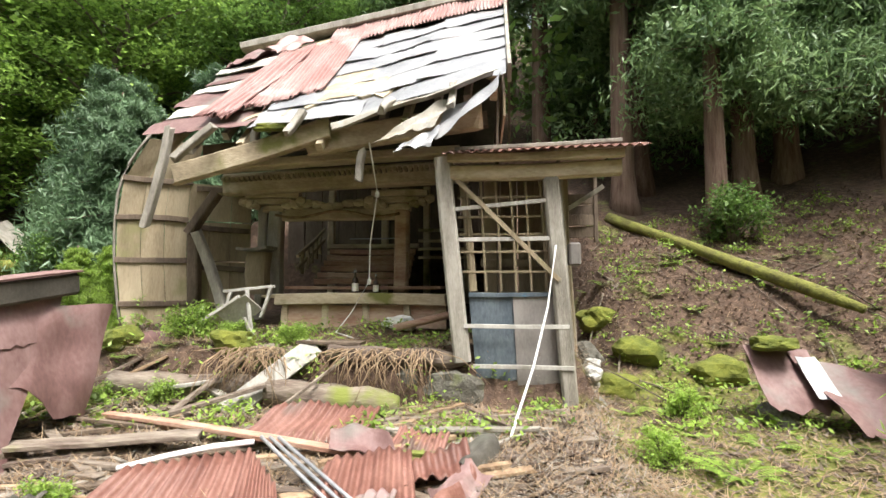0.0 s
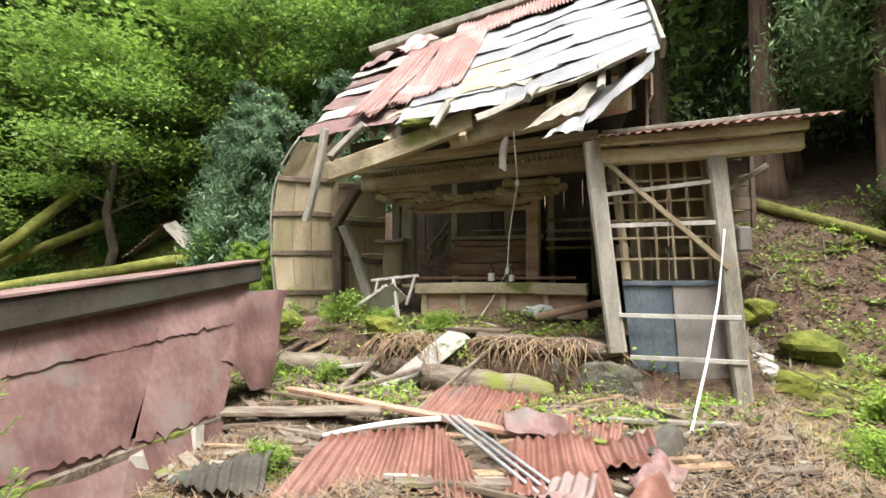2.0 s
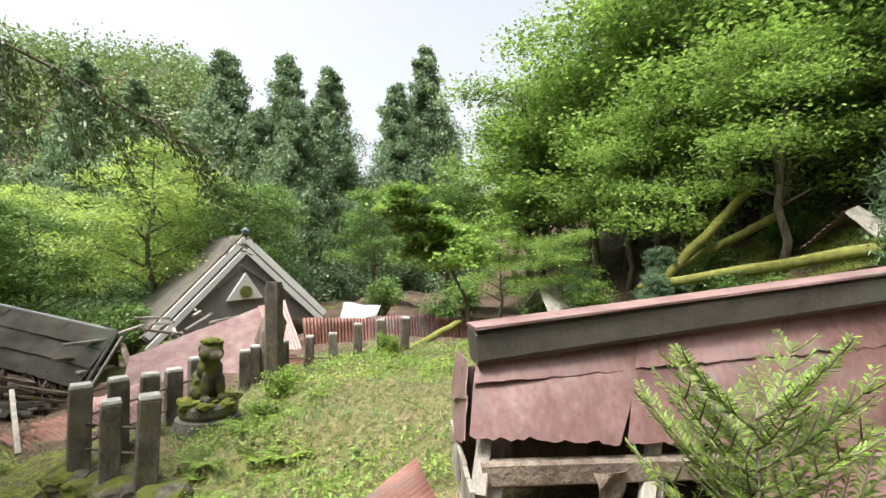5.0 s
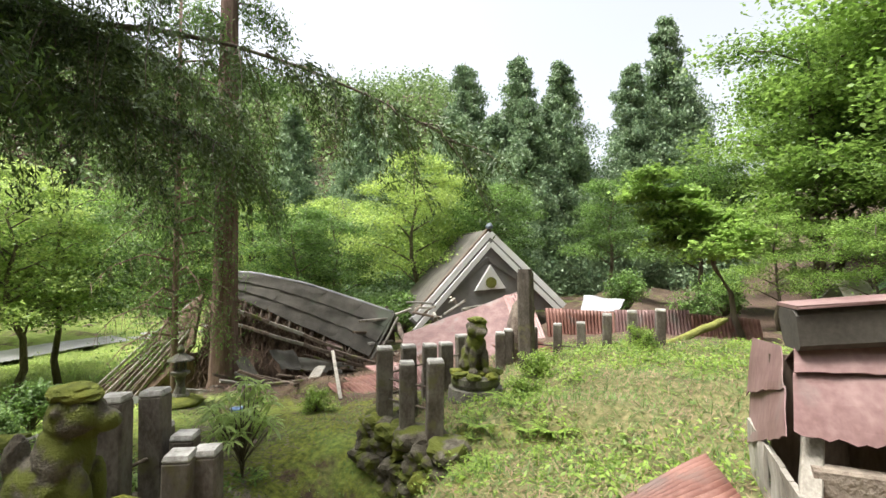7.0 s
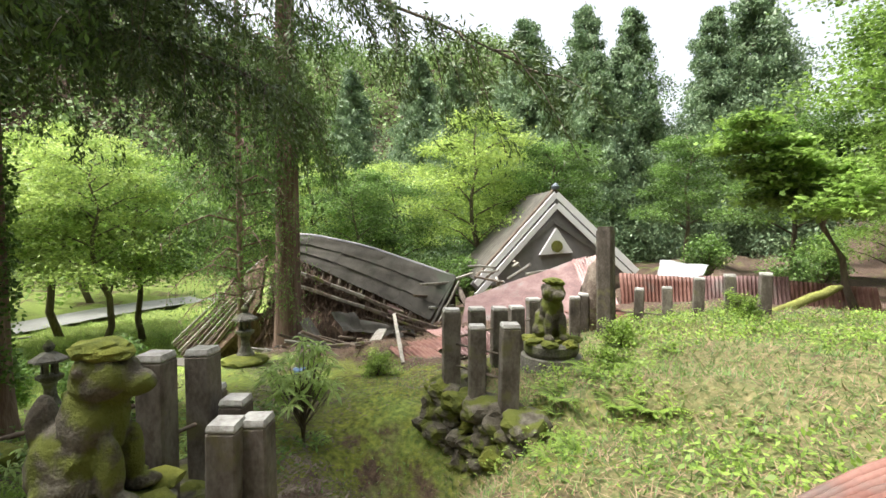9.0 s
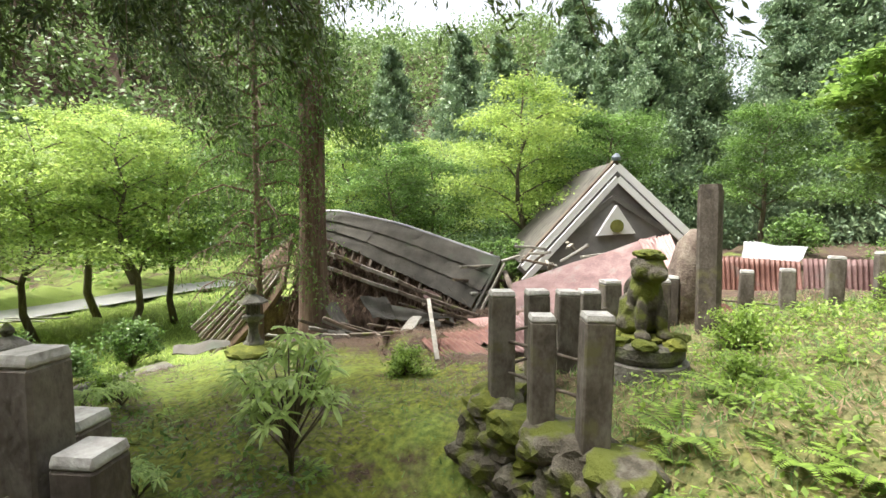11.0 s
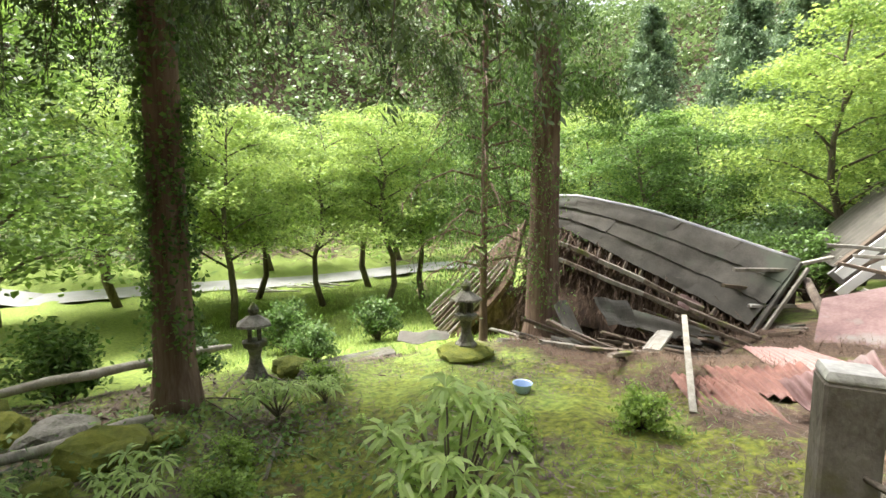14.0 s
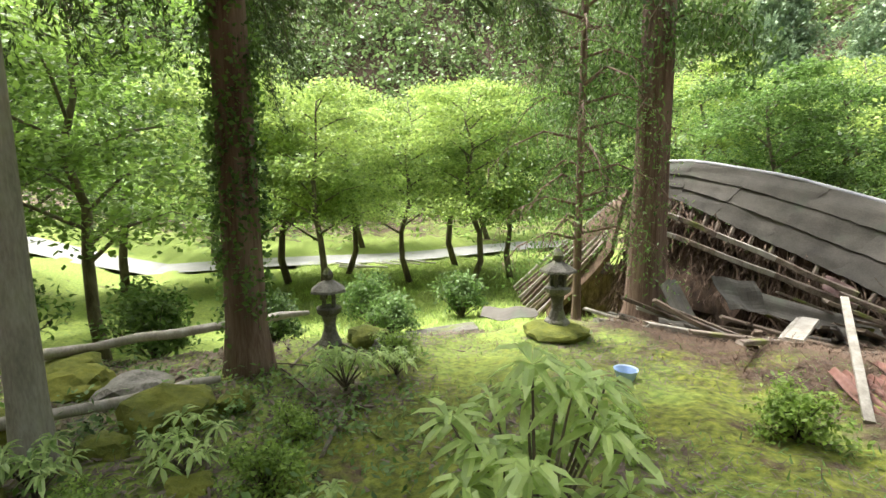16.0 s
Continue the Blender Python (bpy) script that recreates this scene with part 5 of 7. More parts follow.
log("rotten_log", (-3.9, 5.15, 0.42), (-2.1, 5.3, 0.36), 0.15, M_ROT, "rotten dark log lying along the terrace", 1)
log("rotten_log", (-1.95, 5.05, 0.40), (-0.45, 4.95, 0.28), 0.15, M_ROT, "split grey log with crumbling end", 2)
log("terrace_log", (-1.4, 5.4, 0.78), (0.25, 5.35, 0.72), 0.10, M_ROT, "old timber edging the terrace", 3)
log("terrace_log", (-3.2, 5.55, 0.76), (-1.5, 5.5, 0.74), 0.09, M_ROT, "old timber edging the terrace", 4)
log("mossy_fallen_log", (3.2, 10.7, 3.05), (5.6, 6.9, 1.25), 0.11, M_MOSSBARK, "moss-covered fallen trunk on the slope", 5)
log("mossy_fallen_log", (-8.6, 8.6, 2.0), (-13.5, 5.9, 1.0), 0.13, M_MOSSBARK, "moss-covered fallen trunk on the slope", 6)
log("mossy_fallen_log", (-11.8, 8.9, 3.0), (-14.0, 6.2, 1.0), 0.12, M_MOSSBARK, "moss-covered fallen trunk on the slope", 7)
log("mossy_fallen_log", (-12.4, 8.8, 4.0), (-13.0, 6.0, 0.9), 0.14, M_MOSSBARK, "mossy leaning trunk on the slope", 8)
log("fallen_pole", (-0.2, -9.6, -1.1), (-3.3, -10.6, -1.1), 0.06, M_GREY, "bare fallen pole on the mossy ground", 9)
log("fallen_pole", (-0.9, -7.6, -0.98), (-2.6, -8.3, -1.03), 0.05, M_GREY, "bare fallen pole on the mossy ground", 10)
hang("white_board", beam_mesh("white_board", (-2.28, 4.75, 0.22), (-1.55, 5.4, 0.86), 0.26, 0.025, M_PALE, 0.004, up=(0.4, -0.6, 0.8)))
tagged(bpy.data.objects["white_board"], "white painted plank leaning on the terrace edge", "plank")
tagged(beam("dark_plank", (-1.75, 5.45, 0.90), (-1.0, 5.5, 0.88), 0.18, 0.04, M_DARK, ragged=0.04), "dark broken plank on the terrace", "plank")

# debris before the shrine: planks and sticks
g = np.random.default_rng(17)


def litter_stick(x, y, L, az, w, h, material, name, label, cat, group):
    d = np.array([math.cos(az), math.sin(az)]) * L / 2
    a, b = (x - d[0], y - d[1]), (x + d[0], y + d[1])
    o = hang(name, beam_mesh(name, (*a, gz(*a) + h * 0.5 + 0.01), (*b, gz(*b) + h * 0.5 + 0.02), w, h, material, 0.006, 0.03, segs=4))
    tagged(o, label, cat, group)


for i in range(170):
    x, y = g.uniform(-4.4, 0.9), g.uniform(2.7, 5.1)
    litter_stick(x, y, g.uniform(0.35, 1.5), g.normal(0.1, 0.5), g.uniform(0.025, 0.11), g.uniform(0.015, 0.045), (M_GREY, M_ROT, M_DRY, M_ROT, M_DARK, M_ROT, M_DARK)[i % 7], "debris_plank", "broken weathered lath lying in the debris", "plank", "laths in the debris")
for a, b, w, m in (((-4.2, 3.3, 0.26), (-1.9, 3.75, 0.34), 0.20, M_ROT), ((-3.2, 4.3, 0.32), (-0.3, 3.6, 0.25), 0.1, M_REDW), ((0.2, 4.75, 0.22), (1.75, 4.6, 0.14), 0.06, M_PALE), ((0.15, 4.95, 0.2), (1.35, 4.85, 0.22), 0.07, M_PALE), ((-2.7, 4.4, 0.3), (-1.9, 4.9, 0.5), 0.1, M_ROT), ((-3.3, 5.0, 0.4), (-2.5, 5.1, 0.5), 0.07, M_PALE)):
    tagged(beam("long_plank", a, b, w, 0.04, m, ragged=0.03), "long weathered plank lying across the debris", "plank", "long planks")
for k in range(3):
    a = (-1.25 + 0.07 * k, 3.5, 0.42)
    tagged(new("metal_pipe", tube_mesh("metal_pipe", [a, (-0.2 + 0.1 * k, 2.75, 0.08)], [0.014, 0.014], M_TIN, 10)), "thin grey metal pipe in the debris", "pipe", "pipes")


# corrugated sheets in the foreground
def fallen_sheet(c, waves, seed, label, material=None, warp=0.03):
    tagged(new("corrugated_sheet", sheet_mesh("corrugated_sheet", c, material or M_CORR, waves=waves, nv=10, amp=0.02, warp=warp, ragged=0.02, seed=seed)), label, "roof sheet", "fallen roof sheets")


sheet = thing("folded_ridge_sheet", (-1.3, 3.0, 0.1), "folded rusty corrugated roof ridge with white edge", "roof sheet")
hang("near_slope", sheet_mesh("near_slope", ((-2.02, 3.05, 0.30), (-1.20, 3.25, 0.43), (-0.98, 2.55, 0.02), (-2.25, 2.30, -0.08)), M_CORR, waves=12, nv=8, amp=0.024, warp=0.015, seed=21), sheet)
hang("far_slope", sheet_mesh("far_slope", ((-1.20, 3.25, 0.43), (-0.92, 3.05, 0.24), (-0.66, 2.62, -0.02), (-0.98, 2.55, 0.02)), M_CORR, waves=5, nv=8, amp=0.024, warp=0.01, seed=22), sheet, "shaded far slope of the sheet")
hang("edge", tube_mesh("edge", [(-2.05, 3.05, 0.325), (-1.75, 3.13, 0.39), (-1.45, 3.2, 0.44), (-1.19, 3.27, 0.46)], [0.02, 0.022, 0.022, 0.02], M_WHITE, 8, 0.05), sheet, "white folded edge")
for k, (x, y, w, az, m) in enumerate(((0.0, 3.55, 0.34, 0.3, M_CORR), (0.2, 3.25, 0.26, 1.1, M_RUST), (-0.35, 3.05, 0.3, -0.4, M_RUST), (0.35, 3.75, 0.22, 0.7, M_BROWNTIN), (-2.6, 2.75, 0.3, 0.2, M_BROWNTIN), (0.1, 2.85, 0.3, 0.9, M_CORR))):
    c, sn = math.cos(az) * w, math.sin(az) * w
    z = gz(x, y)
    fallen_sheet(((x - c, y - sn, z + 0.10), (x + c, y + sn, z + 0.20), (x + c + sn * 0.8, y + sn - c * 0.8, z + 0.05), (x - c + sn * 0.8, y - sn - c * 0.8, z + 0.03)), 0 if k % 2 else 7, 700 + k, "crumpled dark red tin scrap in the debris", m, 0.045)
fallen_sheet(((-1.5, 4.35, 0.42), (-0.55, 4.5, 0.42), (-0.6, 4.0, 0.24), (-1.7, 3.9, 0.24)), 12, 23, "rusty corrugated sheet among laths")
fallen_sheet(((-0.7, 3.45, 0.32), (-0.1, 3.6, 0.3), (0.05, 2.9, 0.12), (-0.65, 2.85, 0.12)), 8, 24, "rusty corrugated sheet lying on litter")
fallen_sheet(((-0.3, 4.2, 0.36), (0.15, 4.1, 0.26), (0.1, 3.8, 0.16), (-0.35, 3.85, 0.24)), 7, 25, "small rusty corrugated scrap")
fallen_sheet(((-0.85, 4.0, 0.38), (-0.3, 3.75, 0.34), (-0.1, 3.5, 0.24), (-0.75, 3.6, 0.3)), 0, 26, "dark red tin scrap", M_RUST, 0.05)
fallen_sheet(((-4.0, 5.75, 0.95), (-3.55, 5.75, 0.98), (-3.6, 5.55, 0.6), (-4.05, 5.55, 0.58)), 0, 27, "pinkish tin scrap on the bank", M_RUST, 0.03)
fallen_sheet(((3.5, 5.2, 0.85), (4.4, 5.0, 0.75), (4.5, 4.2, 0.35), (3.7, 4.4, 0.3)), 0, 28, "bent red-brown tin by the stump", M_RUST, 0.05)
stump = thing("covered_stump", (3.35, 4.95, 0.1), "stone stub covered with bent tin and moss", "stone")
hang("stub", rock_mesh("stub", (3.35, 5.0, 0.2), (0.16, 0.16, 0.2), M_STONE, 41), stump)
hang("tin", sheet_mesh("tin", ((3.1, 5.15, 0.95), (3.75, 5.2, 0.9), (3.8, 4.78, 0.38), (3.12, 4.75, 0.4)), M_RUST, 10, 8, warp=0.02, ragged=0.04, seed=33), stump)
hang("tin_flap", sheet_mesh("tin_flap", ((3.52, 5.0, 0.86), (3.7, 5.0, 0.86), (3.76, 4.72, 0.5), (3.55, 4.72, 0.52)), M_TIN, 6, 6, warp=0.01, seed=34), stump, "grey tin flap")
hang("moss_cap", rock_mesh("moss_cap", (3.35, 5.02, 0.98), (0.2, 0.16, 0.07), M_MOSS, 43), stump, "moss cushion")

# ---- the fallen red roof beside the path ----
red = thing("fallen_red_roof", (-3.4, 2.0, 0.0), "fallen dull-red metal roof slope with ridge cap", "roof")
PA, PB = np.array([-3.40, -0.36, 0.94]), np.array([-3.82, 4.30, 1.49])


def red_at(q, v):
    top = PA * (1 - q) + PB * q
    low = np.array([-2.86, -0.50, 0.30]) * (1 - q) + np.array([-3.05, 3.0, -0.45]) * q
    return top * (1 - v) + low * v


rows = (0.0, 0.22, 0.62, 0.98, 1.2)
for r in range(4):
    n = 4
    for k in range(n):
        q0, q1 = k / n - 0.004, (k + 1) / n + 0.006
        if (r == 2 and k < 2) or (r == 3 and k < 3):
            continue
        nrm = np.array([0.8, 0, 0.6]) * (0.018 * (3 - r) + 0.003 * k)
        c = (red_at(q0, rows[r]) + nrm, red_at(q1, rows[r]) + nrm, red_at(q1 - (0.02 if r else 0), rows[r + 1] + 0.02) + nrm, red_at(q0, rows[r + 1] + 0.02) + nrm)
        hang("roof_strip", sheet_mesh("roof_strip", c, M_RUST, 26, 6, warp=0.007, thick=0.005, ragged=0.022, seed=300 + r * 9 + k), red)
beam("ridge_cap", PA + (0.05, -0.04, 0.10), PB + (0.05, 0.06, 0.10), 0.25, 0.22, M_BROWNTIN, red, "box-shaped dark metal ridge cap", warp=0.01, segs=12)
beam("ridge_board", PA + (0.05, -0.05, 0.226), PB + (0.05, 0.07, 0.226), 0.30, 0.02, M_RUST, red, warp=0.008, segs=12)
hang("curled_end", sheet_mesh("curled_end", (red_at(0.90, 0.03), (-3.62, 4.75, 1.34), (-3.40, 4.25, 0.28), red_at(0.9, 0.36)), M_RUST, 12, 12, warp=0.035, ragged=0.04, seed=331), red, "curled torn metal end")
hang("back_slope", sheet_mesh("back_slope", (PB + (0, 0, 0.02), PA + (0, 0, 0.02), (-4.5, -0.4, 0.25), (-4.9, 4.2, 0.5)), M_RUST, 16, 8, warp=0.02, seed=333), red)
for q in (0.02, 0.3, 0.55, 0.8, 0.97):
    p = red_at(q, 0.95)
    beam("rafter", red_at(q, 0.05) + (-0.06, 0, -0.06), p + (-0.06, 0, -0.06), 0.07, 0.09, M_GREY, red, up=(0, 1, 0))
    beam("post", (p[0] - 0.12, p[1] + 0.12, gz(p[0], p[1]) - 0.1), (p[0] - 0.2, p[1] + 0.12, max(p[2], 0.25)), 0.13, 0.12, M_GREY, red, up=(0, 1, 0), ragged=0.03)
beam("wall_beam", (-3.05, -0.4, 0.34), (-3.35, 3.6, 0.2), 0.1, 0.14, M_ROT, red)
beam("wall_beam", (-3.05, -0.4, 0.02), (-3.3, 3.4, 0.0), 0.09, 0.12, M_DARK, red, ragged=0.04)
# added dark boards behind the eave, standing in for the shade under the roof
for i in range(22):
    y = -0.35 + 0.19 * i
    beam("inner_board", (-3.62 - 0.02 * i, y, -0.35), (-3.62 - 0.02 * i, y, 0.85), 0.03, 0.185, M_DARK, red, up=(0, 1, 0), warp=0.004)
hang("hanging_bark", sheet_mesh("hanging_bark", ((-2.98, 0.25, 0.36), (-3.0, 0.5, 0.36), (-3.0, 0.45, 0.16), (-2.95, 0.3, 0.14)), M_ROT, 8, 8, warp=0.03, ragged=0.06, seed=341), red, "rotten strip hanging from the eave")
for i in range(7):
    beam("end_board", (-3.0 - 0.18 * i, -0.44, gz(-3.2, -0.4) - 0.1), (-3.0 - 0.18 * i, -0.46, 0.30), 0.17, 0.03, M_GREY, red, up=(0, 1, 0))
fallen_sheet(((-3.0, -0.6, 0.12), (-4.0, -0.75, 0.05), (-3.25, -1.75, -0.36), (-2.5, -1.35, -0.28)), 16, 351, "long rusty corrugated sheet lying in the grass", M_CORR, 0.02)

for v0, v1, z0, z1, seed in ((0.0, 0.32, 0.86, 0.46, 357), (0.30, 0.64, 0.50, 0.10, 358)):
    hang("end_strip", sheet_mesh("end_strip", ((-4.25, -0.42, z0), red_at(-0.012, v0), red_at(-0.012, v1), (-4.22, -0.46, z1)), M_RUST, 14, 6, warp=0.006, ragged=0.02, seed=seed), red, "dull red sheet closing the roof end")

# small ruined roofs on the bank
for k, (x, y, z, s) in enumerate(((-10.0, 9.0, 2.2, 1.0), (-17.5, 4.4, 0.2, 1.3), (-5.9, 5.6, 0.6, 0.6))):
    t = thing("shed_roof", (x, y, z), "small fallen grey tin roof half in the brush", "roof", "small fallen roofs")
    hang("slope", sheet_mesh("slope", ((x - 0.9 * s, y, z), (x, y + 0.2, z + 0.75 * s), (x + 0.5 * s, y - 0.6, z + 0.55 * s), (x - 0.5 * s, y - 0.8, z - 0.2)), M_TIN if k else M_RUST, waves=9, nv=5, warp=0.02, seed=360 + k), t)
    hang("far_slope", sheet_mesh("far_slope", ((x, y + 0.2, z + 0.75 * s), (x + 1.0 * s, y + 0.3, z), (x + 1.3 * s, y - 0.5, z - 0.2), (x + 0.5 * s, y - 0.6, z + 0.55 * s)), M_GREY, 8, 5, warp=0.02, seed=370 + k), t)


# ---- stone fence, guardian statues and terrace wall ----
def stone_post(h, w=0.18):
    t = thing("fence_post", (0, 0, 0), "square lichen-stained granite fence post", "post", "stone fence posts")
    bm = bmesh.new()
    bevel_box(bm, (0, 0, h / 2 - 0.15), (w, w, h + 0.3), 0.012)
    part("shaft", bm, M_POST, t)
    bm = bmesh.new()
    bevel_box(bm, (0, 0, h + 0.012), (w * 0.985, w * 0.985, 0.03), 0.01)
    for v in bm.verts:
        if v.co.z > h + 0.02:
            v.co.z += 0.03 * (1 - max(abs(v.co.x), abs(v.co.y)) / w)
    part("top", bm, M_CAPST, t, "pale weathered top")
    return t


def posts(rows, h, w=0.18):
    """Posts of one height; rows: x, y, z of the foot, turn, tilt."""
    first = None
    for x, y, z, rz, tilt in rows:
        m = pose(x, y, z, tilt, -tilt * 0.6, rz)
        if first is None:
            first = stone_post(h, w)
            first.matrix_basis = m
        else:
            copy_thing(first, m)


posts([(-5.58, -4.30, -0.70, 38, 0), (-6.10, -4.20, -0.75, 38, 1), (-6.55, -4.12, -0.8, 36, -1), (-7.05, -4.05, -0.85, 38, 0), (-7.6, -3.97, -0.8, 38, 1)], 0.97, 0.20)
posts([(-5.30, -3.82, -0.62, 34, 0)], 0.79, 0.18)
posts([(-5.18, -3.40, -0.58, 33, -1)], 0.83, 0.19)
posts([(-2.28, -4.50, -0.45, 30, 0), (-2.62, -4.55, -0.50, 28, 1)], 0.90, 0.17)
posts([(-2.36, -3.96, -0.60, 32, -1), (-2.52, -3.88, -0.62, 30, 1), (-2.72, -4.36, -0.65, 30, 0), (-2.80, -4.76, -0.66, 30, 0)], 0.72, 0.17)
posts([(-1.55, -4.95, -0.5, 25, 1)], 0.8, 0.18)
posts([(-9.75 - 0.02 * k, -3.25 + 0.47 * k, gz(-9.8, -3.2 + 0.47 * k), 8, (-1) ** k) for k in range(6)], 0.62, 0.17)
posts([(-8.6, -3.62, -0.7, 20, 0), (-9.1, -3.6, -0.7, 15, 0)], 0.8, 0.18)
for a, b in (((-5.58, -4.30, -0.05), (-7.6, -3.97, -0.1)), ((-5.58, -4.30, -0.33), (-7.6, -3.97, -0.4)), ((-5.58, -4.30, -0.1), (-5.18, -3.4, -0.05)), ((-5.58, -4.30, -0.36), (-5.18, -3.4, -0.3)), ((-2.28, -4.5, 0.2), (-1.55, -4.95, 0.1)), ((-2.28, -4.5, -0.05), (-2.62, -4.55, -0.05)), ((-9.75, -3.2, 0.02 - 0.25), (-9.85, -0.9, -0.25))):
    tagged(new("fence_rail", tube_mesh("fence_rail", [a, b], [0.014, 0.014], M_TWIG, 7)), "thin rusty iron rail between stone posts", "rail", "fence rails")
gate = thing("stone_pillar", (-8.45, -3.08, -0.75), "tall square stone pillar standing in the grass", "pillar")
beam("shaft", (-8.45, -3.08, -0.85), (-8.42, -3.1, 1.25), 0.27, 0.25, M_POST, gate, up=(0, 1, 0), warp=0.002)
beam("cap", (-8.42, -3.1, 1.24), (-8.42, -3.1, 1.31), 0.24, 0.22, M_POST, gate, up=(0, 1, 0), warp=0.001, segs=2)
tagged(new("dead_stump", tube_mesh("dead_stump", [(-9.3, -3.4, -0.8), (-9.3, -3.4, 0.2), (-9.35, -3.35, 0.55), (-9.3, -3.3, 0.75)], [0.28, 0.24, 0.22, 0.1], M_ROT, 14, 0.12, 3)), "broken grey tree stump behind the pillar", "stump")


def guardian(x, y, z, rz, s, label, moss_amount):
    """A lion-dog statue as one worn lump, on a round stepped plinth."""
    bm = bmesh.new()

    def lump(p, r, sc=(1, 1, 1), seed=0):
        q = bmesh.ops.create_icosphere(bm, subdivisions=3, radius=r)
        off = Vector((seed, seed * 2.0, 0))
        for v in q["verts"]:
            k = 1 + 0.22 * noise.noise(v.co * 9 + off) + 0.1 * noise.noise(v.co * 24 + off)
            v.co = Vector((v.co.x * sc[0] * k + p[0], v.co.y * sc[1] * k + p[1], v.co.z * sc[2] * k + p[2]))
    lump((0, 0.07, 0.20), 0.17, (1, 1.1, 1.15), 1)
    lump((0, -0.01, 0.36), 0.14, (1, 0.95, 1.35), 2)
    lump((0, -0.07, 0.58), 0.135, (1.05, 1.05, 0.95), 3)
    lump((0, -0.19, 0.55), 0.075, (1.05, 1, 0.8), 4)
    for sg in (-1, 1):
        lump((0.09 * sg, -0.12, 0.19), 0.055, (0.9, 1, 2.9), 5 + sg)
        lump((0.1 * sg, -0.16, 0.045), 0.06, (1, 1.3, 0.7), 8 + sg)
        lump((0.13 * sg, 0.05, 0.1), 0.09, (0.8, 1.4, 1), 11 + sg)
        lump((0.11 * sg, -0.03, 0.62), 0.05, (0.7, 0.8, 1.1), 14 + sg)
    lump((0, 0.2, 0.36), 0.085, (0.9, 0.6, 1.7), 20)
    me = bpy.data.meshes.new("guardian_statue")
    bm.to_mesh(me)
    bm.free()
    o = new("guardian_statue", me)
    fuse = o.modifiers.new("fuse", "REMESH")
    fuse.mode, fuse.voxel_size = "VOXEL", 0.011
    o.data = bpy.data.meshes.new_from_object(o.evaluated_get(bpy.context.evaluated_depsgraph_get()))
    o.modifiers.clear()
    o.data.materials.clear()
    o.data.materials.append(M_STATUE)
    tagged(o, label, "statue", "guardian statues")
    o.matrix_basis = pose(x, y, z, 0, 0, rz) @ Matrix.Scale(s, 4)
    pl = thing("statue_plinth", (x, y, z - 0.5), "round stepped stone plinth overgrown with moss", "plinth", "statue plinths")
    bm = bmesh.new()
    lathe(bm, (x, y, z - 0.02), [(0.30 * s, -0.16 * s), (0.33 * s, -0.11 * s), (0.33 * s, -0.03 * s), (0.30 * s, 0.0)], 26)
    drum = part("upper_drum", bm, M_STONE, pl)
    bm = bmesh.new()
    lathe(bm, (x, y, z - 0.02), [(0.37 * s, -0.62), (0.38 * s, -0.3 * s), (0.36 * s, -0.17 * s), (0.28 * s, -0.16 * s)], 26)
    part("lower_drum", bm, M_STONE, pl)
    for k in range(7):
        b = k * 0.9 + 0.3
        hang("moss_pad", rock_mesh("moss_pad", (x + 0.27 * s * math.cos(b), y + 0.27 * s * math.sin(b), z - 0.01), (0.10 * s, 0.10 * s, 0.045 * s), M_MOSS, 60 + k, 2), drum)
    hang("moss_pad", rock_mesh("moss_pad", (x, y, z + 0.0), (0.2 * s, 0.2 * s, 0.03 * s), M_MOSS, 77, 2), pl)
    c, sn = math.cos(radians(rz)), math.sin(radians(rz))
    if moss_amount:
        hx, hy = 0.05 * sn, -0.05 * c
        tagged(new("moss_cushion", rock_mesh("moss_cushion", (x + hx * s, y + hy * s, z + 0.70 * s), (0.12 * s, 0.12 * s, 0.045 * s), M_MOSS, 81, 3)), "yellow-green moss cushion on the statue head", "moss")


guardian(-6.67, -3.42, -0.17, 130, 1.08, "weathered seated stone lion-dog with mossy head", True)
guardian(-1.82, -4.22, -0.12, 215, 1.1, "weathered stone lion-dog thick with moss and lichen", True)

# rough stone wall under the fence corner
g = np.random.default_rng(29)
k = 0
for a, b in (((-5.05, -3.15), (-5.55, -4.45)), ((-5.55, -4.45), (-7.8, -4.15)), ((-2.2, -3.75), (-2.75, -4.9)), ((-2.2, -3.75), (-1.4, -4.3))):
    L = math.hypot(b[0] - a[0], b[1] - a[1])
    for j in range(5):
        n = int(L / 0.34)
        for i in range(n + 1):
            q = (i + 0.5 * (j % 2)) / (n + 0.5)
            x, y = a[0] + (b[0] - a[0]) * q, a[1] + (b[1] - a[1]) * q
            z = (-1.45 if a[0] < -4 else -1.3) + 0.19 * j
            k += 1
            tagged(new("wall_stone", rock_mesh("wall_stone", (x + g.normal(0, 0.02), y + g.normal(0, 0.02), z), (0.235, 0.19, 0.125), M_STATUE if k % 6 else M_MOSS, 100 + k, 3, 0.55)), "rough mossy boulder of the terrace wall", "stone", "terrace wall stones")


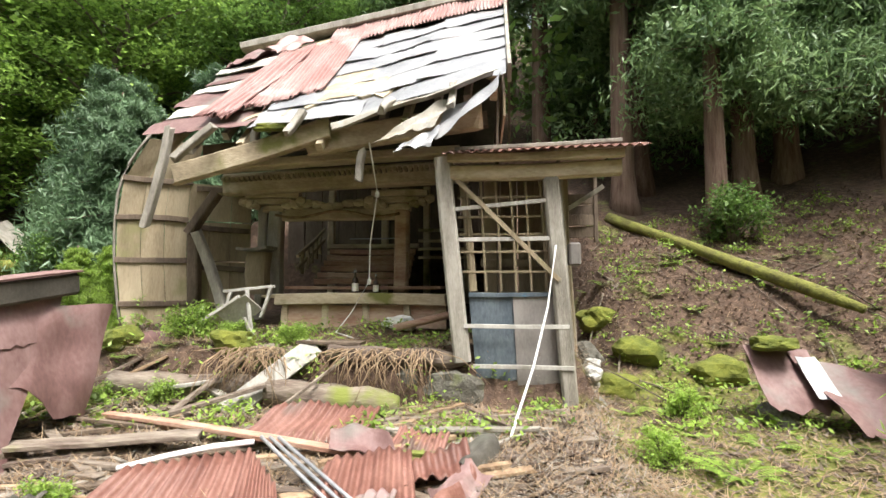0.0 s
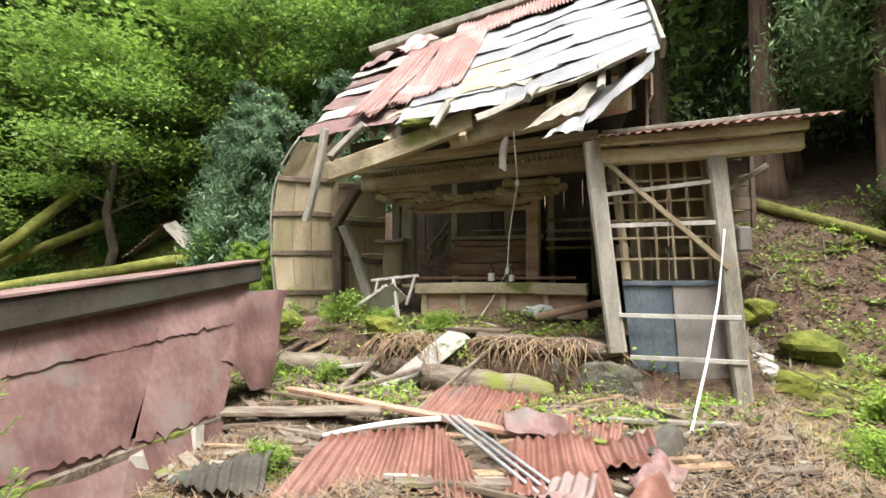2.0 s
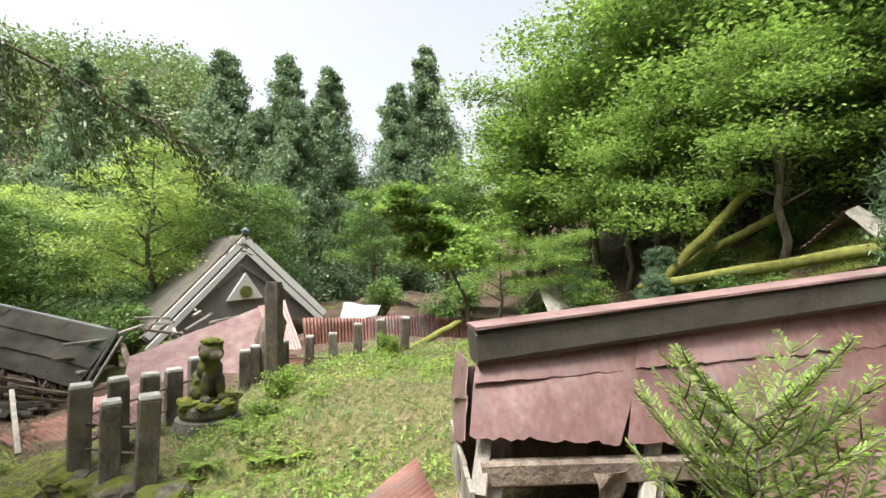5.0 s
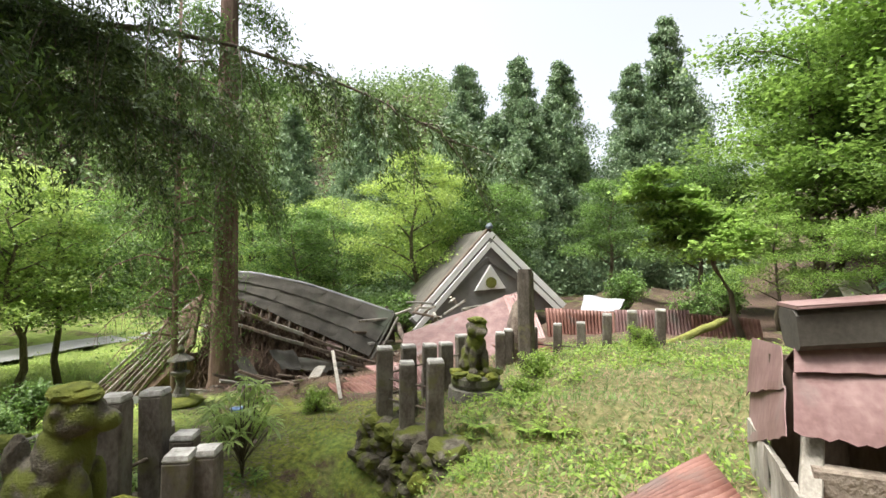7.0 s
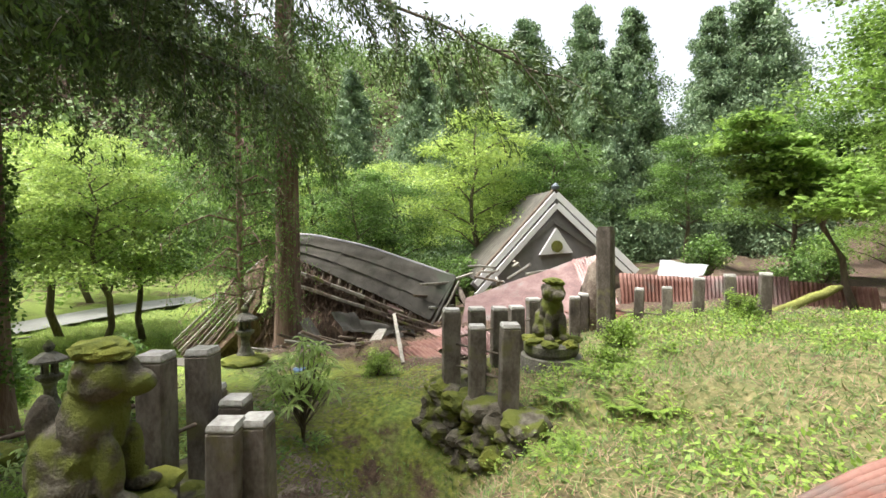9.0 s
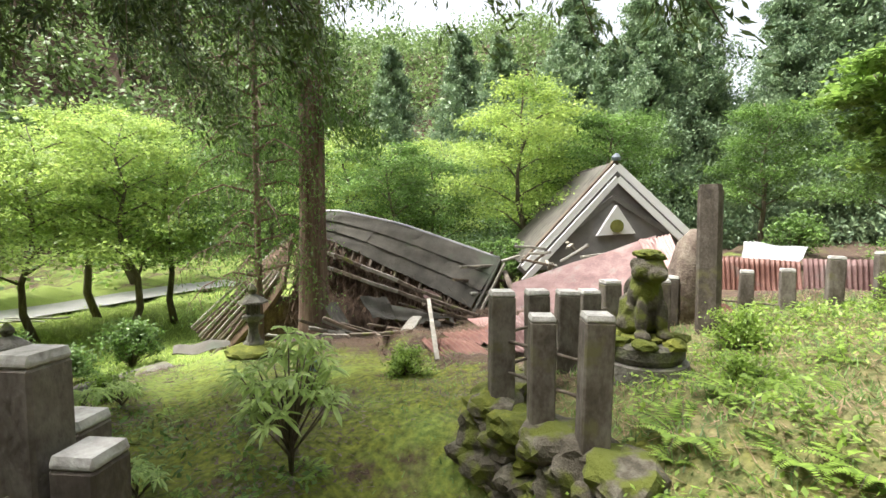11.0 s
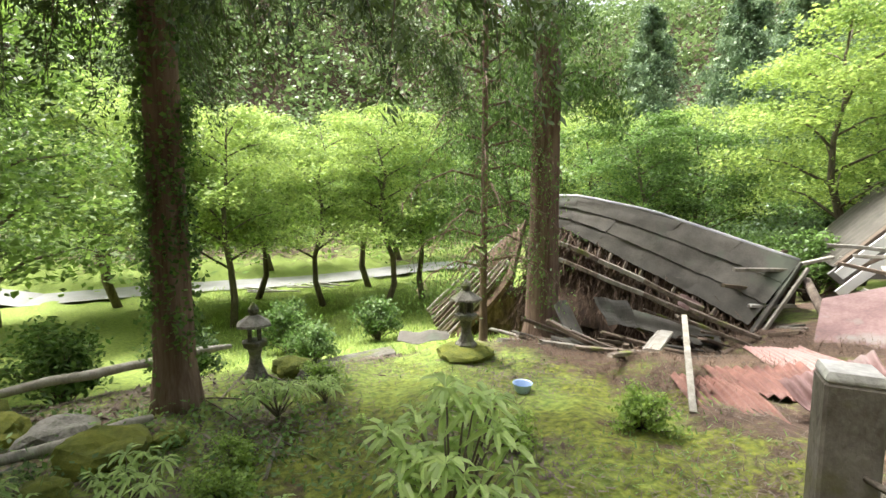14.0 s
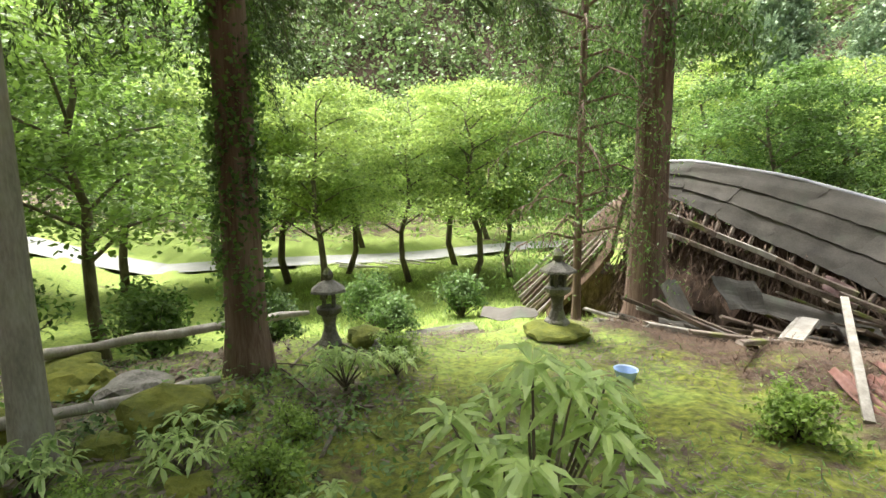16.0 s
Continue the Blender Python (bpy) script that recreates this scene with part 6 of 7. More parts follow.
# ---- stone lanterns ----
def lantern(x, y, z, h, label):
    t = thing("stone_lantern", (x, y, z), label, "lantern", "stone lanterns")
    for nm, prof, n in (("base", [(0.17, -0.1), (0.17, 0.04), (0.14, 0.08)], 6), ("shaft", [(0.125, 0.08), (0.085, 0.2), (0.075, 0.3), (0.10, 0.40)], 12), ("platform", [(0.10, 0.40), (0.17, 0.45), (0.18, 0.50), (0.12, 0.52)], 6),
                        ("roof", [(0.05, 0.70), (0.25, 0.715), (0.24, 0.745), (0.13, 0.82), (0.06, 0.86)], 6), ("finial", [(0.045, 0.86), (0.07, 0.90), (0.075, 0.94), (0.05, 0.98), (0.012, 1.03)], 10)):
        bm = bmesh.new()
        lathe(bm, (x, y, z), [(r * h, q * h) for r, q in prof], n)
        part(nm, bm, M_STONE, t)
    for i in range(4):
        b = math.pi / 4 + i * math.pi / 2
        beam("light_post", (x + 0.085 * h * math.cos(b), y + 0.085 * h * math.sin(b), z + 0.51 * h), (x + 0.085 * h * math.cos(b), y + 0.085 * h * math.sin(b), z + 0.71 * h), 0.05 * h, 0.05 * h, M_STONE, t, up=(0, 1, 0), warp=0.001)


lantern(-3.58, -9.75, gz(-3.58, -9.75) - 0.02, 0.96, "old stone lantern standing beside the moss path")
lantern(-6.45, -9.3, gz(-6.45, -9.3) + 0.1, 0.96, "old stone lantern on a mossy block")
tagged(new("moss_block", rock_mesh("moss_block", (-6.4, -9.25, gz(-6.4, -9.25)), (0.42, 0.36, 0.13), M_MOSS, 141)), "moss-covered stone block under the lantern", "stone")
for k, (x, y, s, m) in enumerate(((-2.3, -7.85, 0.33, M_MOSS), (-2.05, -7.4, 0.16, M_MOSS), (-1.8, -8.6, 0.3, M_STONE), (-2.75, -8.2, 0.16, M_MOSS), (-1.2, -8.9, 0.3, M_MOSS), (-4.05, -9.9, 0.3, M_MOSS), (-4.3, -9.5, 0.2, M_STONE), (-1.1, -7.9, 0.25, M_MOSS), (-0.8, -9.6, 0.35, M_MOSS),
                                  (-2.7, -6.9, 0.13, M_MOSS), (-1.6, -6.8, 0.2, M_MOSS), (-0.3, -8.5, 0.3, M_STONE), (2.0, 5.9, 0.25, M_MOSS), (2.5, 6.6, 0.3, M_MOSS), (3.4, 6.3, 0.3, M_MOSS), (4.2, 6.6, 0.25, M_MOSS), (2.2, 7.6, 0.3, M_MOSS), (-4.9, 5.0, 0.3, M_MOSS), (-2.6, 5.5, 0.25, M_MOSS), (-4.2, 5.6, 0.25, M_MOSS))):
    tagged(new("mossy_rock", rock_mesh("mossy_rock", (x, y, gz(x, y) + s * 0.22), (s, s * 0.85, s * 0.6), m, 150 + k)), "rounded rock covered with green moss", "rock", "mossy rocks")
for i in range(3):
    tagged(beam("stone_step", (-5.9 - 0.1 * i, -11.0 - 0.42 * i, gz(-5.6, -11 - 0.42 * i) + 0.03), (-4.6, -11.1 - 0.42 * i, gz(-5, -11.1 - 0.42 * i) + 0.03), 0.4, 0.12, M_STONE), "worn stone step down to the lower path", "step", "stone steps")
bw = bmesh.new()
bz = gz(-6.42, -7.8) + 0.02
lathe(bw, (-6.42, -7.8, bz), [(0.07, 0.0), (0.085, 0.02), (0.115, 0.11), (0.12, 0.115), (0.105, 0.108), (0.075, 0.03), (0.01, 0.025)], 20)
me = bpy.data.meshes.new("plastic_bowl")
bw.to_mesh(me), bw.free()
me.materials.append(M_BOWL)
tagged(new("plastic_bowl", me), "pale blue plastic bowl on the litter", "bowl")

# ---- the collapsed thatched building ----
ruin = thing("collapsed_roof", (-11.5, -11.2, -2.0), "collapsed thatched roof sheathed in grey-brown tin", "roof")
R_Q = (0, 0.22, 0.5, 0.76, 1)
R_TOP = np.array([(-10.83, -13.55, 1.10), (-11.47, -12.63, 1.07), (-12.40, -11.25, 0.71), (-13.17, -9.92, 0.19), (-13.75, -8.78, -0.25)])
R_MID = np.array([(-10.59, -13.23, 0.48), (-11.01, -12.51, 0.25), (-11.41, -11.58, -0.18), (-12.09, -10.38, -0.76), (-12.47, -8.93, -1.40)])
R_LOW = np.array([(-9.9, -13.0, -1.9), (-10.5, -12.2, -2.2), (-11.0, -11.2, -2.3), (-11.7, -10.0, -2.3), (-12.4, -8.8, -2.3)])


def ruin_at(q, v):
    """q along the ridge; v from the ridge (0) over the lower edge of the tin (0.64) to the ground (1.2)."""
    top, mid, low = [np.array([np.interp(q, R_Q, c[:, k]) for k in range(3)]) for c in (R_TOP, R_MID, R_LOW)]
    sag = np.array([0, 0, 0.05 * math.sin(6.0 * q)])
    if v <= 0.64:
        return top + (mid - top) * v / 0.64 + sag * v
    return mid + (low - mid) * (v - 0.64) / 0.56


for r in range(3):
    for k in range(5):
        q0, q1, v0, v1 = k / 5, (k + 1) / 5 + 0.01, (0.0, 0.21, 0.42)[r], (0.225, 0.435, 0.64)[r]
        nrm = np.array([0.62, 0.45, 0.6]) * (0.03 * (2 - r) + 0.005 * k)
        hang("roof_tin", sheet_mesh("roof_tin", [p + nrm for p in (ruin_at(q0, v0), ruin_at(q1, v0), ruin_at(q1, v1), ruin_at(q0, v1))], M_BROWNTIN, 12, 6, warp=0.008, thick=0.012, ragged=0.015, seed=400 + r * 5 + k), ruin)
hang("lower_tin", sheet_mesh("lower_tin", [(-10.95, -11.05, -1.22), (-12.0, -9.25, -1.60), (-11.95, -8.92, -1.92), (-10.9, -10.7, -1.62)], M_BROWNTIN, 18, 8, warp=0.04, ragged=0.05, thick=0.012, seed=421), ruin, "bent lower strip of tin")
hang("red_scrap", sheet_mesh("red_scrap", [(-11.95, -10.05, -0.95), (-12.2, -9.7, -1.12), (-12.0, -9.55, -1.35), (-11.75, -9.95, -1.15)], M_RUST, 6, 6, warp=0.02, seed=422), ruin, "small red tin scrap")
V, F = [], []
add_tube(V, F, [ruin_at(q, 0) + (0, 0, 0.05) for q in np.linspace(0, 1, 16)], [0.055] * 16, 8)
hang("ridge_roll", raw("ridge_roll", V, F, M_TIN, True), ruin, "pale tin ridge edge")
for v, lift in ((0.71, 0.16), (0.80, 0.12)):
    for k in range(4):
        a, b = 0.02 + 0.21 * k, 0.02 + 0.21 * (k + 1)
        beam("purlin", ruin_at(a, v) + (lift, lift, 0), ruin_at(b, v) + (lift, lift, 0), 0.07, 0.10, M_ROT if k % 2 else M_GREY, ruin)
for i in range(14):
    q = 0.03 + 0.066 * i
    beam("rafter", ruin_at(q, 0.56) - (0.04, 0.04, 0.05), ruin_at(q, 0.74) + (0.08, 0.08, 0), 0.06, 0.07, M_ROT, ruin, up=(1, 0, 0))
beam("end_batten", ruin_at(1.0, 0.0) + (0.05, 0.03, 0.02), ruin_at(1.0, 0.80) + (0.05, 0.03, 0.02), 0.1, 0.08, M_BROWNTIN, ruin)
beam("end_batten", ruin_at(1.0, 0.05) + (-0.12, 0.16, 0.0), ruin_at(1.0, 0.75) + (-0.12, 0.16, 0.0), 0.06, 0.08, M_GREY, ruin)
for i in range(11):
    k = i / 10
    beam("hip_rafter", (-10.5 + 0.7 * k, -13.9 + 0.5 * k, 0.35 - 1.0 * k), (-8.15 - 0.15 * k, -14.75 + 0.75 * k, -1.9 - 0.75 * k), 0.06, 0.07, M_GREY if i % 3 == 0 else M_ROT, ruin, "bare pole rafter of the hip", ragged=0.04, warp=0.03)
hang("hip_slope", sheet_mesh("hip_slope", [(-10.7, -13.8, 0.45), (-9.9, -13.2, -0.9), (-8.6, -13.9, -2.7), (-8.5, -14.8, -2.0)], M_THATCH, 16, 12, warp=0.07, thick=0.15, ragged=0.05, seed=424), ruin, "rotted thatch of the hip")
hang("back_slope", sheet_mesh("back_slope", [ruin_at(1, 0), ruin_at(0.5, 0), (-14.2, -13.5, -2.2), (-16, -10, -1.6)], M_BROWNTIN, 10, 6, warp=0.04, seed=430), ruin)
# thatch underneath, as a shaggy mass of straw
g = np.random.default_rng(37)
n = 20000
q, v = g.uniform(-0.05, 1.0, n), g.uniform(0.62, 1.2, n)
base = np.array([ruin_at(a, b) for a, b in zip(q, v)]) - np.array([0.16, 0.12, 0.14]) + g.normal(0, 0.11, (n, 3))
d = np.array([0.45, 0.35, -0.75]) + g.normal(0, 0.28, (n, 3))
L = g.uniform(0.15, 0.42, (n, 1))
w = np.cross(d, g.normal(0, 1, (n, 3)))
w = w / np.linalg.norm(w, axis=1, keepdims=True) * 0.017
hang("thatch", quads("thatch", np.stack([base - w, base + w, base + d * L + w * 0.4, base + d * L - w * 0.4], 1), M_THATCH), ruin, "rotting straw thatch")
hang("thatch_core", sheet_mesh("thatch_core", [ruin_at(0, 0.5) - (0.35, 0.3, 0.25), ruin_at(1, 0.5) - (0.35, 0.3, 0.25), ruin_at(1.0, 1.2) - (0.4, 0.3, 0.0), ruin_at(0.0, 1.2) - (0.3, 0.25, 0.0)], M_THATCH, 30, 20, warp=0.09, thick=0.3, seed=433), ruin)
hang("thatch_mound", rock_mesh("thatch_mound", (-11.8, -12.4, -2.1), (1.1, 1.6, 1.2), M_THATCH, 5, 4), ruin)
hang("thatch_mound", rock_mesh("thatch_mound", (-12.9, -10.4, -2.2), (1.0, 1.2, 0.8), M_THATCH, 9, 4), ruin)
hang("thatch_mound", rock_mesh("thatch_mound", (-10.2, -14.2, -2.3), (1.0, 1.0, 1.1), M_THATCH, 12, 4), ruin)
for i in range(110):
    x, y = g.uniform(-12.6, -8.6), g.uniform(-11.9, -8.2)
    if y < -0.9 * (x + 10.2) - 11.6 or x - y > 2.2:
        continue
    Ls, az, el = g.uniform(0.4, 1.7), g.uniform(-1.2, 1.8), g.uniform(-0.1, 0.8)
    a = np.array([x, y, gz(x, y) + 0.06])
    b = a + np.array([math.cos(az) * Ls, math.sin(az) * Ls, math.sin(el) * Ls * 0.6])
    b[2] = max(b[2], gz(b[0], b[1]) + 0.04)
    tagged(beam("debris_timber", a, b, g.uniform(0.05, 0.16), g.uniform(0.03, 0.08), (M_ROT, M_DARK, M_ROT, M_DARK, M_BROWNTIN, M_GREY)[i % 6], ragged=0.04), "broken timber in the heap by the ruin", "timber", "broken timbers by the ruin")
for k, c in enumerate((((-10.0, -11.35, -1.15), (-9.7, -11.4, -1.25), (-9.4, -10.3, -2.05), (-9.75, -10.1, -2.1)), ((-8.9, -9.35, -1.35), (-8.2, -9.55, -1.25), (-8.05, -9.3, -1.4), (-8.7, -9.1, -1.5)), ((-10.6, -10.2, -1.0), (-10.0, -10.5, -0.9), (-9.9, -10.0, -1.4), (-10.5, -9.8, -1.4)), ((-7.0, -11.1, -1.45), (-6.2, -11.5, -1.45), (-5.9, -10.9, -1.42), (-6.8, -10.6, -1.42)))):
    tagged(new("tin_scrap", sheet_mesh("tin_scrap", c, M_BROWNTIN, 10, 8, warp=0.05, seed=440 + k)), "bent dark tin scrap fallen from the roof", "roof sheet", "tin scraps")
for k in range(3):
    a = np.array([-9.3 + 0.1 * k, -8.5 + 0.12 * k, gz(-9.3, -8.5) + 0.1 + 0.05 * k])
    tagged(beam("stacked_plank", a, a + np.array([1.1, 0.65, 0.0]) * -1.0 + np.array([2.0, 0.1, 0.0]) * 0.0, 0.2, 0.05, M_GREY, ragged=0.02), "long grey plank lying before the ruin", "plank", "planks before the ruin")

# ---- gabled hall and its sunken red roofs ----
gable = thing("gabled_hall", (-17.6, -6.8, -1.5), "sunken hall with white gable boards and red tin roof", "house")
GT, GL, GR = np.array([-17.75, -6.85, 2.48]), np.array([-15.75, -9.1, -0.75]), np.array([-19.3, -4.3, -0.35])
back = np.array([-3.6, -2.6, 0.1])
for k, e in ((1, GL), (2, GR)):
    s = 0.05 if k == 1 else 0.06
    o1, o2 = np.array([0.26, 0.20, 0.12]), np.array([0.32, 0.25, -0.20])
    beam("barge_board", GT + o1, e + o1, 0.05, 0.22, M_WHITE, gable, "white painted barge board", warp=0.003, segs=8)
    beam("barge_board", GT + o2 + (0, 0, -0.08), e + o2 + (0, 0, -0.08), 0.05, 0.20, M_WHITE, gable, warp=0.003, segs=8)
    beam("barge_gap", GT + (0.05, 0.04, -0.02), e + (0.05, 0.04, -0.02), 0.08, 0.4, M_GREYPL, gable, warp=0.003, segs=8)
    beam("verge", GT + (-0.02, -0.02, 0.28), e + (-0.02, -0.02, 0.28), 0.30, 0.05, M_BROWNTIN, gable, warp=0.004, segs=8)
    beam("tile_edge", GT + (0.05, 0.05, 0.32), e + (0.05, 0.05, 0.32), 0.2, 0.06, M_DARK, gable, warp=0.004, segs=8)
    hang("roof_slope", sheet_mesh("roof_slope", (GT + (0, 0, 0.25), GT + back + (0, 0, 0.25), e + back + (0, 0, 0.25), e + (0, 0, 0.25)), M_BROWNTIN, waves=12, nv=6, warp=0.02, thick=0.06, seed=450 + k), gable)
    inner = GT * 0.52 + e * 0.48
    beam("inner_board", GT + (0.1, 0.08, -0.85), (GT + (0, 0, -0.85)) * 0.35 + e * 0.65 + (0.1, 0.08, 0), 0.06, 0.16, M_GREYPL, gable)
hang("gable_wall", raw("gable_wall", [GT, GL, GR, GT + back * 0.05, GL + back * 0.05, GR + back * 0.05], [(0, 1, 2), (5, 4, 3), (0, 3, 4, 1), (1, 4, 5, 2), (2, 5, 3, 0)], M_GREYPL), gable)
gm = np.array([-17.60, -6.70, 0.75])
ax = (GL - GR) / np.linalg.norm(GL - GR)
up = np.array([0, 0, 1.0])
tri = [gm + ax * 0.62 - up * 0.32, gm - ax * 0.62 - up * 0.32, gm + up * 0.62]
hang("vent_panel", raw("vent_panel", [p + np.array([0.10, 0.08, 0]) for p in tri] + [p + np.array([-0.05, -0.04, 0]) for p in tri], [(0, 1, 2), (5, 4, 3), (0, 3, 4, 1), (1, 4, 5, 2), (2, 5, 3, 0)], M_WHITE), gable, "white triangular vent panel")
bm = bmesh.new()
bmesh.ops.create_cone(bm, cap_ends=True, segments=28, radius1=0.21, radius2=0.21, depth=0.06, matrix=Matrix.Translation(gm + np.array([0.13, 0.10, -0.05])) @ Vector((0.78, 0.62, 0)).to_track_quat("Z", "Y").to_matrix().to_4x4())
part("crest", bm, M_MOSSBARK, gable, "round greenish crest")
bm = bmesh.new()
lathe(bm, GT + np.array([0.2, 0.15, 0.3]), [(0.13, 0), (0.15, 0.1), (0.08, 0.2), (0.02, 0.24)], 12)
part("ridge_end", bm, M_BLUE, gable, "bluish ridge-end ornament")


def red_sheet(c, waves, seed, m=None, warp=0.03, label="faded red corrugated roof sheet sunk over the ruins"):
    tagged(new("sunken_roof_sheet", sheet_mesh("sunken_roof_sheet", c, m or M_CORR, waves=waves, nv=8, amp=0.025, warp=warp, ragged=0.015, seed=seed)), label, "roof sheet", "sunken red roof sheets")


red_sheet(((-15.2, -5.0, 0.46), (-12.8, -7.9, -0.65), (-11.0, -7.1, -1.55), (-12.3, -4.6, -0.95)), 0, 471, M_RUST, 0.04)
red_sheet(((-15.4, -4.7, 0.55), (-14.6, -5.3, 0.40), (-13.0, -4.3, -0.9), (-13.6, -3.7, -0.8)), 9, 472, M_PINK)
red_sheet(((-14.2, -3.9, 0.1), (-14.9, -2.0, 0.0), (-14.5, -1.9, -1.2), (-13.8, -3.7, -1.2)), 20, 473, M_CORR)
red_sheet(((-14.9, -2.0, 0.05), (-15.3, 0.0, 0.1), (-15.0, 0.1, -1.2), (-14.5, -1.9, -1.2)), 22, 474, M_RUST)
red_sheet(((-15.3, 0.0, 0.0), (-15.4, 1.7, -0.1), (-15.1, 1.8, -1.2), (-15.0, 0.1, -1.2)), 18, 475, M_CORR)
red_sheet(((-9.9, -4.2, -0.35), (-8.7, -2.6, -0.62), (-9.6, -1.9, -0.62), (-11, -3.4, -0.4)), 20, 476, M_CORR, 0.015)
red_sheet(((-8.6, -6.6, -1.02), (-7.9, -7.0, -1.05), (-7.4, -6.1, -1.12), (-8.0, -5.7, -1.10)), 9, 477, M_CORR)
red_sheet(((-9.6, -6.5, -1.0), (-8.7, -7.2, -1.05), (-8.2, -6.5, -1.1), (-9.1, -5.7, -1.05)), 10, 478, M_CORR)
red_sheet(((-9.0, -5.6, -0.5), (-8.2, -6.0, -0.75), (-8.1, -5.5, -1.0), (-8.6, -5.0, -1.0)), 9, 479, M_RUST, 0.05)
red_sheet(((-10.9, -7.2, -1.1), (-10.2, -7.6, -1.2), (-9.2, -6.2, -1.15), (-9.9, -5.6, -1.0)), 12, 480, M_PINK)
tagged(new("pale_lath", beam_mesh("pale_lath", (-8.9, -7.6, -0.55), (-7.4, -6.3, -1.08), 0.07, 0.03, M_GREY, 0.004)), "pale lath lying beside the red sheets", "plank")
tagged(new("blue_tarp", sheet_mesh("blue_tarp", ((-17.8, -3.2, 0.25), (-17.2, -1.8, 0.25), (-16.4, -2.0, -0.15), (-16.9, -3.2, -0.15)), M_TIN, 10, 6, warp=0.05, seed=491)), "pale bluish sheet over the rubble", "sheet")
for i in range(26):
    x, y = g.uniform(-16.5, -13.2), g.uniform(-9.5, -7.0)
    a = np.array([x, y, gz(x, y) + g.uniform(0.2, 1.4)])
    b = a + g.normal(0, 0.7, 3) * (1, 1, 0.35)
    tagged(beam("rubble_timber", a, b, 0.1, 0.07, (M_GREY, M_DARK, M_PALE)[i % 3], ragged=0.03), "broken timber piled between the ruins", "timber", "timbers between the ruins")
tagged(new("round_pole", tube_mesh("round_pole", [(-13.9, -8.7, -0.6), (-12.2, -7.4, -1.15)], [0.08, 0.075], M_ROT, 12, 0.03)), "round brown pole jutting from the ruin", "pole")
log("crooked_trunk", (-10.4, -1.0, -0.3), (-13.0, 0.6, 0.1), 0.09, M_MOSSBARK, "crooked mossy trunk behind the fence", 15)
for i in range(14):
    x, y = g.uniform(-9, -5), g.uniform(-29, -26)
    tagged(beam("roadside_board", (x, y, gz(x, y) + 0.1), (x + g.uniform(0.5, 1.5), y + g.normal(0, 0.3), gz(x, y) + 0.25), 0.15, 0.05, M_PALE, ragged=0.02), "pale board in the roadside rubble", "plank", "roadside boards")

# ---- fine litter, straw and grass ----
g = np.random.default_rng(71)
def blades(n, x0, x1, y0, y1, L, w, lift, material, name, label, seed, dz=0.012, keep=None):
    g = np.random.default_rng(seed)
    x, y = g.uniform(x0, x1, n), g.uniform(y0, y1, n)
    if keep is not None:
        k = keep(x, y, g)
        x, y = x[k], y[k]
    n = len(x)
    p = np.stack([x, y, land(x, y) + dz], 1)
    az, el = g.uniform(0, 6.28, n), g.normal(lift, 0.3, n)
    d = np.stack([np.cos(az) * np.cos(el), np.sin(az) * np.cos(el), np.abs(np.sin(el))], 1) * (L * g.uniform(0.4, 1.3, (n, 1)))
    s = np.stack([-np.sin(az), np.cos(az), np.zeros(n)], 1) * w
    tagged(new(name, quads(name, np.stack([p - s, p + s, p + d + s * 0.3, p + d - s * 0.3], 1), material)), label, "litter", kind="stuff")


blades(26000, -5.2, 1.8, 2.4, 6.3, 0.16, 0.004, 0.12, M_STRAW, "dry_straw", "dry brown needles and straw over the debris", 1)
blades(14000, -5.2, 1.8, 2.4, 6.3, 0.12, 0.003, 0.15, M_GREY, "grey_twigs", "fine grey twigs over the debris", 2)
blades(26000, 1.6, 7.5, 3.0, 11.0, 0.12, 0.004, 0.1, M_DRY, "slope_litter", "brown cedar litter on the slope", 3)
blades(46000, -12, -1.5, -4.2, 3.8, 0.09, 0.005, 0.55, L_MID, "thin_grass", "thin pale green grass in the clearing", 4, keep=lambda x, y, g: (x < -4.0) | (y < -1) & (g.random(len(x)) < 0.6))
blades(24000, -12, -1.5, -4.2, 3.8, 0.14, 0.004, 0.15, M_DRY, "grass_straw", "dead straw in the clearing", 5)
blades(46000, -8.5, 0.5, -11.5, -4.0, 0.08, 0.004, 0.1, M_ROT, "terrace_litter", "leaf litter on the lower terrace", 6, keep=lambda x, y, g: (np.sin(2.3 * x + 1) * np.cos(1.9 * y) + g.normal(0, 0.5, len(x))) > 0.1)
blades(14000, -8.5, 0.5, -12, -4.0, 0.05, 0.007, 0.5, L_MID, "low_herbs", "small herbs and moss shoots on the terrace", 7, keep=lambda x, y, g: (np.sin(1.7 * x) * np.sin(2.1 * y + 1) + g.normal(0, 0.4, len(x))) > 0.15)
blades(16000, -12.5, -7.5, -11.5, -6.5, 0.2, 0.005, 0.12, M_THATCH, "ruin_litter", "dark straw and splinters round the ruin", 8)
blades(30000, -16, -2, -30, -11, 0.16, 0.010, 0.7, L_LIME, "valley_grass", "sunlit grass in the lower valley", 9)
blades(16000, -18, -6, 3.5, 11, 0.18, 0.009, 0.5, L_FERN, "bank_herbs", "green herbs on the western bank", 10)
for i in range(90):
    x, y = (g.uniform(1.9, 6.5), g.uniform(5, 11)) if i % 2 else (g.uniform(-5, 0), g.uniform(-10.5, -5))
    litter_stick(x, y, g.uniform(0.3, 1.2), g.uniform(0, 3.1), g.uniform(0.012, 0.03), 0.015, M_TWIG if i % 3 else M_ROT, "fallen_twig", "thin dead twig lying on the litter", "twig", "fallen twigs")
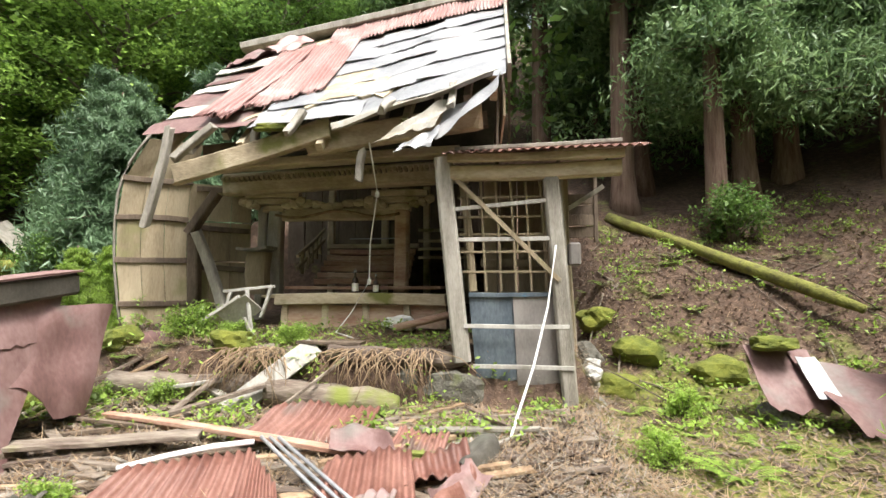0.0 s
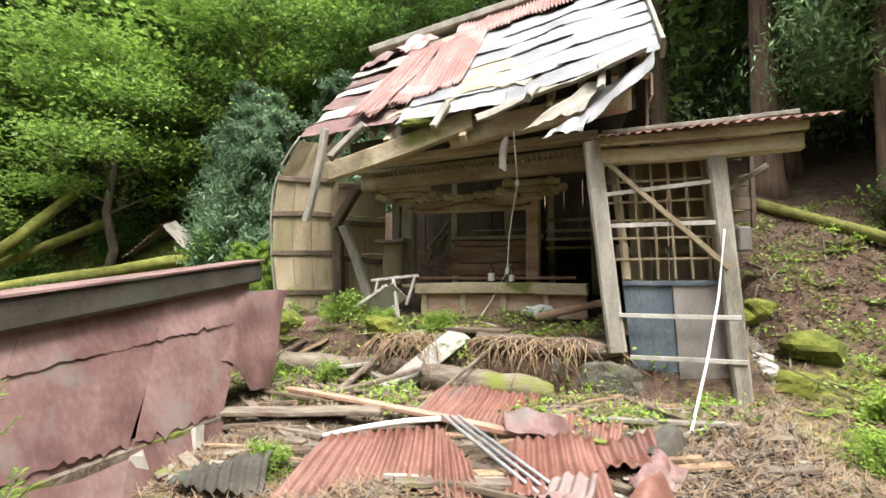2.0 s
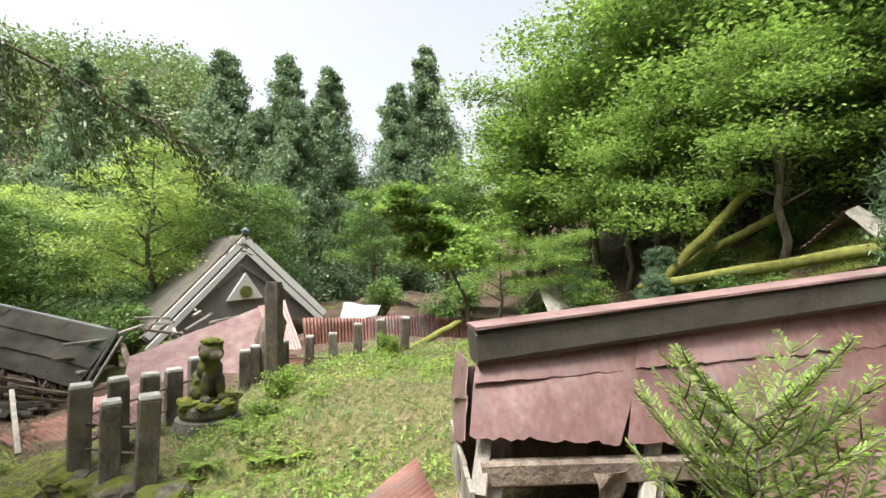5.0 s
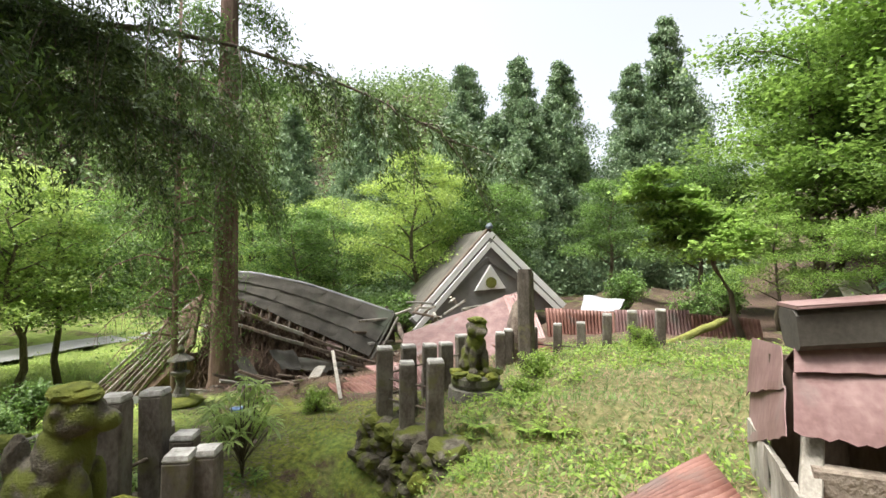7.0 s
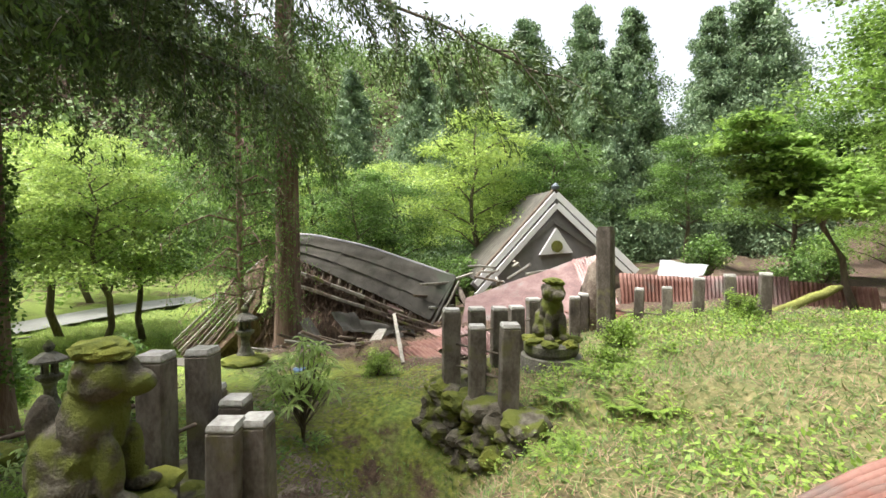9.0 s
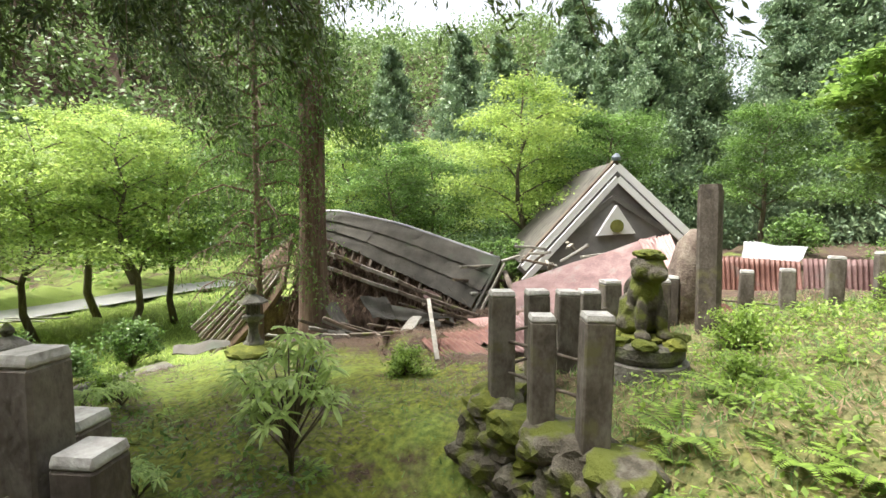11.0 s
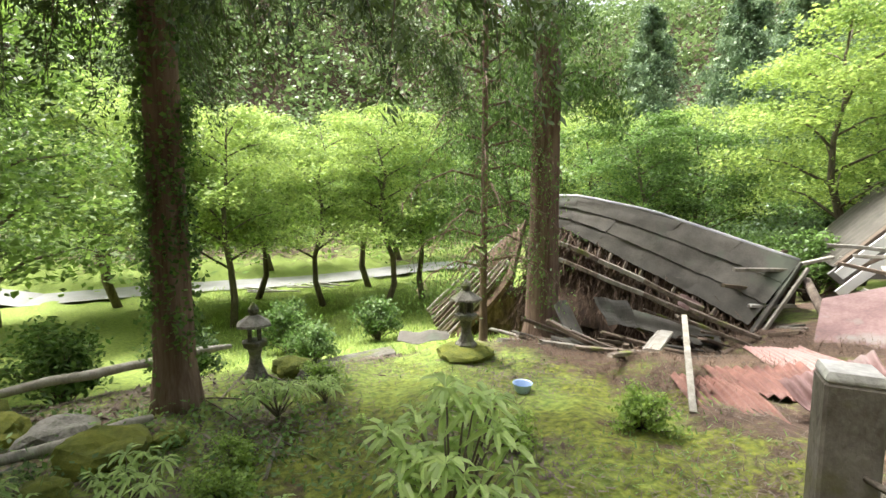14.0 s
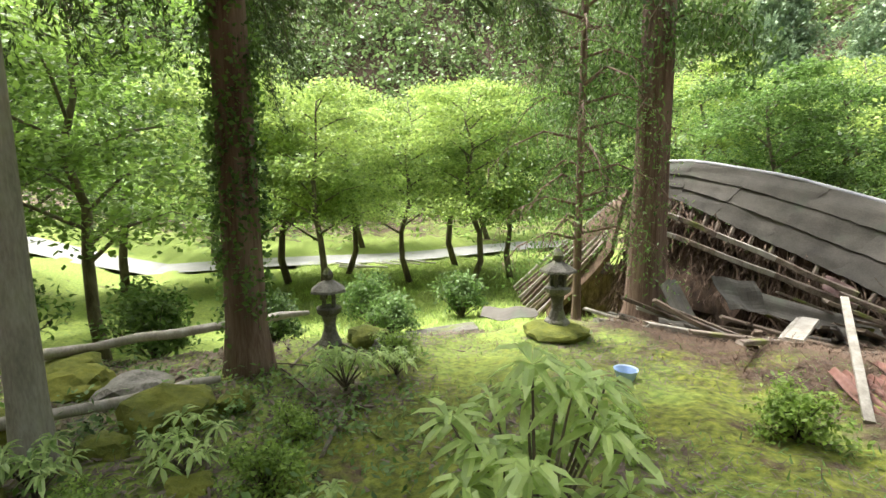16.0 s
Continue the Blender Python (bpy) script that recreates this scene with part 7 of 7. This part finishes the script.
# tangled dead roots over the terrace edge
V, F = [], []
g = np.random.default_rng(61)
for i in range(150):
    x = g.choice([g.uniform(-1.3, -0.1), g.uniform(-2.6, -1.9)])
    a = np.array([x, 5.35 + g.normal(0, 0.05), 0.84])
    b = a + (g.normal(0, 0.25), -0.25 - abs(g.normal(0, 0.1)), -g.uniform(0.2, 0.6))
    add_tube(V, F, [a, (a + b) / 2 + (g.normal(0, 0.06), -0.12, 0.1), b], [0.006, 0.005, 0.003], 4, 0, g)
tagged(new("dead_roots", raw("dead_roots", V, F, M_STRAW, True)), "tangle of dead roots hanging over terrace edge", "roots", kind="stuff")
blades(26000, -7.5, 0.8, -11.0, -4.6, 0.055, 0.016, 0.18, M_ROT, "fallen_leaves", "dark fallen leaves on the lower terrace", 21, keep=lambda x, y, g: (np.sin(1.9 * x + 2) * np.cos(1.6 * y + 1) + 0.35 * (x + 3.5) + g.normal(0, 0.4, len(x))) > -0.1)
blades(16000, -4.6, 1.6, 2.6, 5.2, 0.06, 0.014, 0.2, M_ROT, "debris_flakes", "dark bark flakes among the debris", 22)
blades(14000, 1.8, 8.0, 3.2, 10.5, 0.06, 0.014, 0.2, M_ROT, "slope_flakes", "dark fallen leaves on the slope", 23)
g = np.random.default_rng(81)
tx, ty = g.uniform(2.5, 17, 520), g.uniform(12.5, 21, 520)
tc = np.stack([tx, ty, land(tx, ty) + g.uniform(0.6, 5.5, 520)], 1)
tagged(new("slope_thicket", quads("slope_thicket", cloud(tc, (0.55, 0.55, 0.4), 46, 0.2, 0.3, 0.35, g), L_SUGI)), "soft green cedar undergrowth between the trunks", "woods", kind="stuff")
hx, hy = g.uniform(2.2, 7.5, 260), g.uniform(4.5, 10.5, 260)
hc = np.stack([hx, hy, land(hx, hy) + 0.07], 1)
tagged(new("slope_herbs", quads("slope_herbs", cloud(hc, (0.11, 0.11, 0.04), 26, 0.07, 0.5, 0.0, g, 0.4), L_FERN)), "small bright herbs scattered over the slope", "herbs", kind="stuff")
cx, cy = g.uniform(-11, -3.8, 700), g.uniform(-3.6, 1.6, 700)
cx, cy = cx[np.sin(1.3 * cx) * np.cos(1.1 * cy + 1) > -0.25], cy[np.sin(1.3 * cx) * np.cos(1.1 * cy + 1) > -0.25]
cc = np.stack([cx, cy, land(cx, cy) + 0.06], 1)
tagged(new("clearing_herbs", quads("clearing_herbs", cloud(cc, (0.13, 0.13, 0.045), 30, 0.055, 0.45, 0.0, g, 0.4), L_FERN)), "pale green fern tufts through the clearing grass", "herbs", kind="stuff")
dx, dy = g.uniform(-4.8, 1.2, 190), g.uniform(4.0, 6.2, 190)
dc = np.stack([dx, dy, land(dx, dy) + 0.09], 1)
tagged(new("debris_herbs", quads("debris_herbs", cloud(dc, (0.10, 0.07, 0.05), 26, 0.065, 0.5, 0.0, g, 0.4), L_FERN)), "light green weeds growing through the debris", "herbs", kind="stuff")
ex, ey = g.uniform(-4.6, -0.8, 150), g.uniform(-9.5, -5.0, 150)
ec = np.stack([ex, ey, land(ex, ey) + 0.08], 1)
tagged(new("terrace_herbs", quads("terrace_herbs", cloud(ec, (0.10, 0.10, 0.06), 26, 0.065, 0.5, 0.0, g, 0.4), L_MID)), "small green herbs on the lower terrace", "herbs", kind="stuff")
